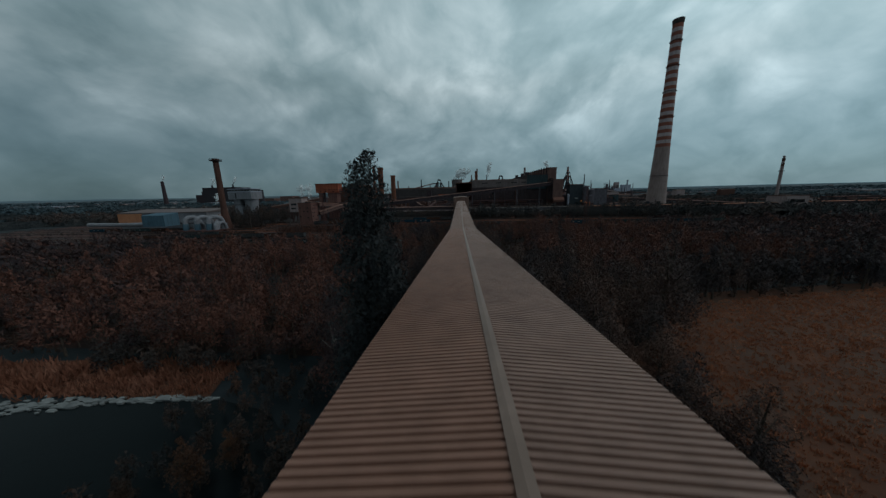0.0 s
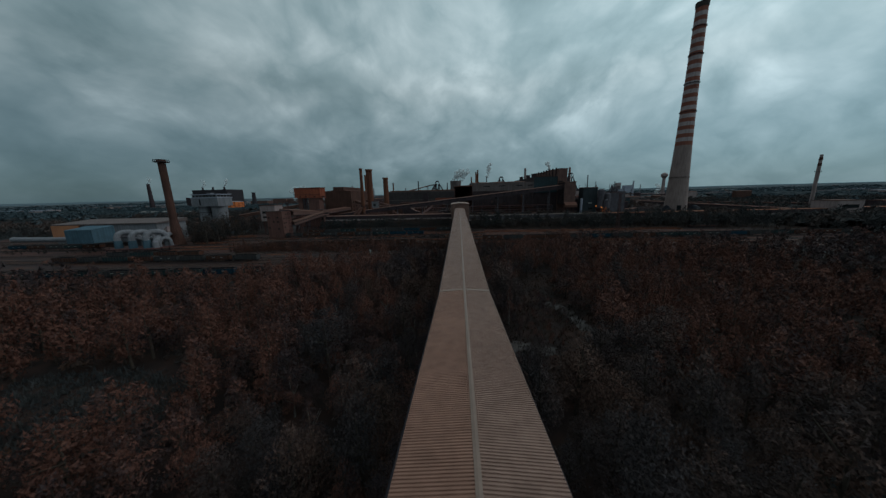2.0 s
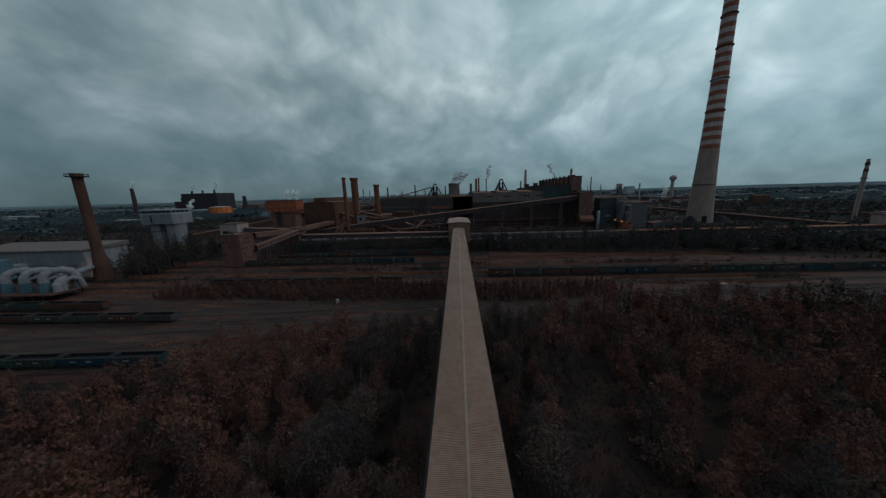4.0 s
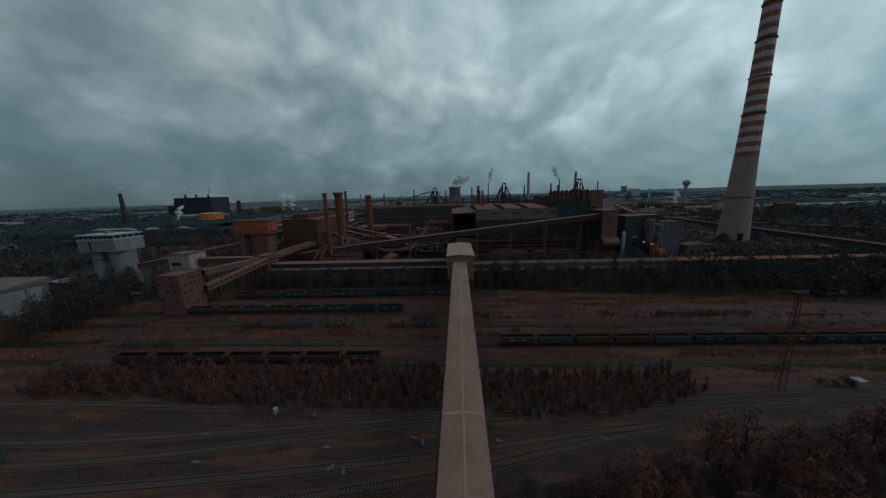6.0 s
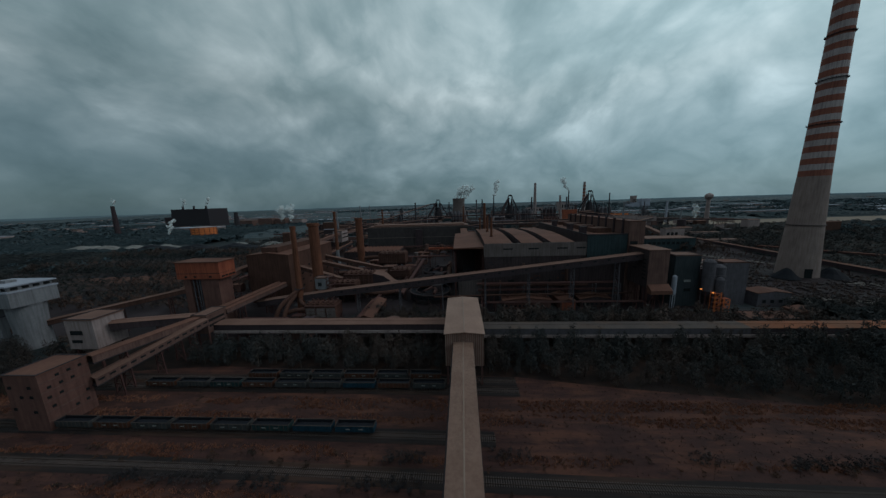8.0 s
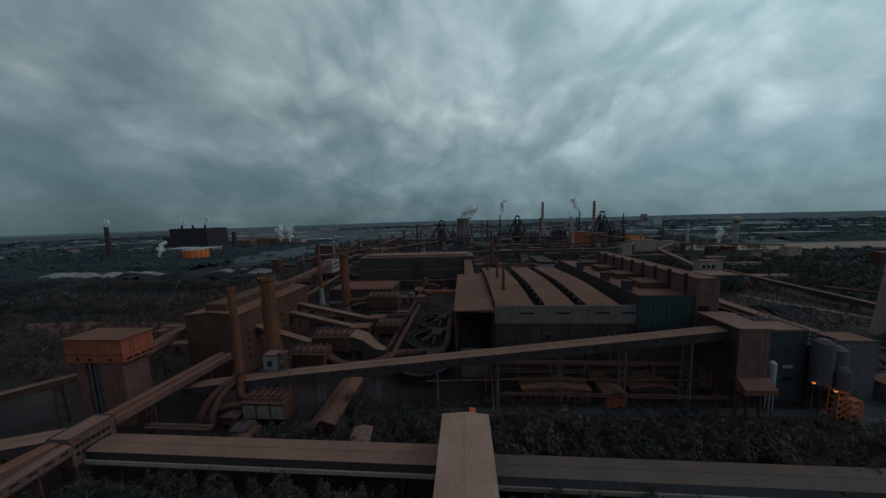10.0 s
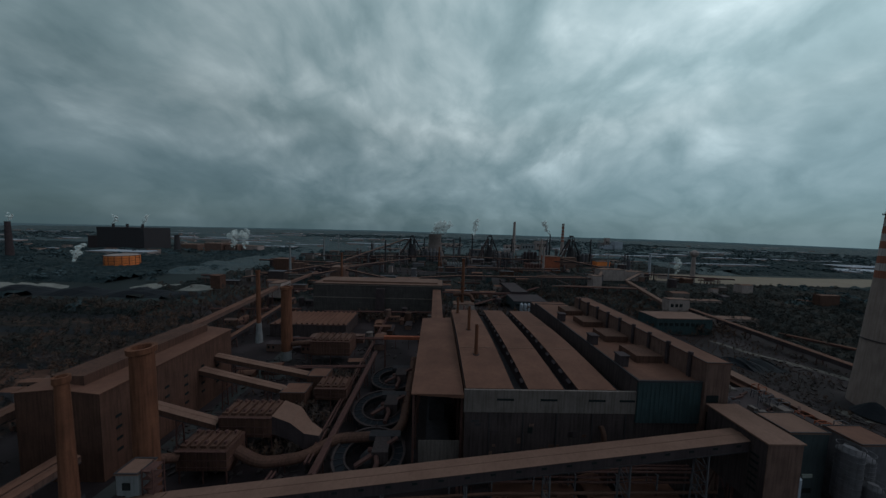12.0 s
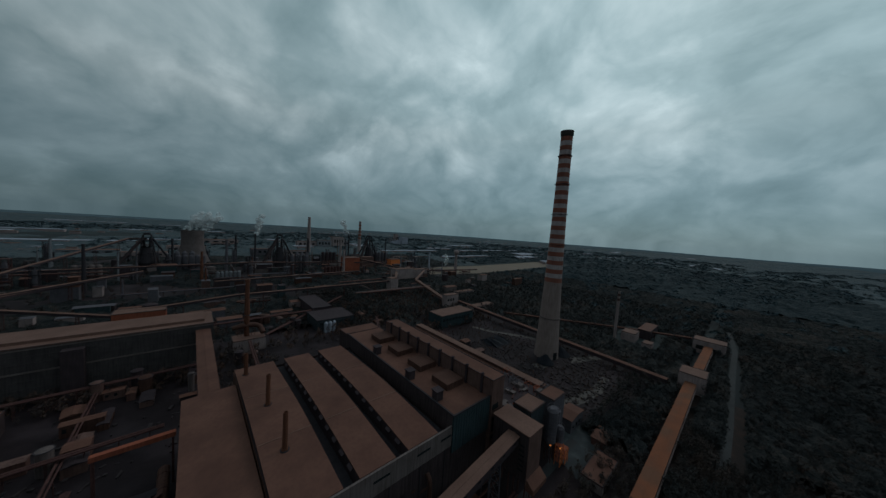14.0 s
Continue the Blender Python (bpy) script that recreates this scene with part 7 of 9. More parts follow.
def limb(rg, p, q, r0, r1, n=5):
    p, q = np.array(p), np.array(q)
    d = q - p
    u = np.cross(d, (0.3, 0.5, 0.1))
    u /= np.linalg.norm(u)
    v = np.cross(d / np.linalg.norm(d), u)
    a_ = 2 * np.pi * np.arange(n) / n
    ring = np.cos(a_)[:, None] * u + np.sin(a_)[:, None] * v
    verts = np.concatenate([p + ring * r0, q + ring * r1])
    tris = [(i, (i + 1) % n, n + (i + 1) % n) for i in range(n)] + [(i, n + (i + 1) % n, n + i) for i in range(n)]
    return verts, np.array(tris)


def join(pieces):
    vs, ts, k = [], [], 0
    for v, t in pieces:
        vs.append(v)
        ts.append(t + k)
        k += len(v)
    return np.concatenate(vs), np.concatenate(ts)


def tree_shape(seed, n, size, wide=0.30, lumps=11, cone=0.0, z0=0.22, limbs=5):
    """A tree of unit height: (crown verts, tris), (wood verts, tris)."""
    rg = np.random.default_rng(seed)
    p, d = crown_points(rg, n, lumps, wide, 1 - z0, z0, cone)
    wood = [limb(rg, (0, 0, 0), (rg.uniform(-0.03, 0.03), rg.uniform(-0.03, 0.03), 0.55), 0.022, 0.011), limb(rg, (0, 0, 0.54), (0.02, 0, 0.85), 0.011, 0.004)]
    for i in range(limbs):
        a_, z = rg.uniform(0, 6.283), rg.uniform(0.25, 0.6)
        wood.append(limb(rg, (0, 0, z), (wide * 0.75 * math.cos(a_), wide * 0.75 * math.sin(a_), z + rg.uniform(0.12, 0.25)), 0.009, 0.003, 4))
    return leaves(rg, p, d, size), join(wood)


def scatter(name, protos, places, mat, label, category, wood=True):
    """Many trees joined into one mesh; places are rows of x, y, height, width factor."""
    rg = np.random.default_rng(len(places))
    groups_v, groups_t, idx, k = [], [], [], 0
    pick = rg.integers(0, len(protos), len(places))
    for j, (crown, trunk) in enumerate(protos):
        rows = places[pick == j]
        if not len(rows):
            continue
        for m_, (v, t) in enumerate((crown, trunk) if wood else (crown,)):
            a_ = rg.uniform(0, 6.283, len(rows)) if m_ == 0 else a_
            c, q = np.cos(a_)[:, None], np.sin(a_)[:, None]
            sc = rows[:, 2][:, None]
            w = rows[:, 3][:, None]
            x = (v[None, :, 0] * c - v[None, :, 1] * q) * sc * w + rows[:, 0][:, None]
            y = (v[None, :, 0] * q + v[None, :, 1] * c) * sc * w + rows[:, 1][:, None]
            z = v[None, :, 2] * sc + (rows[:, 4][:, None] if rows.shape[1] > 4 else 0)
            groups_v.append(np.stack(np.broadcast_arrays(x, y, z), -1).reshape(-1, 3))
            groups_t.append((t[None] + (k + np.arange(len(rows)) * len(v))[:, None, None]).reshape(-1, 3))
            idx.append(np.full(len(rows) * len(t), m_))
            k += len(rows) * len(v)
    me = arrays(name, np.concatenate(groups_v), np.concatenate(groups_t), [mat, "bark"], np.concatenate(idx))
    return tagged(new(name, me), label, category, "", "stuff")


def inside(poly, x, y):
    hit = np.zeros(len(x), bool)
    n = len(poly)
    for i in range(n):
        (x0, y0), (x1, y1) = poly[i], poly[(i + 1) % n]
        cross = ((y0 > y) != (y1 > y)) & (x < (x1 - x0) * (y - y0) / (y1 - y0 + 1e-9) + x0)
        hit ^= cross
    return hit


def sow(seed, x0, x1, y0, y1, gap, low, high, keep_out=(), width=(0.8, 1.3), only=None):
    """Jittered places on a grid of the given gap, outside the keep-out outlines."""
    rg = np.random.default_rng(seed)
    gx, gy = np.meshgrid(np.arange(x0, x1, gap), np.arange(y0, y1, gap))
    x = gx.ravel() + rg.uniform(-0.48, 0.48, gx.size) * gap
    y = gy.ravel() + rg.uniform(-0.48, 0.48, gx.size) * gap
    ok = np.abs(x - (-1.0 + 0.0135 * (y - 10))) > np.where((y > -50) & (y < 300), 6.0, 0.0)
    for poly in keep_out:
        ok &= ~inside(poly, x, y)
    if only:
        ok &= inside(only, x, y)
    x, y = x[ok], y[ok]
    h = rg.uniform(low, high, len(x)) * (0.75 + 0.5 * rg.random(len(x)))
    return np.stack([x, y, h, rg.uniform(*width, len(x)), np.zeros(len(x))], 1)


POND = [(-140, 0), (-25, 0), (-9, 14), (-9, 28), (-15, 40), (-22, 51), (-40, 53), (-80, 55), (-140, 48)]
MEADOW = [(26, 0), (160, 0), (165, 60), (128, 92), (95, 86), (70, 82), (46, 78), (32, 62), (24, 46)]
TRACK = [(0, 100), (19, 101), (25, 108), (30, 117), (29, 146), (38, 162), (31, 165), (20, 150), (19, 128), (12, 119), (4, 119)]
YARD = [(-460, 146), (-160, 146), (-84, 155), (-60, 166), (-40, 174), (-6, 180), (30, 189), (80, 200), (228, 205), (250, 225), (244, 264), (150, 288), (60, 297), (30, 303), (-112, 308), (-200, 302), (-460, 303)]
PLANT = [(-340, 338), (-120, 330), (-5, 334), (165, 340), (300, 336), (345, 335), (345, 640), (160, 760), (-250, 760), (-330, 600)]
XGAL = [(-140, 325), (505, 321), (505, 336), (300, 337), (-140, 337)]
ROAD = [(180, 294), (300, 293), (420, 297), (540, 299), (645, 309), (645, 321), (530, 311), (300, 306), (200, 308)]
WESTHALL = [(-325, 232), (-190, 232), (-190, 300), (-205, 318), (-270, 345), (-325, 310)]

CLEARING = [(-78, 84), (-40, 82), (-46, 98), (-62, 102), (-80, 99)]
FIELD_A = [(-570, 398), (-200, 392), (-200, 500), (-570, 508)]
FIELD_B = [(-570, 530), (-200, 520), (-200, 596), (-570, 606)]

near = [tree_shape(100 + i, 3000, 0.0128, wide=(0.24, 0.23, 0.18, 0.25, 0.23)[i], lumps=(44, 48, 40, 50, 46)[i], z0=(0.12, 0.12, 0.16, 0.08, 0.1)[i], cone=(0.7, 0.0, 0.75, 0.0, 0.6)[i]) for i in range(5)]
lite = [tree_shape(150 + i, 1000, 0.0215, wide=(0.24, 0.25, 0.19, 0.26)[i], lumps=34, z0=0.1, limbs=3, cone=(0.7, 0.0, 0.8, 0.55)[i]) for i in range(4)]
mids = [tree_shape(200 + i, 460, 0.036, wide=(0.24, 0.26, 0.19, 0.27)[i], lumps=22, z0=0.08, limbs=2, cone=(0.7, 0.0, 0.8, 0.5)[i]) for i in range(4)]
band = [tree_shape(250 + i, 170, 0.058, wide=(0.30, 0.36, 0.26, 0.38)[i], lumps=12, z0=0.1, limbs=2, cone=(0.6, 0.0, 0.7, 0.4)[i]) for i in range(4)]
lows = [tree_shape(300 + i, 78, 0.098, wide=(0.34, 0.40, 0.34)[i], lumps=8, z0=0.08, limbs=0) for i in range(3)]
bush = [tree_shape(400 + i, 80, 0.12, wide=0.55, lumps=6, z0=0.02, limbs=0) for i in range(3)]
fars = [tree_shape(500 + i, 34, 0.19, wide=0.75, lumps=5, z0=0.05, limbs=0) for i in range(4)]


def lone_tree(name, shapes, x, y, h, w, turn, mat, label, group=""):
    (cv, ct), (tv, tt) = shapes
    ob = thing(name, label, "tree", group, at=(x, y, 0))
    for nm, v, t, m_ in (("trunk", tv, tt, "birch_bark" if "birch" in label else "bark"), ("crown", cv, ct, mat)):
        o = new(nm, arrays(nm, v * np.array([h * w, h * w, h]), t, [m_]))
        o.parent = ob
    ob.rotation_euler[2] = turn
    return ob


# woodland near the long gallery: single trees
base_trees = [lone_tree("tree", near[i], 0, 0, 1.0, 1.0, 0, "leaf_autumn" if i < 3 else "leaf_dark", ("broad-leaved tree in dull rust-brown autumn leaf", "round broad-leaved tree in rusty autumn leaf", "slim young birch with thin rusty leaves",
              "dark bushy broad-leaved tree", "dark grey-green broad-leaved tree")[i], "woodland trees") for i in range(5)]
rows = np.concatenate([sow(1, -62, -6, 46, 178, 4.3, 7.0, 12.0, [POND, YARD, CLEARING]), sow(2, 6, 62, 24, 192, 4.4, 7.0, 12.0, [MEADOW, TRACK, YARD])])
rg = np.random.default_rng(9)
rg.shuffle(rows)
rows = rows[np.argsort(np.abs(rows[:, 0]) + 0.12 * np.abs(rows[:, 1] - 110) + rg.uniform(0, 8, len(rows)))]
singles, rest = rows[:290], rows[290:]
for k, (x, y, h, w, _) in enumerate(singles):
    kind_of = int(rg.integers(0, 5)) if not (x > 0 and y < 108) else 3 + int(rg.integers(0, 2))
    tree = base_trees[kind_of] if k >= 5 else base_trees[k]
    m_ = pose(x, y, 0, 0, 0, rg.uniform(0, 360)) @ Matrix.Diagonal((h * w, h * w, h, 1))
    if k < 5:
        tree.matrix_basis = m_
        tree.scale = (h * w, h * w, h)
    else:
        new_tree = copy_thing(tree, pose(x, y, 0))
        new_tree.matrix_basis = m_
poplar = tree_shape(77, 52000, 0.0044, wide=0.096, lumps=230, z0=0.02, limbs=8, cone=0.40)
lone_tree("poplar", poplar, -8.5, 35.6, 31.3, 1.18, 0.4, "leaf_grey", "tall columnar dark poplar rising over the gallery")
poplar2 = tree_shape(78, 18000, 0.0058, wide=0.16, lumps=70, z0=0.03, limbs=6, cone=0.5)
lone_tree("poplar", poplar2, -8.2, 37.5, 16.5, 0.7, 2.0, "leaf_grey", "shorter dark poplar beside the tall one")
pine = tree_shape(79, 6000, 0.011, wide=0.24, lumps=40, z0=0.06, limbs=8, cone=0.8)
lone_tree("conifer", pine, 33.5, 60.5, 21.0, 1.0, 0.0, "leaf_dark", "dark ragged conifer at the meadow's edge")
lone_tree("conifer", pine, 22.0, 66.0, 17.0, 1.0, 1.0, "leaf_dark", "dark ragged conifer in the wood")
lone_tree("conifer", pine, 40.0, 128.0, 16.0, 1.1, 2.0, "leaf_dark", "dark ragged conifer in the wood")
for k, (x, y) in enumerate(((-27, 34.5), (-24.5, 36.5), (-31, 32.5))):
    lone_tree("shore_shrub", near[2], x, y, 6.0 - k, 1.3, k, "leaf_brush", "rusty shrub at the pond's edge", "shore shrubs")
dusky = (rest[:, 0] > 0) & (rest[:, 1] < 92)
scatter("inner_woodland", lite, rest[~dusky], "leaf_autumn", "dense autumn woodland of slim birch and alder", "woodland")
scatter("meadow_edge_wood", lite, rest[dusky], "leaf_dark", "dark grey-green trees at the meadow's edge", "woodland")
scatter("woodland", mids, np.concatenate([sow(3, -120, -62, 48, 172, 5.0, 6.0, 11.0, [POND, YARD, CLEARING]), sow(4, 62, 120, 96, 205, 5.2, 6.0, 11.0, [MEADOW, YARD]), sow(21, 6, 26, 5, 45, 4.5, 3.0, 6.0, [])]),
        "leaf_autumn", "dense autumn woodland of birch and alder", "woodland")
scatter("dusky_woodland", mids, np.concatenate([sow(84, 62, 150, 76, 96, 5.0, 8.0, 13.5, [MEADOW]), sow(85, 150, 300, 40, 112, 8.0, 8.0, 13.0, [])]), "leaf_dark", "dark grey-green trees beyond the meadow", "woodland")
scatter("meadow_shrubs", lite, np.concatenate([sow(86, 12, 26, 24, 40, 2.3, 1.6, 3.6, []), sow(87, 26, 40, 24, 33, 2.6, 1.4, 3.2, [])]), "leaf_dark", "dark grey shrubs beside the gallery", "shrubs")
scatter("outer_woodland", band, np.concatenate([sow(61, -330, -120, 48, 172, 6.4, 6.5, 11.5, [POND, YARD]), sow(62, 120, 320, 112, 205, 6.6, 6.5, 11.5, [MEADOW, YARD])]), "leaf_autumn", "wider autumn woodland of birch and alder", "woodland")
scatter("shore_bushes", mids, np.concatenate([sow(81, -34, -9, 24, 50, 3.2, 2.5, 5.0, []), sow(82, -62, -36, 52, 58, 3.2, 3, 6, [])]), "leaf_mixed", "dark bushes along the pond shore", "bushes")
scatter("clearing_scrub", lite, sow(83, 5, 27, 101, 136, 2.3, 1.2, 3.4, [[(4, 107.5), (17, 106), (23, 104.5), (28.2, 111), (29.5, 124), (27.5, 128), (26.5, 123), (25.5, 114), (21, 108), (4, 111.5)]]), "leaf_autumn", "low scrub over the sandy clearing", "bushes")
scatter("undergrowth", bush, np.concatenate([sow(5, -160, -6, 44, 178, 4.0, 1.4, 3.2, [POND, YARD, CLEARING]), sow(6, 6, 160, 22, 196, 4.0, 1.4, 3.2, [MEADOW, TRACK, YARD])]), "leaf_mixed", "rusty undergrowth between the trees", "undergrowth", wood=False)
sapling = [tree_shape(270 + i, 230, 0.056, wide=(0.17, 0.21, 0.15, 0.19)[i], lumps=14, z0=0.02, limbs=1, cone=(0.7, 0.5, 0.8, 0.6)[i]) for i in range(4)]
scatter("sapling_strip", sapling, np.concatenate([sow(7, -135, -5, 208.5, 226, 2.2, 3.2, 6.2, [[(-140, 205), (-140, 212), (-95, 211.5), (-60, 208), (-60, 205)]]), sow(8, 8, 70, 206.5, 223, 2.2, 3.0, 6.0, [[(30, 203), (75, 203), (75, 214), (60, 211)]])]), "leaf_sapling", "strip of rusty young saplings between the tracks", "saplings")
thickets = np.concatenate([sow(100 + k, x0_, x1_, y0_, y0_ + 2.4, 1.7, 1.2, 2.4, []) for k, (x0_, x1_, y0_) in enumerate(((-96, -64, 254.8), (-58, -46, 254.6), (-30, -8, 254.6), (-136, -112, 239.5), (-205, -180, 258.5), (90, 132, 263.5), (104, 114, 216.6), (8, 20, 264.5), (66, 74, 264), (140, 158, 229.2), (-20, -9, 262)))])
scatter("yard_thickets", bush, thickets, "leaf_dark", "dark low thickets between the railway tracks", "shrubs", wood=False)
scatter("yard_shrubs", bush, np.concatenate([sow(9, -200, 180, 252.5, 256, 6, 0.8, 2.2, []), sow(10, -160, 300, 262, 265, 5, 0.9, 2.4, []), sow(11, -380, 330, 243, 247, 8, 0.8, 2.2, []), sow(12, -200, 240, 276, 288, 11, 0.4, 1.2, []),
                                             sow(22, -250, -130, 236, 248, 6, 1.0, 2.6, [])]), "leaf_brush", "low shrubs dotted over the railway yard", "shrubs", wood=False)
scatter("tree_band", mids, np.concatenate([sow(13, -125, -8, 304, 325, 4.6, 8.0, 12.5, [YARD]), sow(14, 16, 240, 288, 315, 5.2, 7.5, 12.0, [YARD]), sow(15, 16, 262, 315, 325, 5.0, 10.5, 15.0, [YARD]), sow(16, 188, 264, 284, 326, 5.6, 7.5, 12.0, [YARD, ROAD])]), "leaf_far", "band of dark trees along the cross gallery", "trees")
scatter("rear_tree_band", band, np.concatenate([sow(15, -92, -6, 337, 352, 5.2, 6.0, 10.0, []), sow(16, 14, 112, 337, 358, 4.6, 8.0, 12.5, []),
                                           sow(23, -50, -10, 352, 372, 6, 5, 8, []), sow(24, 112, 200, 334, 360, 5.0, 6.5, 10.5, [])]), "leaf_far", "dark trees behind the cross gallery", "trees")
scatter("east_wood", lows, np.concatenate([sow(17, 180, 620, 205, 322, 8.6, 8.0, 12.5, [YARD, ROAD, XGAL]), sow(18, 320, 700, 60, 205, 14.0, 8.0, 12.0, [YARD]), sow(19, 348, 720, 342, 760, 9.0, 7.0, 11.5, [[(395, 370), (525, 370), (525, 425), (395, 425)], [(318, 345), (352, 345), (362, 650), (322, 650)]]),
                                           sow(25, 160, 345, 620, 860, 7.6, 6.5, 11.0, [[(240, 640), (370, 640), (370, 800), (340, 800)]]), sow(26, 200, 345, 338, 372, 5.5, 6, 10, [[(188, 372), (215, 372), (215, 390), (188, 390)]])]), "leaf_far", "wide dark wood east of the works", "woodland")
scatter("west_wood", lows, np.concatenate([sow(20, -560, -186, 305, 640, 7.0, 6.5, 11.5, [PLANT, WESTHALL, FIELD_A, FIELD_B, [(-270, 315), (-165, 345), (-165, 365), (-270, 335)]]), sow(27, -560, -326, 100, 172, 6.0, 6, 10, [])]),
        "leaf_far", "dark woods west of the works", "woodland")
scatter("field_bushes", lows, sow(66, -560, -205, 396, 606, 8.5, 3.0, 7.5, []), "leaf_far", "dark bushes over the open ground west of the works", "bushes", wood=False)
scatter("hall_trees", lite, np.concatenate([sow(28, -420, -205, 218, 226, 6.0, 1.5, 3, []), sow(63, -208, -178, 262, 312, 7.5, 13, 19, []), sow(64, -262, -222, 292, 318, 6.0, 8, 13, []), sow(65, -199, -178, 248, 272, 6.5, 12, 17, [])]), "leaf_mixed", "dark tall trees beside the western hall", "trees")
tuft_rows = sow(31, 26, 150, 8, 92, 0.85, 0.22, 0.6, [], only=MEADOW)
def tuft(seed, n=15):
    """A tuft of upright grass blades of unit height."""
    rg_ = np.random.default_rng(seed)
    p = rg_.normal(size=(n, 3)) * (0.42, 0.42, 0)
    lean, h_ = rg_.normal(size=(n, 3)) * (0.22, 0.22, 0), rg_.uniform(0.55, 1.1, n)
    a_ = rg_.uniform(0, 6.283, n)
    wide_ = np.stack([np.cos(a_), np.sin(a_), np.zeros(n)], 1) * 0.13
    tip = p + lean
    tip[:, 2] = h_
    return np.stack([p - wide_, p + wide_, tip], 1).reshape(-1, 3), np.arange(3 * n).reshape(-1, 3)


tufts = [(tuft(600 + i), tuft(600 + i)) for i in range(4)]
weeds = [(tuft(700 + i, 7), tuft(700 + i, 7)) for i in range(4)]
scatter("meadow_grass", tufts, tuft_rows, "leaf_meadow", "tall tufts of rusty meadow grass", "grass", wood=False)
scatter("clearing_grass", tufts, sow(38, -80, -40, 82, 102, 1.3, 0.5, 1.2, [], only=CLEARING), "leaf_grey", "grey-green rough grass in a clearing", "grass", wood=False)
scatter("bank_tufts", tufts, np.concatenate([sow(32, -60, -37, 46.5, 54, 0.8, 0.5, 1.2, []), sow(33, -84, -60, 46.5, 53, 0.9, 0.6, 1.6, [])]), "leaf_dry", "rusty grass tufts on the pond bank", "grass", wood=False)
scatter("yard_grass", weeds, np.concatenate([sow(34, -170, 160, 180, 300, 2.1, 0.3, 0.7, []), sow(35, 215, 345, 345, 520, 3.0, 0.4, 1.4, []), sow(36, 4, 34, 98, 164, 1.1, 0.3, 1.0, []), sow(37, -560, -205, 395, 600, 5.0, 0.5, 1.6, [])]), "leaf_brush", "sparse dry weeds over the railway yard", "grass", wood=False)
strips = np.concatenate([sow(90 + k, -190, 175, y0_, y1_, 1.15, 0.45, 0.95, []) for k, (y0_, y1_) in enumerate(((224, 227), (232.5, 237), (246.5, 251), (248, 253), (263, 267), (277, 281), (283, 288)))]
                        + [sow(98, -110, -4, 170, 188, 0.9, 0.5, 1.1, [], only=[(-110, 173), (-60, 176.5), (-4, 184), (-4, 188), (-60, 180), (-110, 175)]), sow(99, -120, -5, 204, 210, 1.3, 0.3, 0.7, [])])
keep_ = np.array([noise.noise(Vector((a_ * 0.035, b_ * 0.22, 2.2))) for a_, b_ in strips[:, :2]]) > -0.02
scatter("grass_strips", tufts, strips[keep_], "leaf_dry", "strips of tall dry rusty grass between the tracks", "grass", wood=False)
# distant woods out to the hills, with haze in their leaf colour
rg = np.random.default_rng(44)
n = 7500
r_, t_ = np.sqrt(rg.uniform(520**2, 3000**2, n)), rg.uniform(-0.5, 3.65, n)
x, y = r_ * np.cos(t_), 250 + r_ * np.sin(t_)
woods = np.array([noise.noise(Vector((a_ * 0.0016, b_ * 0.0016, 7.7))) for a_, b_ in zip(x, y)])
ok = (woods > -0.12 - 0.25 * (x > 500)) & ~inside([(-360, 600), (-320, 1500), (760, 1500), (760, 860), (420, 640), (345, 600)], x, y)
ok &= ~inside([(500, 860), (1450, 860), (1450, 1060), (500, 1060)], x, y) & ~inside([(-820, 640), (-330, 640), (-330, 770), (-820, 770)], x, y) & ~inside([(-860, 860), (-600, 860), (-600, 1080), (-860, 1080)], x, y)
x, y, r_ = x[ok], y[ok], r_[ok]
hh = np.array([max(0.0, hill(a_, b_)) for a_, b_ in zip(x, y)])
scatter("distant_woods", fars, np.stack([x, y, 7.5 + 0.0022 * r_ + rg.uniform(-1.5, 2.5, len(x)), 1.2 + r_ * 0.0007, hh], 1), "leaf_hazy", "dark woods stretching to the horizon, haze put in the leaf colour", "woodland", wood=False)


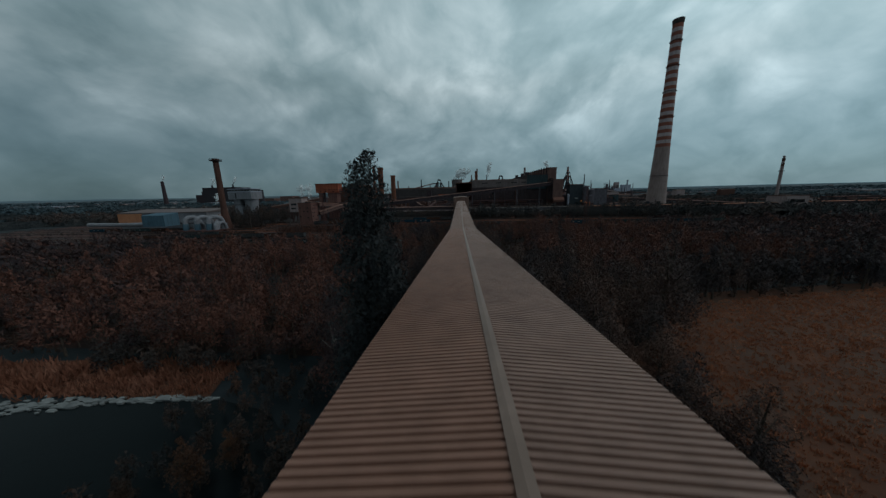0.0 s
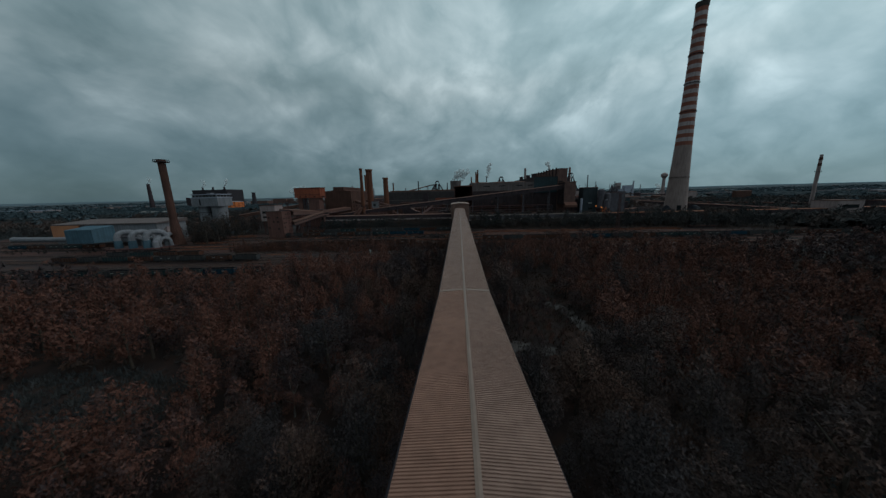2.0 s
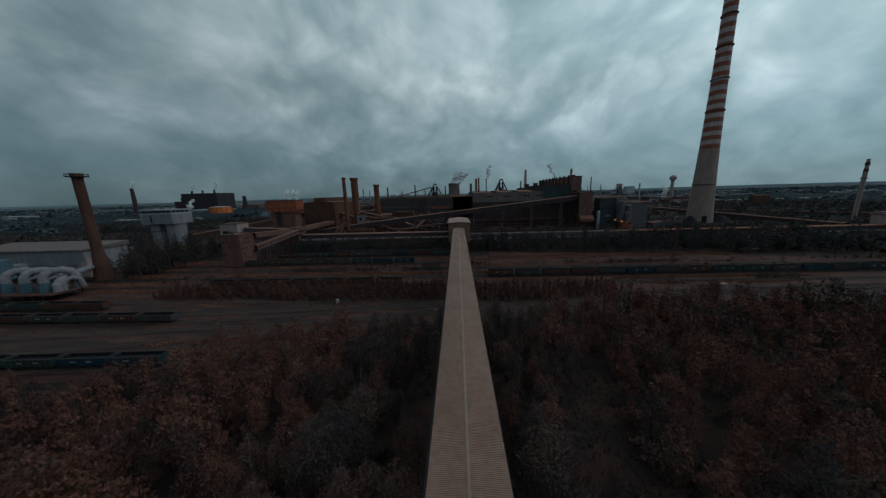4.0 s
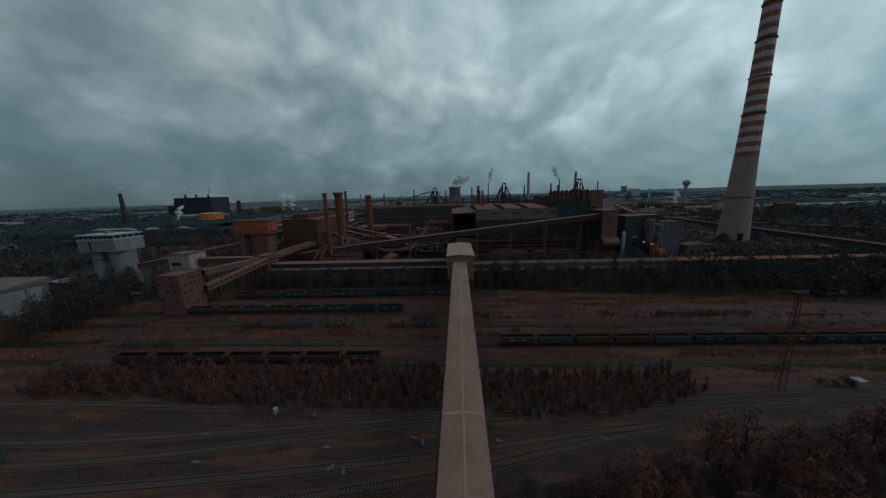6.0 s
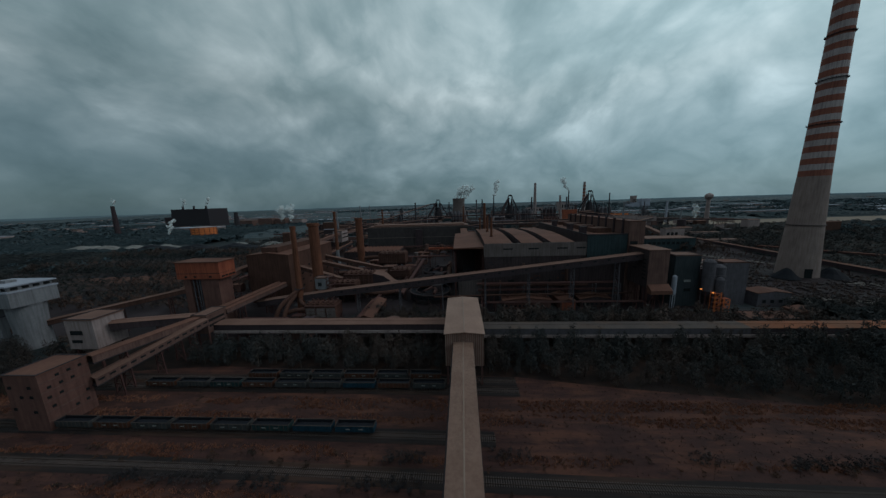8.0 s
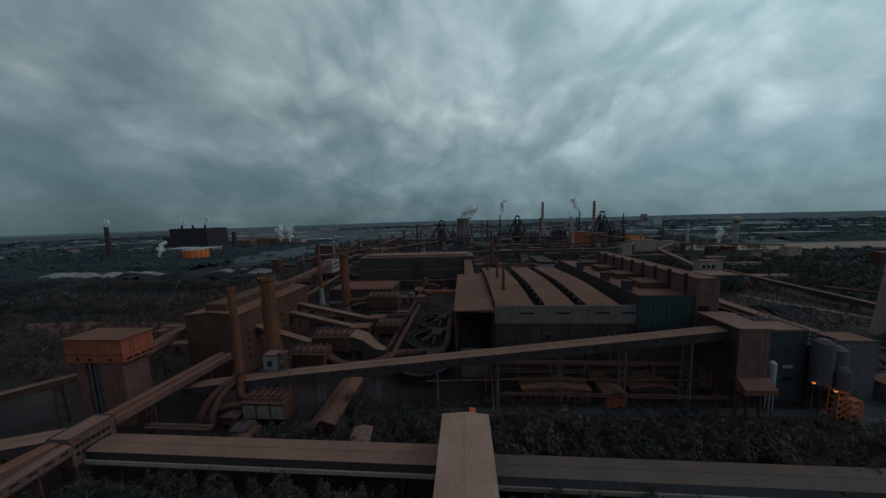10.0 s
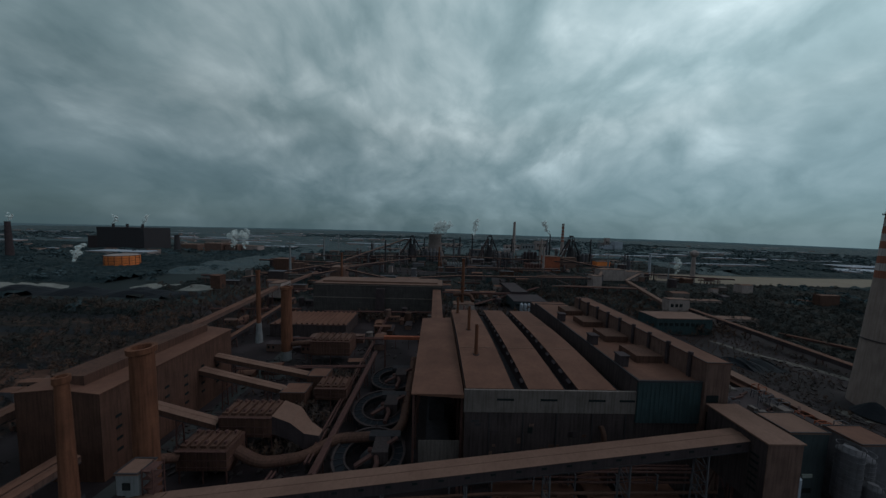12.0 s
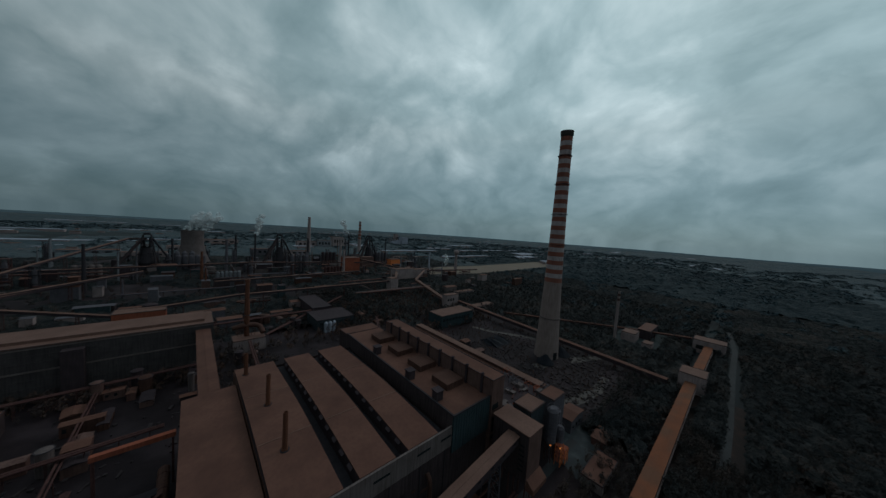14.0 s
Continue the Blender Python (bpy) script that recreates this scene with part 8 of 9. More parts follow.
def canopy(name, x0, x1, y0, y1, step, low, high, mat, label, keep_out=(), only=None, patch=None, seed=0):
    """The lumpy leaf roof of a wood, as one sheet with gaps."""
    rg_ = np.random.default_rng(seed)
    nx, ny = int((x1 - x0) / step), int((y1 - y0) / step)
    gx, gy = np.meshgrid(np.linspace(x0, x1, nx), np.linspace(y0, y1, ny))
    x_, y_ = (gx + rg_.uniform(-0.4, 0.4, gx.shape) * step).ravel(), (gy + rg_.uniform(-0.4, 0.4, gx.shape) * step).ravel()
    lump = np.array([noise.noise(Vector((a_ / (step * 1.7), b_ / (step * 1.7), 0.3))) for a_, b_ in zip(x_, y_)])
    z_ = low + (high - low) * np.clip(0.5 + lump * 0.9 + rg_.uniform(-0.5, 0.5, len(x_)), 0, 1)
    ok_ = np.ones(len(x_), bool)
    for poly in keep_out:
        ok_ &= ~inside(poly, x_, y_)
    if only:
        ok_ &= inside(only, x_, y_)
    if patch:
        ok_ &= np.array([noise.noise(Vector((a_ * patch[0], b_ * patch[0], 7.7))) + 0.35 * noise.noise(Vector((a_ * patch[0] * 5, b_ * patch[0] * 5, 1.7))) for a_, b_ in zip(x_, y_)]) > patch[1] - (0.3 if x1 < 1500 else 0.6) * (x_ > 300)
    if x1 - x0 > 1500:
        z_ += np.array([max(0.0, hill(a_, b_)) for a_, b_ in zip(x_, y_)])
        ok_ &= np.hypot(x_, y_ - 200) < 4600
    k = (np.arange(ny - 1)[:, None] * nx + np.arange(nx - 1)[None, :]).ravel()
    quads = np.stack([k, k + 1, k + nx + 1, k + nx], 1)
    quads = quads[ok_[quads].any(1)]
    z_ = np.where(ok_, z_, -0.6)
    used, back = np.unique(quads, return_inverse=True)
    quads = back.reshape(-1, 4)
    tris = np.concatenate([quads[:, [0, 1, 2]], quads[:, [0, 2, 3]]])
    me = arrays(name, np.stack([x_, y_, z_], 1)[used], tris, [mat])
    me.polygons.foreach_set("use_smooth", [True] * len(tris))
    return tagged(new(name, me), label, "woodland", "", "stuff")


CHIMNEY_YARD = [(205, 374), (352, 345), (366, 655), (240, 600), (205, 560)]
SILO_PAD = [(150, 338), (192, 338), (214, 352), (216, 376), (150, 378)]
canopy("east_canopy", 262, 900, 40, 326, 3.0, 2.5, 7.5, "canopy_far", "closed leaf roof of the eastern wood", [YARD, ROAD, XGAL, MEADOW, SILO_PAD, [(330, 316), (370, 316), (370, 343), (330, 343)], [(470, 308), (508, 308), (508, 346), (470, 346)]], seed=1)
canopy("east_canopy", 205, 900, 338, 860, 3.4, 2.0, 7.5, "canopy_far", "closed leaf roof of the eastern wood", [CHIMNEY_YARD, [(420, 370), (525, 370), (525, 425), (420, 425)], [(470, 308), (508, 308), (508, 346), (470, 346)], [(318, 560), (410, 560), (410, 660), (318, 660)], [(240, 560), (320, 560), (320, 660), (240, 660)]], seed=2)
WORKS = [(-340, 330), (345, 335), (420, 640), (560, 700), (780, 880), (780, 1420), (-430, 1420), (-430, 640)]
SANDS = [(505, 865), (1420, 865), (1420, 1050), (505, 1050)]
canopy("distant_canopy", -4650, 4650, -400, 4850, 24, 2.0, 11.0, "canopy_hazy", "closed leaf roof of the distant woods, haze put in its colour", [WORKS, SANDS, [(-700, -500), (1000, -500), (1000, 110), (-700, 110)], [(-1700, 60), (-560, 60), (-560, 1500), (-1700, 1500)], [(900, 60), (2000, 60), (2000, 1700), (900, 1700)], [(-560, 100), (900, 100), (900, 870), (-560, 870)], [(-860, 860), (-600, 860), (-600, 1080), (-860, 1080)], [(-840, 640), (-330, 640), (-330, 780), (-840, 780)], [(-1400, 1260), (-640, 1260), (-640, 1440), (-1400, 1440)]], patch=(0.0016, -0.46), seed=3)
canopy("plain_canopy", -1712, -548, 48, 1512, 7.0, 1.5, 9.0, "canopy_plain_hazy", "closed leaf roof of the woods on the western plain", [WORKS, FIELD_A, FIELD_B, [(-900, 60), (-330, 60), (-330, 640), (-900, 640)], [(-790, 900), (-680, 900), (-680, 1010), (-790, 1010)], [(-840, 670), (-330, 670), (-330, 760), (-840, 760)], [(-1290, 1280), (-1030, 1280), (-1030, 1410), (-1290, 1410)]], patch=(0.0022, -0.45), seed=8)
canopy("plain_canopy", 888, 2012, 48, 1712, 11.0, 1.5, 10.0, "canopy_plain_hazy", "closed leaf roof of the woods on the eastern plain", [SANDS], patch=(0.0022, -0.05), seed=9)
canopy("west_canopy", -900, -330, 60, 640, 5.0, 2.0, 7.0, "canopy_far", "closed leaf roof of the western wood", [YARD, POND, FIELD_A, FIELD_B, PLANT, WESTHALL, [(-420, 160), (-200, 160), (-200, 330), (-420, 330)]], seed=4)
canopy("works_canopy", -420, 760, 665, 1420, 7.0, 0.5, 6.5, "canopy_far", "self-sown woods between the far works", [[(-145, 600), (20, 600), (20, 665), (-145, 665)], SANDS], only=WORKS, patch=(0.011, -0.18), seed=5)
scatter("works_trees", lows, sow(71, -420, 760, 665, 1330, 27, 6.0, 11.0, [SANDS]), "leaf_far", "trees between the far works", "trees", wood=False)

# ---- far works: furnaces, cooling tower, gas holder, coke plant ----
def furnace(x, y, h):
    """A blast furnace: stack, top frame, downcomers, stoves and an inclined skip bridge."""
    ob = thing("blast_furnace", "dark blast furnace with top frame and skip bridge", "blast furnace", "blast furnaces", at=(x, y, 0))
    s = Shape()
    s.lathe(x, y, [(0, 13), (12, 13), (20, 15), (40, 11), (h * 0.62, 8), (h * 0.66, 5)], 20)
    part("shaft", s, "steel_dark", ob)
    for sx_, sy_ in ((-1, -1), (1, -1), (1, 1), (-1, 1)):
        s = Shape()
        s.beam((x + 15 * sx_, y + 15 * sy_, 0), (x + 6 * sx_, y + 6 * sy_, h), 1.4)
        part("frame_leg", s, "steel_dark", ob)
    for f in (0.3, 0.5, 0.7, 0.85, 1.0):
        w = 15 - 9 * f
        s = Shape()
        s.box(x - w - 1, x + w + 1, y - w - 1, y + w + 1, h * f - 0.8, h * f)
        part("platform", s, "steel_dark", ob)
    s = Shape()
    s.box(x - 5, x + 5, y - 5, y + 5, h, h + 4)
    part("winch_house", s, "steel_dark", ob)
    for sg in (-1, 1):
        s = Shape()
        s.tube([(x + 4 * sg, y, h * 0.64), (x + 5 * sg, y, h * 0.9), (x + 9 * sg, y, h * 0.88), (x + 32 * sg, y + 6, h * 0.35)], 2.0, 10)
        part("downcomer", s, "steel_dark", ob)
    s = Shape()
    s.lathe(x + 32, y + 6, [(0, 2), (10, 6), (h * 0.35, 6), (h * 0.42, 2)], 16)
    part("dust_catcher", s, "steel_dark", ob)
    s = Shape()
    s.beam((x - 50, y - 30, 2), (x - 5, y - 3, h * 0.92), 5, 4)
    part("skip_bridge", s, "wall_dark_brown", ob)
    for k in range(3):
        s = Shape()
        s.lathe(x + 46 + k * 13, y + 10, [(0, 5), (38, 5), (43, 2)], 16)
        part("stove", s, "steel_grey", ob)


furnace(176, 1150, 88)
furnace(436, 1150, 94)
furnace(-70, 1180, 80)
ct = thing("cooling_tower", "grey hyperboloid cooling tower", "cooling tower", at=(3, 1300, 0))
s = Shape()
s.lathe(3, 1300, [(4, 36), (15, 32), (30, 27.5), (50, 23.5), (68, 22.5), (87, 24), (87, 23), (68, 21.5)], 40, cap=False)
part("shell", s, "band_grey", ct)
for k in range(24):
    t = 2 * math.pi * k / 24
    s = Shape()
    s.beam((3 + 37.5 * math.cos(t), 1300 + 37.5 * math.sin(t), 0), (3 + 36 * math.cos(t + 0.1), 1300 + 36 * math.sin(t + 0.1), 4.2), 1.0)
    part("column", s, "concrete", ct)
for x, y, h, r, lab, mt in ((352, 1500, 148, 7, "tall pale concrete stack in the far works", "concrete"), (570, 1500, 146, 7, "tall banded stack in the far works", "concrete"), (-1095, 1022, 94, 6.5, "dark rusty stack by the coke plant", "siding_dark"),
                            (577, 1000, 58, 3, "slim white stack near the water tower", "white_sheet"), (-880, 1250, 60, 9, "short stout dark stack on the plain", "steel_dark"), (-330, 1120, 70, 2.6, "slim pale stack in the far works", "concrete_white"),
                            (-300, 870, 62, 2.2, "slim white stack in the far works", "concrete_white"), (-420, 1500, 70, 3, "slim pale stack in the far works", "concrete_white"), (-155, 760, 62, 2.2, "rusty slim stack behind the grey hall", "stack_rust"), (-120, 980, 75, 2.4, "slim dark stack in the far works", "steel_dark"),
                            (90, 1240, 80, 3, "slim dark stack by the furnaces", "steel_dark"), (120, 1140, 92, 2.2, "slim smoking stack by the furnaces", "steel_dark"), (250, 1160, 82, 3, "slim dark stack in the far works", "steel_dark"), (330, 1120, 84, 4.0, "stout brownish stack in the far works", "concrete"),
                            (372, 1160, 100, 2.4, "slim smoking stack by the furnaces", "steel_dark"), (400, 1250, 80, 3.5, "stout grey stack by the furnaces", "steel_grey"), (500, 1150, 88, 2.2, "slim dark stack in the far works", "steel_dark"), (-30, 1150, 74, 2.5, "slim dark stack in the far works", "steel_dark"),
                            (60, 1100, 78, 3, "stout grey stack by the furnaces", "steel_grey"), (-210, 1250, 62, 2.4, "slim pale stack in the far works", "concrete_white"), (285, 985, 66, 3.2, "stout brown stack in the ore yard", "concrete"), (16, 1010, 60, 2.5, "slim rusty stack in the far works", "stack_rust")):
    st = steel_stack(lab, x, y, h, r, r * 0.72, mt, cap=h < 90, flare=r * 0.15)
    if x == 570:
        for k in range(5):
            z = h * (0.45 + 0.1 * k)
            rr = r * (1 - 0.28 * (z / h - 0.3) / 0.7) + 0.05
            s = Shape()
            s.lathe(x, y, [(z, rr), (z + h * 0.05, rr * 0.985)], 24, cap=False)
            part("paint_band", s, "chimney_red", st)
wt2 = thing("water_tower", "slender concrete water tower with flared head", "water tower", at=(600, 900, 0))
s = Shape()
s.lathe(600, 900, [(0, 5.5), (30, 4.2), (62, 3.6)], 20)
part("shaft", s, "concrete", wt2)
s = Shape()
s.lathe(600, 900, [(60, 3.6), (66, 8.2), (71, 8.2), (74, 5), (76, 1)], 24)
part("tank_head", s, "concrete", wt2)
gas = thing("gas_holder", "bright orange round gas holder with ladder rings", "gas holder", at=(-732, 950, 0))
s = Shape()
s.lathe(-732, 950, [(0, 29), (24, 29)], 48)
part("drum", s, "orange_paint", gas)
s = Shape()
s.lathe(-732, 950, [(24, 29.3), (25.5, 25), (27, 12), (27.4, 0.5)], 48)
part("dome", s, "concrete", gas)
for z in (6, 12, 18, 23.6):
    s = Shape()
    s.lathe(-732, 950, [(z, 29), (z, 30), (z + 0.6, 30), (z + 0.6, 29)], 48, cap=False)
    part("walk_ring", s, "wall_red_brown", gas)
for k in range(16):
    t = 2 * math.pi * k / 16
    s = Shape()
    s.beam((-732 + 29.3 * math.cos(t), 950 + 29.3 * math.sin(t), 0), (-732 + 29.3 * math.cos(t), 950 + 29.3 * math.sin(t), 24.4), 0.7)
    part("stanchion", s, "wall_red_brown", gas)
coke = block("coke_plant", "huge dark coke plant building on the horizon", "coke plant", -1205, -1042, 1300, 1400, 0, 78, "steel_dark", "steel_dark")
for x in (-1180, -1130, -1075):
    s = Shape()
    s.lathe(x, 1330, [(78, 4), (92, 3.4)], 16)
    part("roof_stack", s, "steel_dark", coke)
s = Shape()
s.box(-1262, -1205, 1320, 1390, 0, 46)
s.box(-1240, -1205, 1330, 1380, 46, 62)
part("side_wing", s, "siding_dark", coke)
for x0, x1, y0, y1, h, mt in ((-830, -770, 1300, 1360, 30, "siding_brown"), (-765, -720, 1310, 1360, 26, "siding_brown"), (-715, -660, 1330, 1370, 22, "concrete"), (-960, -880, 1330, 1380, 22, "siding_brown")):
    block("far_hall", "far brown works hall with flat roof", "industrial hall", x0, x1, y0, y1, 0, h, mt, "dust_roof_light", group="far halls")
block("orange_store", "bright orange store house in the far works", "store house", 495, 535, 1100, 1130, 0, 22, "orange_paint", "dust_roof")
for x, y, w, d, h in ((1140, 2000, 50, 40, 58), (1095, 2010, 40, 30, 36), (1060, 2000, 30, 30, 28)):
    block("white_silos", "white silo block on the far plain", "silo block", x, x + w, y, y + d, 0, h, "white_sheet", "white_sheet", group="far silo blocks")

# transfer houses and belts in the ore yard
for x0, x1, y0, y1, z0, z1, mt in ((365, 420, 868, 890, 6, 30, "concrete"), (420, 465, 872, 892, 6, 26, "concrete"), (290, 306, 766, 784, 8, 31, "concrete"), (-356, -322, 905, 930, 0, 30, "wall_red_brown"), (-320, -290, 915, 935, 0, 20, "siding_brown"),
                                   (-190, -165, 800, 830, 0, 30, "siding_brown"), (-60, -20, 740, 760, 0, 22, "ochre_paint"), (300, 340, 1010, 1040, 0, 42, "ochre_paint"), (380, 420, 1080, 1100, 0, 34, "siding_brown")):
    block("ore_house", "dusty transfer house in the ore yard", "transfer house", x0, x1, y0, y1, z0, z1, mt, "dust_roof_light", group="ore yard houses")
for p, q, w in (((48, 768, 27), (290, 775, 27), 6), ((306, 775, 27), (372, 876, 26), 6), ((463, 880, 24), (356, 775, 24), 6.5), ((420, 892, 26), (330, 1080, 40), 6), ((-203, 900, 31), (-100, 1205, 70), 6), ((-100, 1205, 70), (-72, 1178, 72), 5),
                ((-205, 760, 24), (-178, 800, 26), 5), ((-178, 830, 28), (-60, 990, 30), 6), ((-180, 820, 26), (-90, 960, 28), 6), ((-290, 922, 18), (-180, 815, 26), 5), ((-60, 750, 22), (48, 768, 27), 5), ((-165, 815, 26), (-60, 750, 20), 5),
                ((-330, 770, 14), (-200, 900, 28), 5), ((-300, 1010, 30), (100, 1040, 34), 5), ((100, 1040, 34), (420, 1000, 30), 5), ((465, 885, 22), (700, 900, 12), 5), ((-420, 960, 22), (-200, 905, 26), 5), ((30, 900, 22), (300, 930, 22), 4)):
    gallery("far dusty conveyor bridge in the ore yard", p, q, w * 0.75, 3.0, roof="dust_roof_light", wall="siding_dark", spacing=60, group="far conveyor bridges")
# many smaller halls, tanks and sheds between the furnaces
rnd = random.Random(77)
made = 0
while made < 215:
    x, y = rnd.uniform(-420, 620), rnd.uniform(690, 1330)
    if -150 < x < 40 and y < 700 or (y < 900 and x > 40 + (y - 690) * 0.5 + 60 and x < 330):
        continue
    w, d, h = rnd.uniform(8, 34), rnd.uniform(6, 18), rnd.choice((5, 7, 9, 12, 15, 22))
    mt = rnd.choice(("siding_dark", "siding_brown", "wall_red_brown", "steel_grey", "band_grey", "wall_dark_brown", "concrete", "teal_cladding"))
    kind_ = rnd.random()
    if kind_ < 0.72:
        ob = thing("far_works_shed", "small far works shed with dusty roof", "shed", "far works sheds", at=(x, y, 0))
        s = Shape()
        s.box(x, x + w, y, y + d, 0, h)
        part("shed_body", s, mt, ob)
        s = Shape()
        xm = x + w / 2
        s.add([(x - 0.5, y - 0.5, h), (x + w + 0.5, y - 0.5, h), (x + w + 0.5, y + d + 0.5, h), (x - 0.5, y + d + 0.5, h), (x - 0.5, y + d / 2, h + d * 0.09), (x + w + 0.5, y + d / 2, h + d * 0.09)],
              [(0, 1, 5, 4), (2, 3, 4, 5), (0, 4, 3), (1, 2, 5), (3, 2, 1, 0)])
        part("roof", s, rnd.choice(("dust_roof", "dust_roof", "siding_dark", "steel_grey")), ob)
    elif kind_ < 0.88:
        ob = thing("far_tank", "round storage tank in the far works", "tank", "far tanks", at=(x, y, 0))
        s = Shape()
        r = rnd.uniform(4, 9)
        s.lathe(x, y, [(0, r), (h, r), (h + 1.5, r * 0.3)], 20)
        part("shell", s, rnd.choice(("steel_grey", "band_grey", "siding_dark")), ob)
    else:
        ob = thing("pipe_rack", "open steel pipe frame in the far works", "pipe frame", "far pipe frames", at=(x, y, 0))
        for k in range(4):
            s = Shape()
            s.beam((x + k * 8, y, 0), (x + k * 8, y, 18), 0.8)
            part("post", s, "steel_rust", ob)
        for z in (12, 17):
            s = Shape()
            s.tube([(x - 6, y, z), (x + 30, y, z)], 1.2, 8)
            part("pipe", s, rnd.choice(("steel_rust", "band_grey")), ob)
    made += 1


def works_tower(x, y, w, h, mat):
    """An open steel tower with floors, as stands over the furnaces."""
    ob = thing("process_tower", "open steel process tower with floors in the far works", "tower", "process towers", at=(x, y, 0))
    for dx in (0, w):
        s = Shape()
        for dy in (0, w):
            s.beam((x + dx, y + dy, 0), (x + dx, y + dy, h), 0.9)
        s.beam((x + dx, y, 0), (x + dx, y + w, h * 0.5), 0.5)
        s.beam((x + dx, y + w, h * 0.5), (x + dx, y, h), 0.5)
        part("side_frame", s, mat, ob)
    for k in range(3):
        s = Shape()
        z = h * (0.4 + 0.3 * k)
        s.box(x - 0.6, x + w + 0.6, y - 0.6, y + w + 0.6, z - 0.5, z)
        part("floor", s, mat, ob)
    s = Shape()
    s.lathe(x + w / 2, y + w / 2, [(h * 0.15, w * 0.2), (h * 0.3, w * 0.36), (h * 0.8, w * 0.34), (h * 0.92, w * 0.12)], 14)
    part("vessel", s, "steel_grey", ob)


def stove_row(x, y, n, r, h, mat, label):
    ob = thing("stove_row", label, "stoves", "stove rows", at=(x, y, 0))
    for k in range(n):
        s = Shape()
        s.lathe(x + k * r * 2.3, y, [(0, r), (h, r), (h + r * 0.6, r * 0.55), (h + r * 0.8, 0.1)], 14)
        part("stove", s, mat, ob)
    s = Shape()
    s.tube([(x - r, y - r - 1.5, h * 0.35), (x + n * r * 2.3, y - r - 1.5, h * 0.35)], 1.1, 8)
    part("hot_blast_main", s, "steel_rust", ob)


rnd = random.Random(303)
for k in range(38):
    x, y = rnd.uniform(-260, 600), rnd.uniform(930, 1320)
    works_tower(x, y, rnd.uniform(6, 12), rnd.uniform(24, 52), rnd.choice(("steel_dark", "steel_grey", "wall_dark_brown", "steel_rust")))
for x, y, n, r, h, mt in ((200, 1118, 4, 5, 36, "steel_grey"), (-20, 1160, 5, 4.5, 34, "steel_grey"), (300, 1180, 4, 5, 38, "siding_dark"), (460, 1190, 5, 4.5, 34, "steel_grey"), (40, 1010, 6, 3, 18, "concrete_white"), (-150, 1090, 4, 4, 26, "band_grey"), (250, 1010, 6, 3.5, 20, "steel_rust"), (520, 1050, 4, 4, 22, "concrete_white")):
    stove_row(x, y, n, r, h, mt, "row of tall domed stoves in the far works")
for k in range(26):
    x, y, h = rnd.uniform(-300, 610), rnd.uniform(860, 1400), rnd.uniform(30, 66)
    steel_stack("slim far stack among the furnaces", x, y, h, rnd.uniform(0.9, 1.7), 0.9, rnd.choice(("steel_dark", "concrete_white", "stack_rust", "steel_grey")), cap=False)
for k in range(16):
    x, y = rnd.uniform(-330, 420), rnd.uniform(700, 1080)
    ln, up_ = rnd.uniform(50, 150), rnd.uniform(8, 20)
    turned = rnd.random() < 0.3
    ob = thing("pipe_bridge", "long rusty pipe bridge on trestles in the far works", "pipe bridge", "far pipe bridges", at=(x, y, 0))
    q = (x, y + ln) if turned else (x + ln, y + rnd.uniform(-8, 8))
    for off, r in ((0, 1.0), (2.6, 0.7)):
        s = Shape()
        s.tube([(x, y + off, up_ + off * 0.2), (q[0], q[1] + off, up_ + off * 0.2)], r, 8)
        part("pipe", s, rnd.choice(("steel_rust", "dust_roof_light", "steel_grey")), ob)
    for i in range(int(ln / 24) + 1):
        f = i * 24 / ln
        s = Shape()
        s.beam((x + (q[0] - x) * f, y + (q[1] - y) * f + 1.2, 0), (x + (q[0] - x) * f, y + (q[1] - y) * f + 1.2, up_), 0.7)
        part("post", s, "steel_rust", ob)


# ---- stock heaps, far roofs and town ----
def ridge_heap(name, mat, label, category, x0, x1, y, deep, h, seed):
    rr = random.Random(seed)
    s, n = Shape(), 26
    for i in range(n + 1):
        x = x0 + (x1 - x0) * i / n
        e = min(1, min(i, n - i) / 3)
        top = h * e * (0.65 + 0.35 * math.sin(i * 0.9 + seed)) * rr.uniform(0.8, 1.15)
        for j in range(5):
            v = (j - 2) / 2
            s.v.append((x + rr.uniform(-1, 1), y + v * deep * (0.3 + 0.7 * e), max(0.02, top * (1 - v * v) * rr.uniform(0.85, 1.1)) if abs(v) < 1 else 0.0))
    s.f += [(i * 5 + j, (i + 1) * 5 + j, (i + 1) * 5 + j + 1, i * 5 + j + 1) for i in range(n) for j in range(4)]
    return tagged(new(name, s.mesh(name, mat)), label, category, "stock heaps")


ridge_heap("limestone_bank", "heap_white", "long pale heap of limestone", "pile", -790, -690, 705, 22, 10, 1)
ridge_heap("limestone_bank", "heap_white", "broad pale heap of limestone", "pile", -690, -560, 712, 20, 8, 2)
ridge_heap("limestone_bank", "heap_white", "low pale heap of limestone", "pile", -480, -350, 735, 18, 6, 3)
ridge_heap("coal_bank", "coal", "long black coal heap", "pile", -640, -330, 690, 20, 10, 4)
ridge_heap("coal_bank", "coal", "low dark slag heap near the chimney", "pile", 262, 300, 505, 14, 4, 5)
ridge_heap("ore_bank", "wall_red_brown", "low red-brown ore heap", "pile", -400, -245, 468, 12, 4, 6)
ridge_heap("ore_bank", "wall_red_brown", "low red-brown ore heap", "pile", -420, -250, 470, 10, 3, 7)
sheet("west_field", flat_sheet([(-570, 396), (-205, 390), (-205, 602), (-570, 610)], 0.04), "cinder", "dark open ground in strips west of the works", "ground")
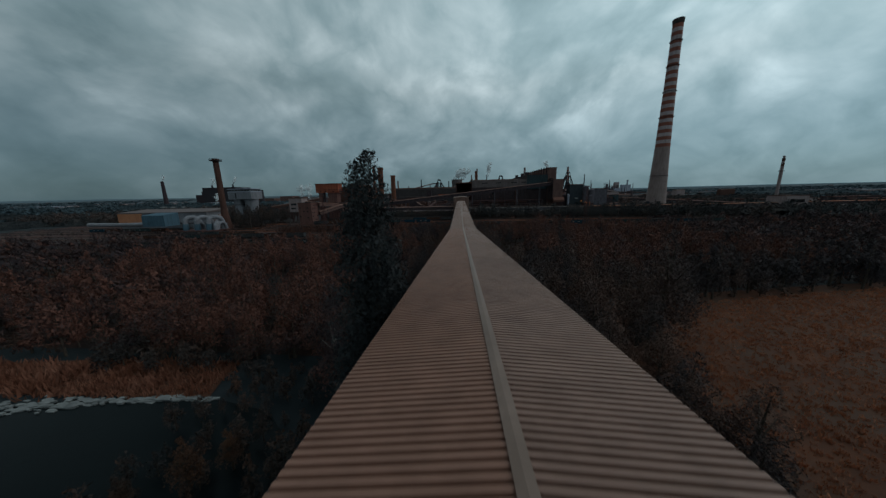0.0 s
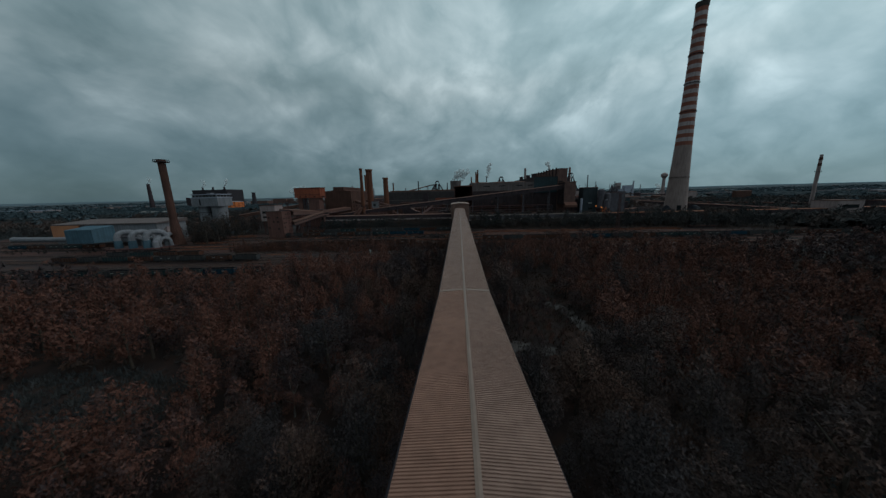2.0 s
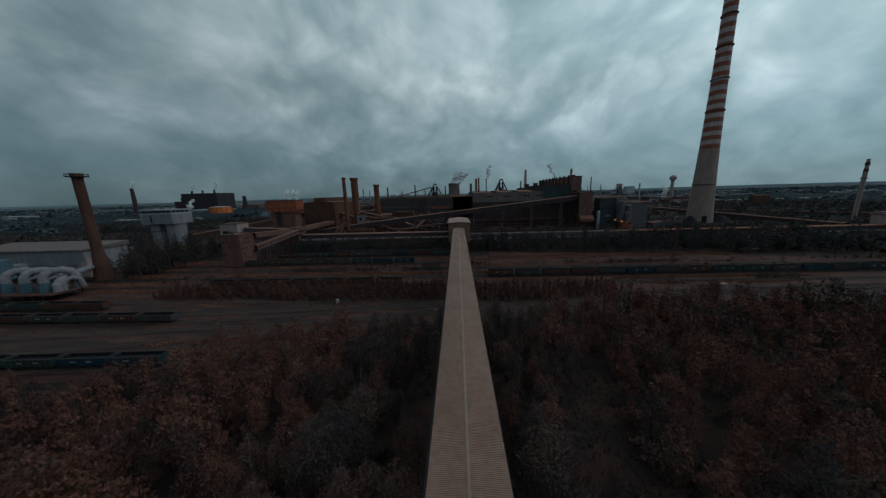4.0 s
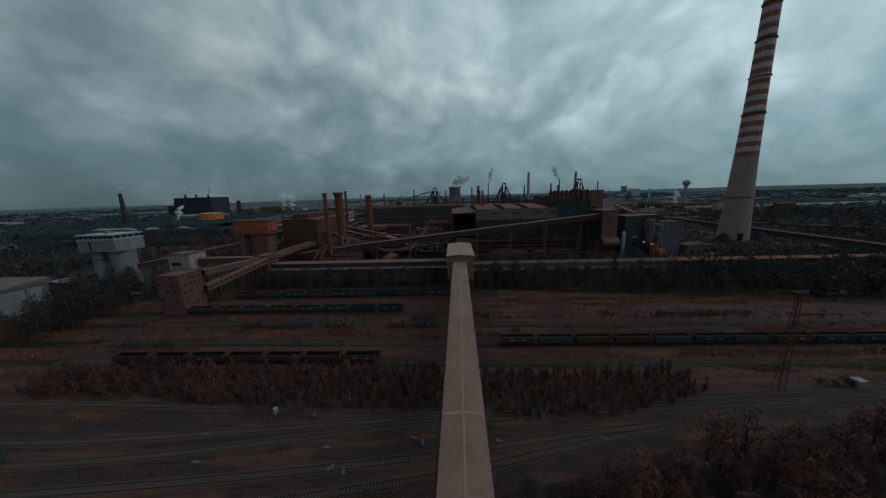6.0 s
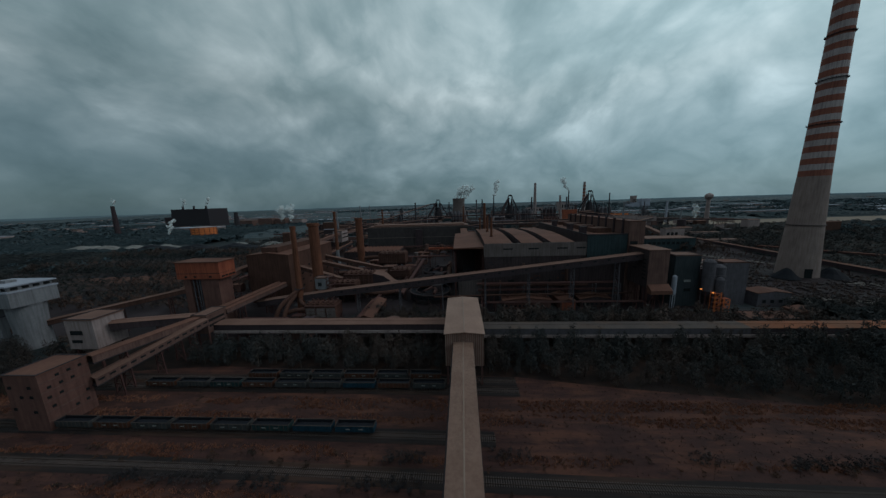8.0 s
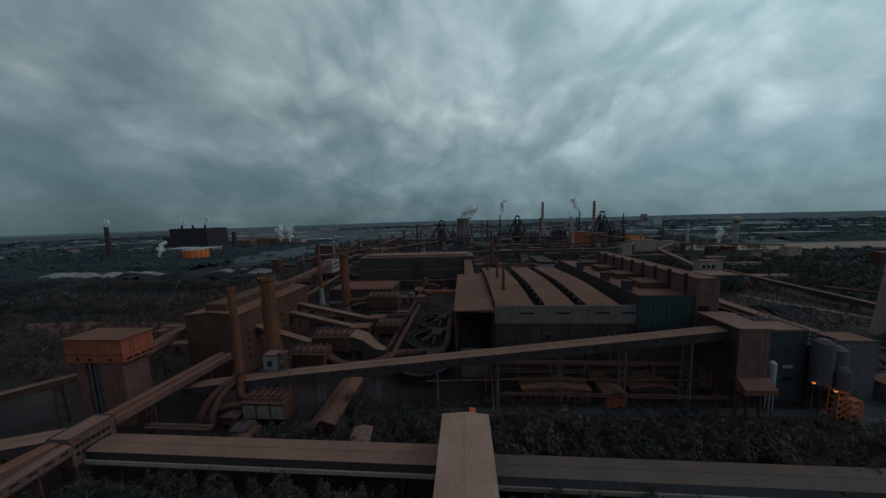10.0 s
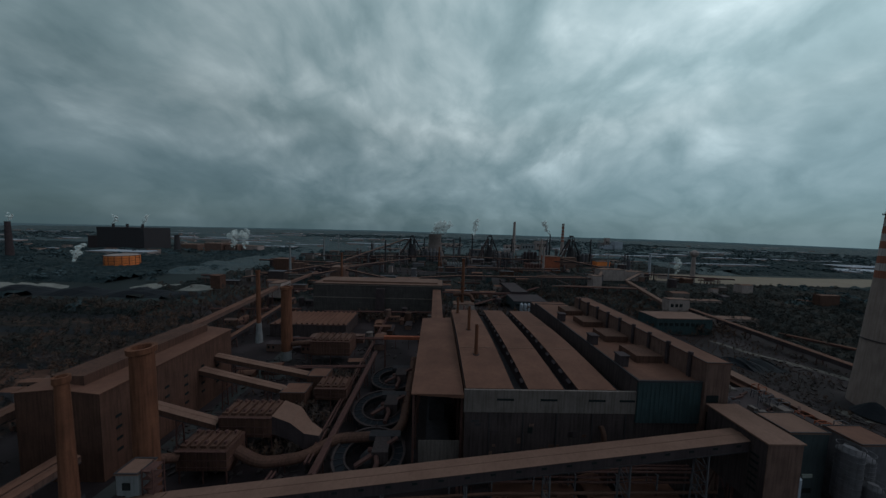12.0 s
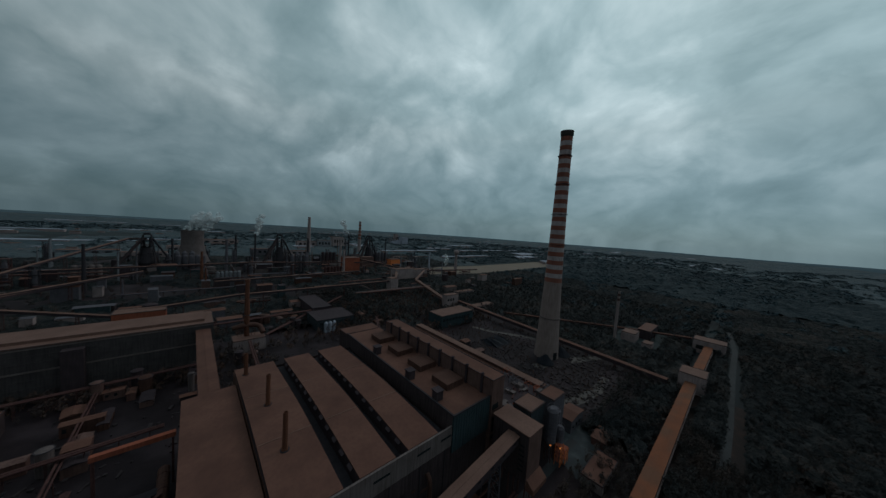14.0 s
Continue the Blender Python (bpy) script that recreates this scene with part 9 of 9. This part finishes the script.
for k, (y, w, mt) in enumerate(((404, 12, "coal"), (428, 7, "plant_yard"), (446, 10, "ballast"), (478, 8, "coal"), (492, 10, "plant_yard"), (540, 14, "coal"), (566, 8, "ballast"), (584, 12, "coal"))):
    sheet("field_strip", flat_sheet([(-560, y + 6), (-215, y), (-215, y + w), (-560, y + w + 6)], 0.08), mt, "bare strip of dark ground west of the works", "ground")
rnd = random.Random(15)
roofs, walls_, pale = Shape(), Shape(), Shape()
for k in range(560):
    r, t = rnd.uniform(1350, 3600), rnd.uniform(0.05, 3.1)
    x, y = r * math.cos(t), 250 + r * math.sin(t)
    if noise.noise(Vector((x * 0.0016, y * 0.0016, 7.7))) > 0.15 and x > 300:
        continue
    z = max(0.0, hill(x, y)) - 1.0
    big_ = rnd.random() < 0.16
    w, d, h = (rnd.uniform(60, 220), rnd.uniform(25, 60), rnd.uniform(8, 14)) if big_ else (rnd.uniform(12, 40), rnd.uniform(9, 16), rnd.uniform(6, 14))
    walls_.box(x, x + w, y, y + d, z, z + h)
    (pale if big_ or rnd.random() < 0.3 else roofs).box(x - 0.5, x + w + 0.5, y - 0.5, y + d + 0.5, z + h, z + h + 0.8)
town = tagged(new("distant_town"), "scattered houses and warehouses on the far plain", "town", "", "stuff")
part("house_walls", walls_, "concrete", town)["kind"] = "stuff"
part("dark_roofs", roofs, "dust_roof_light", town)["kind"] = "stuff"
part("pale_roofs", pale, "white_sheet", town)["kind"] = "stuff"
for x0, x1, y, d in ((-2300, -1450, 2650, 70), (-1400, -800, 2700, 80), (-1500, -900, 1900, 30), (700, 1050, 1500, 40), (1250, 1700, 1500, 40), (850, 1200, 1230, 22), (1300, 1500, 1120, 20), (1500, 2300, 1900, 60)):
    block("far_warehouse", "long white-roofed warehouse on the plain", "warehouse", x0, x1, y, y + d, 0, 11, "concrete", "white_sheet", group="far warehouses")
for pts, lab in (([(-3000, 1000), (-300, 1560), (-300, 1572), (-3000, 1014)], "far pale road across the plain"), ([(600, 1800), (2600, 2300), (2600, 2330), (600, 1815)], "far pale strip of water on the plain"),
                 ([(-1600, 800), (-830, 850), (-830, 860), (-1600, 812)], "pale road by the coke plant"), ([(-1500, 1080), (-860, 1120), (-860, 1132), (-1500, 1096)], "pale road by the coke plant")):
    sheet("far_road", flat_sheet(pts, 0.3), "pale_dirt", lab, "road")


for x, y, w, d, h, wall in ((30, 1880, 130, 40, 22, "concrete"), (60, 1760, 60, 30, 16, "steel_grey"), (380, 1770, 90, 30, 30, "concrete"), (470, 1760, 70, 26, 38, "concrete_white"), (560, 1790, 60, 40, 55, "concrete"), (600, 1860, 80, 40, 30, "concrete_white"), (1105, 2100, 60, 30, 40, "concrete_white"),
                            (1130, 2080, 26, 26, 78, "concrete"), (620, 1290, 70, 14, 8, "concrete"), (720, 1275, 80, 14, 8, "concrete_white"), (250, 1420, 80, 22, 20, "concrete"), (150, 1440, 70, 22, 24, "steel_grey"), (-140, 1420, 90, 24, 16, "concrete"), (-260, 1500, 110, 30, 14, "concrete_white"), (-60, 1560, 60, 40, 20, "concrete")):
    block("far_plant_building", "pale plant building behind the furnaces", "building", x, x + w, y, y + d, 0, h, wall, "dust_roof_light", group="far plant buildings", windows=[("front", x + w * f, x + w * (f + 0.12), h * 0.45, h * 0.75) for f in (0.1, 0.32, 0.54, 0.76)])


# steam over the far works, as it hangs at most times
def plume(x, y, z, size, lean, n=26, seed=1):
    rr = np.random.default_rng(seed)
    pieces = []
    ico = [(0, 0, 1), (0.89, 0, 0.45), (0.28, 0.85, 0.45), (-0.72, 0.53, 0.45), (-0.72, -0.53, 0.45), (0.28, -0.85, 0.45), (0.72, 0.53, -0.45), (-0.28, 0.85, -0.45), (-0.89, 0, -0.45), (-0.28, -0.85, -0.45), (0.72, -0.53, -0.45), (0, 0, -1)]
    tri = [(0, 1, 2), (0, 2, 3), (0, 3, 4), (0, 4, 5), (0, 5, 1), (1, 6, 2), (2, 7, 3), (3, 8, 4), (4, 9, 5), (5, 10, 1), (6, 7, 2), (7, 8, 3), (8, 9, 4), (9, 10, 5), (10, 6, 1), (11, 7, 6), (11, 8, 7), (11, 9, 8), (11, 10, 9), (11, 6, 10)]
    for i in range(n):
        f = i / n
        c = np.array([x + lean * size * f * 2.2, y, z + size * 3.2 * f]) + rr.normal(size=3) * size * (0.12 + 0.3 * f)
        pieces.append((np.array(ico) * size * (0.22 + 0.34 * f) * rr.uniform(0.6, 1.2) + rr.normal(size=(12, 3)) * size * 0.04 + c, np.array(tri)))
    v, t = join(pieces)
    me = arrays("steam_plume", v, t, ["steam"])
    me.polygons.foreach_set("use_smooth", [True] * len(t))
    tagged(new("steam_plume", me), "small white steam plume over the far works", "steam", "", "stuff")


for k, (x, y, z, size, lean) in enumerate(((120, 1140, 92, 14, 0.5), (372, 1160, 99, 12, -1.0), (-1180, 1330, 91, 9, 0.8), (-1075, 1330, 91, 9, 1.0), (-720, 1290, 20, 18, 0.1), (-690, 1300, 20, 18, 0.2), (-820, 930, 6, 11, 0.7), (660, 1010, 8, 10, 0.2), (-1095, 1022, 94, 6, 1.0))):
    plume(x, y, z, size, lean, seed=k + 1)

# the cooling tower's broad low cap of steam
for k in range(5):
    plume(-14 + 11 * k, 1300 + (k % 2) * 8, 84 + (k % 3) * 2, 13 + (k % 2) * 2, 0.9, n=20, seed=40 + k)


# ---- clutter of the plant yard ----
def pipe_line(label, p, q, z, r, n_posts, mat="steel_rust"):
    """A straight pipe pair on short frames."""
    ob = thing("pipe_line", label, "pipeline", "yard pipelines", at=((p[0] + q[0]) / 2, (p[1] + q[1]) / 2, 0))
    d = Vector((q[0] - p[0], q[1] - p[1], 0)).normalized()
    v = Vector((d.y, -d.x, 0))
    for off, rr in ((-0.9, r), (0.7, r * 0.7)):
        s = Shape()
        a, b = Vector((*p, z)) + v * off, Vector((*q, z)) + v * off
        s.tube([a, b], rr, 8)
        part("pipe", s, mat, ob)
    for i in range(n_posts):
        c = Vector((*p, 0)) + (Vector((*q, 0)) - Vector((*p, 0))) * ((i + 0.5) / n_posts)
        for off in (-1.4, 1.2):
            s = Shape()
            s.beam(c + v * off, c + v * off + Vector((0, 0, z - 0.2)), 0.3)
            part("post", s, "steel_rust", ob)
    return ob


for p, q, z, r, n in (((-130, 470), (-40, 476), 8, 0.8, 9), ((-46, 395), (-46, 610), 7, 0.6, 18), ((-125, 520), (-10, 525), 9, 0.9, 10), ((-120, 596), (10, 600), 10, 0.8, 11), ((-128, 339.5), (-62, 339.5), 4, 0.9, 5), ((-128, 344), (-100, 344), 8, 0.9, 3), ((16, 352), (19, 398), 5, 0.6, 5), ((-60, 348), (-58, 392), 6, 0.6, 4),
                      ((20, 372), (120, 372), 6.5, 0.5, 9), ((26, 510), (120, 518), 10, 0.9, 8), ((40, 505), (44, 625), 12, 0.8, 9), ((125, 500), (190, 640), 8, 0.9, 12), ((215, 420), (235, 560), 5, 0.7, 12), ((-210, 400), (-230, 640), 6, 0.8, 18),
                      ((-140, 680), (120, 690), 14, 1.1, 16), ((-100, 720), (160, 700), 9, 1.0, 14), ((60, 640), (190, 760), 10, 0.9, 12), ((-250, 690), (-60, 700), 12, 1.0, 12), ((-250, 600), (-150, 606), 9, 0.8, 8)):
    pipe_line("rusty pipe pair on steel frames in the yard", p, q, z, r, n)


def yard_shed(x, y, w, d, h, turn, wall, roof):
    ob = thing("yard_shed", "small dusty works shed with pitched roof", "shed", "yard sheds", at=(x, y, 0))
    ob.rotation_euler[2] = radians(turn)
    s = Shape()
    s.box(-w / 2, w / 2, -d / 2, d / 2, 0, h)
    body = s
    r = Shape()
    g = d * 0.14
    r.add([(-w / 2 - 0.4, -d / 2 - 0.4, h), (w / 2 + 0.4, -d / 2 - 0.4, h), (w / 2 + 0.4, d / 2 + 0.4, h), (-w / 2 - 0.4, d / 2 + 0.4, h), (-w / 2 - 0.4, 0, h + g), (w / 2 + 0.4, 0, h + g)],
          [(0, 1, 5, 4), (2, 3, 4, 5), (0, 4, 3), (1, 2, 5), (3, 2, 1, 0)])
    for nm, sh, mt in (("shed_body", body, wall), ("shed_roof", r, roof)):
        o = new(nm, sh.mesh(nm, mt))
        o.parent = ob
    for k in range(min(2, max(1, int(w / 4)))):
        s = Shape()
        a = -w / 2 + 1 + k * 4
        s.box(a, a + 1.6, -d / 2 - 0.12, -d / 2 + 0.05, h * 0.4, h * 0.72)
        o = new("window", s.mesh("window", "glass_dark"))
        o.parent = ob
    return ob


rnd = random.Random(31)
walls_of = ("wall_dark_brown", "brick_brown", "siding_dark", "steel_grey", "wall_red_brown", "siding_brown")
zones = ((-125, -48, 472, 490, 5), (-135, -40, 512, 540, 9), (-60, 10, 545, 608, 9), (-210, -170, 400, 620, 9), (30, 130, 515, 545, 8), (130, 190, 450, 530, 8), (-120, 120, 664, 730, 20), (-260, -150, 610, 740, 12), (120, 200, 570, 720, 10), (215, 240, 430, 520, 4), (-95, -30, 338, 350, 3), (-310, -210, 420, 470, 5))
for x0, x1, y0, y1, n in zones:
    for k in range(n):
        yard_shed(rnd.uniform(x0, x1), rnd.uniform(y0, y1), rnd.uniform(6, 18), rnd.uniform(4, 9), rnd.uniform(3, 8), rnd.choice((0, 90, 0, 4, 96)), rnd.choice(walls_of), rnd.choice(("dust_roof", "dust_roof", "siding_brown", "siding_dark")))


def yard_tank(x, y, r, h, mat):
    ob = thing("yard_tank", "upright steel tank with railing in the yard", "tank", "yard tanks", at=(x, y, 0))
    s = Shape()
    s.lathe(x, y, [(0, r), (h, r), (h + r * 0.25, r * 0.4), (h + r * 0.28, 0.05)], 20)
    part("shell", s, mat, ob)
    s = Shape()
    s.lathe(x, y, [(h - 0.2, r), (h - 0.2, r + 0.5), (h, r + 0.5), (h, r)], 20, cap=False)
    part("rim", s, "steel_dark", ob)


for x0, x1, y0, y1, n in ((-120, -50, 515, 545, 4), (-50, 10, 560, 605, 5), (120, 180, 530, 560, 4), (-100, 100, 670, 740, 9), (30, 60, 600, 625, 3), (-230, -170, 620, 720, 5)):
    for k in range(n):
        yard_tank(rnd.uniform(x0, x1), rnd.uniform(y0, y1), rnd.uniform(1.6, 4.2), rnd.uniform(5, 14), rnd.choice(("siding_dark", "band_grey", "siding_dark", "wall_red_brown", "siding_brown")))


def parked_car(x, y, turn, mat, label):
    ob = thing("parked_car", label, "car", "parked cars", at=(x, y, 0))
    ob.rotation_euler[2] = radians(turn)
    s = Shape()
    s.add([(-2.1, -0.85, 0.35), (2.1, -0.85, 0.35), (2.1, 0.85, 0.35), (-2.1, 0.85, 0.35), (-2.05, -0.8, 0.9), (2.0, -0.8, 0.8), (2.0, 0.8, 0.8), (-2.05, 0.8, 0.9)], [(3, 2, 1, 0), (4, 5, 6, 7), (0, 1, 5, 4), (1, 2, 6, 5), (2, 3, 7, 6), (3, 0, 4, 7)])
    c = Shape()
    c.add([(-1.7, -0.78, 0.88), (1.0, -0.78, 0.86), (1.0, 0.78, 0.86), (-1.7, 0.78, 0.88), (-1.3, -0.65, 1.45), (0.4, -0.65, 1.45), (0.4, 0.65, 1.45), (-1.3, 0.65, 1.45)], [(4, 5, 6, 7), (0, 1, 5, 4), (1, 2, 6, 5), (2, 3, 7, 6), (3, 0, 4, 7)])
    for nm, sh, mt in (("car_body", s, mat), ("cabin", c, "glass_dark")):
        o = new(nm, sh.mesh(nm, mt))
        o.parent = ob
    for wx in (-1.3, 1.3):
        for wy in (-0.85, 0.7):
            w = Shape()
            w.tube([(wx, wy, 0.33), (wx, wy + 0.18, 0.33)], 0.33, 10)
            o = new("wheel", w.mesh("wheel", "coal"))
            o.parent = ob


for k in range(16):
    x, y = ((-82 + k * 3.4, 522) if k < 7 else (-60 + (k - 7) * 3.2, 473) if k < 11 else (30 + (k - 11) * 6, 368))
    parked_car(x, y + rnd.uniform(-0.6, 0.6), 90 + rnd.uniform(-8, 8), ("white_sheet", "steel_grey", "wagon_rust", "coal", "white_sheet")[k % 5], "small parked car on the works yard" if k % 5 else "small white parked car on the works yard")

# loose scrap, kerbs and slabs on the yard
litter = Shape()
for x0, x1, y0, y1, n in ((-60, 118, 342, 376, 420), (-122, -45, 394, 468, 300), (-125, -40, 466, 545, 260), (-60, 130, 505, 615, 300), (-260, -150, 400, 740, 300), (-140, 200, 660, 760, 420), (120, 200, 436, 560, 200), (210, 345, 340, 520, 420)):
    for k in range(n):
        x, y, a_ = rnd.uniform(x0, x1), rnd.uniform(y0, y1), rnd.uniform(0, 3.14)
        w, d, h = rnd.uniform(0.5, 5.0) * rnd.choice((0.4, 1, 1)), rnd.uniform(0.3, 1.8), rnd.uniform(0.2, 1.3)
        c, q = math.cos(a_), math.sin(a_)
        litter.hexa([(x + c * u * w - q * v * d, y + q * u * w + c * v * d) for u, v in ((-0.5, -0.5), (0.5, -0.5), (0.5, 0.5), (-0.5, 0.5))], 0.0, [h, h * rnd.uniform(0.4, 1), h, h * rnd.uniform(0.4, 1)])
tagged(new("yard_litter", litter.mesh("yard_litter", "scrap")), "loose scrap and rubble on the plant yard", "scrap", "", "stuff")
HALLS = [[(15, 388), (130, 388), (130, 510), (15, 510)], [(-42, 382), (16, 382), (16, 500), (-42, 500)], [(-165, 388), (-122, 388), (-122, 468), (-165, 468)], [(-145, 606), (20, 606), (20, 660), (-145, 660)], [(128, 368), (212, 368), (212, 565), (128, 565)],
         [(-155, 540), (-74, 540), (-74, 590), (-155, 590)], [(58, 545), (125, 545), (125, 608), (58, 608)]]
scatter("yard_bushes", band, np.concatenate([sow(60, -48, 6, 336, 366, 3.4, 3.5, 7.5, []), sow(52, -60, 118, 336, 372, 6.0, 3.0, 7.0, [[(0, 355), (30, 355), (30, 372), (0, 372)], [(28, 360), (110, 360), (110, 372), (28, 372)]])]), "leaf_far", "dark bushes before the hall", "bushes")
scatter("yard_trees", lows, np.concatenate([sow(51, -76, -42, 404, 482, 4.2, 4.5, 8.0, HALLS), sow(67, -126, -80, 404, 492, 8.0, 1.2, 3.6, HALLS), 
                                            sow(53, -130, 10, 592, 612, 6.5, 6.0, 10.0, []), sow(54, 22, 130, 512, 640, 9.0, 6.0, 11.0, HALLS), sow(55, 130, 345, 566, 760, 8.5, 6.0, 11.0, []), sow(56, -200, -166, 380, 600, 9.0, 4.0, 8.0, HALLS),
                                            sow(57, -130, 120, 664, 760, 11.0, 5.0, 10.0, HALLS), sow(58, -330, -200, 380, 740, 9.0, 5.0, 9.5, []), sow(59, 214, 345, 376, 570, 4.6, 0.9, 3.4, [[(276, 424), (316, 424), (316, 468), (276, 468)], [(318, 440), (345, 440), (330, 520), (305, 520)], [(268, 426), (330, 405), (345, 425), (268, 450)]])]), "leaf_dark", "dark self-sown trees and bushes in the plant yard", "trees")
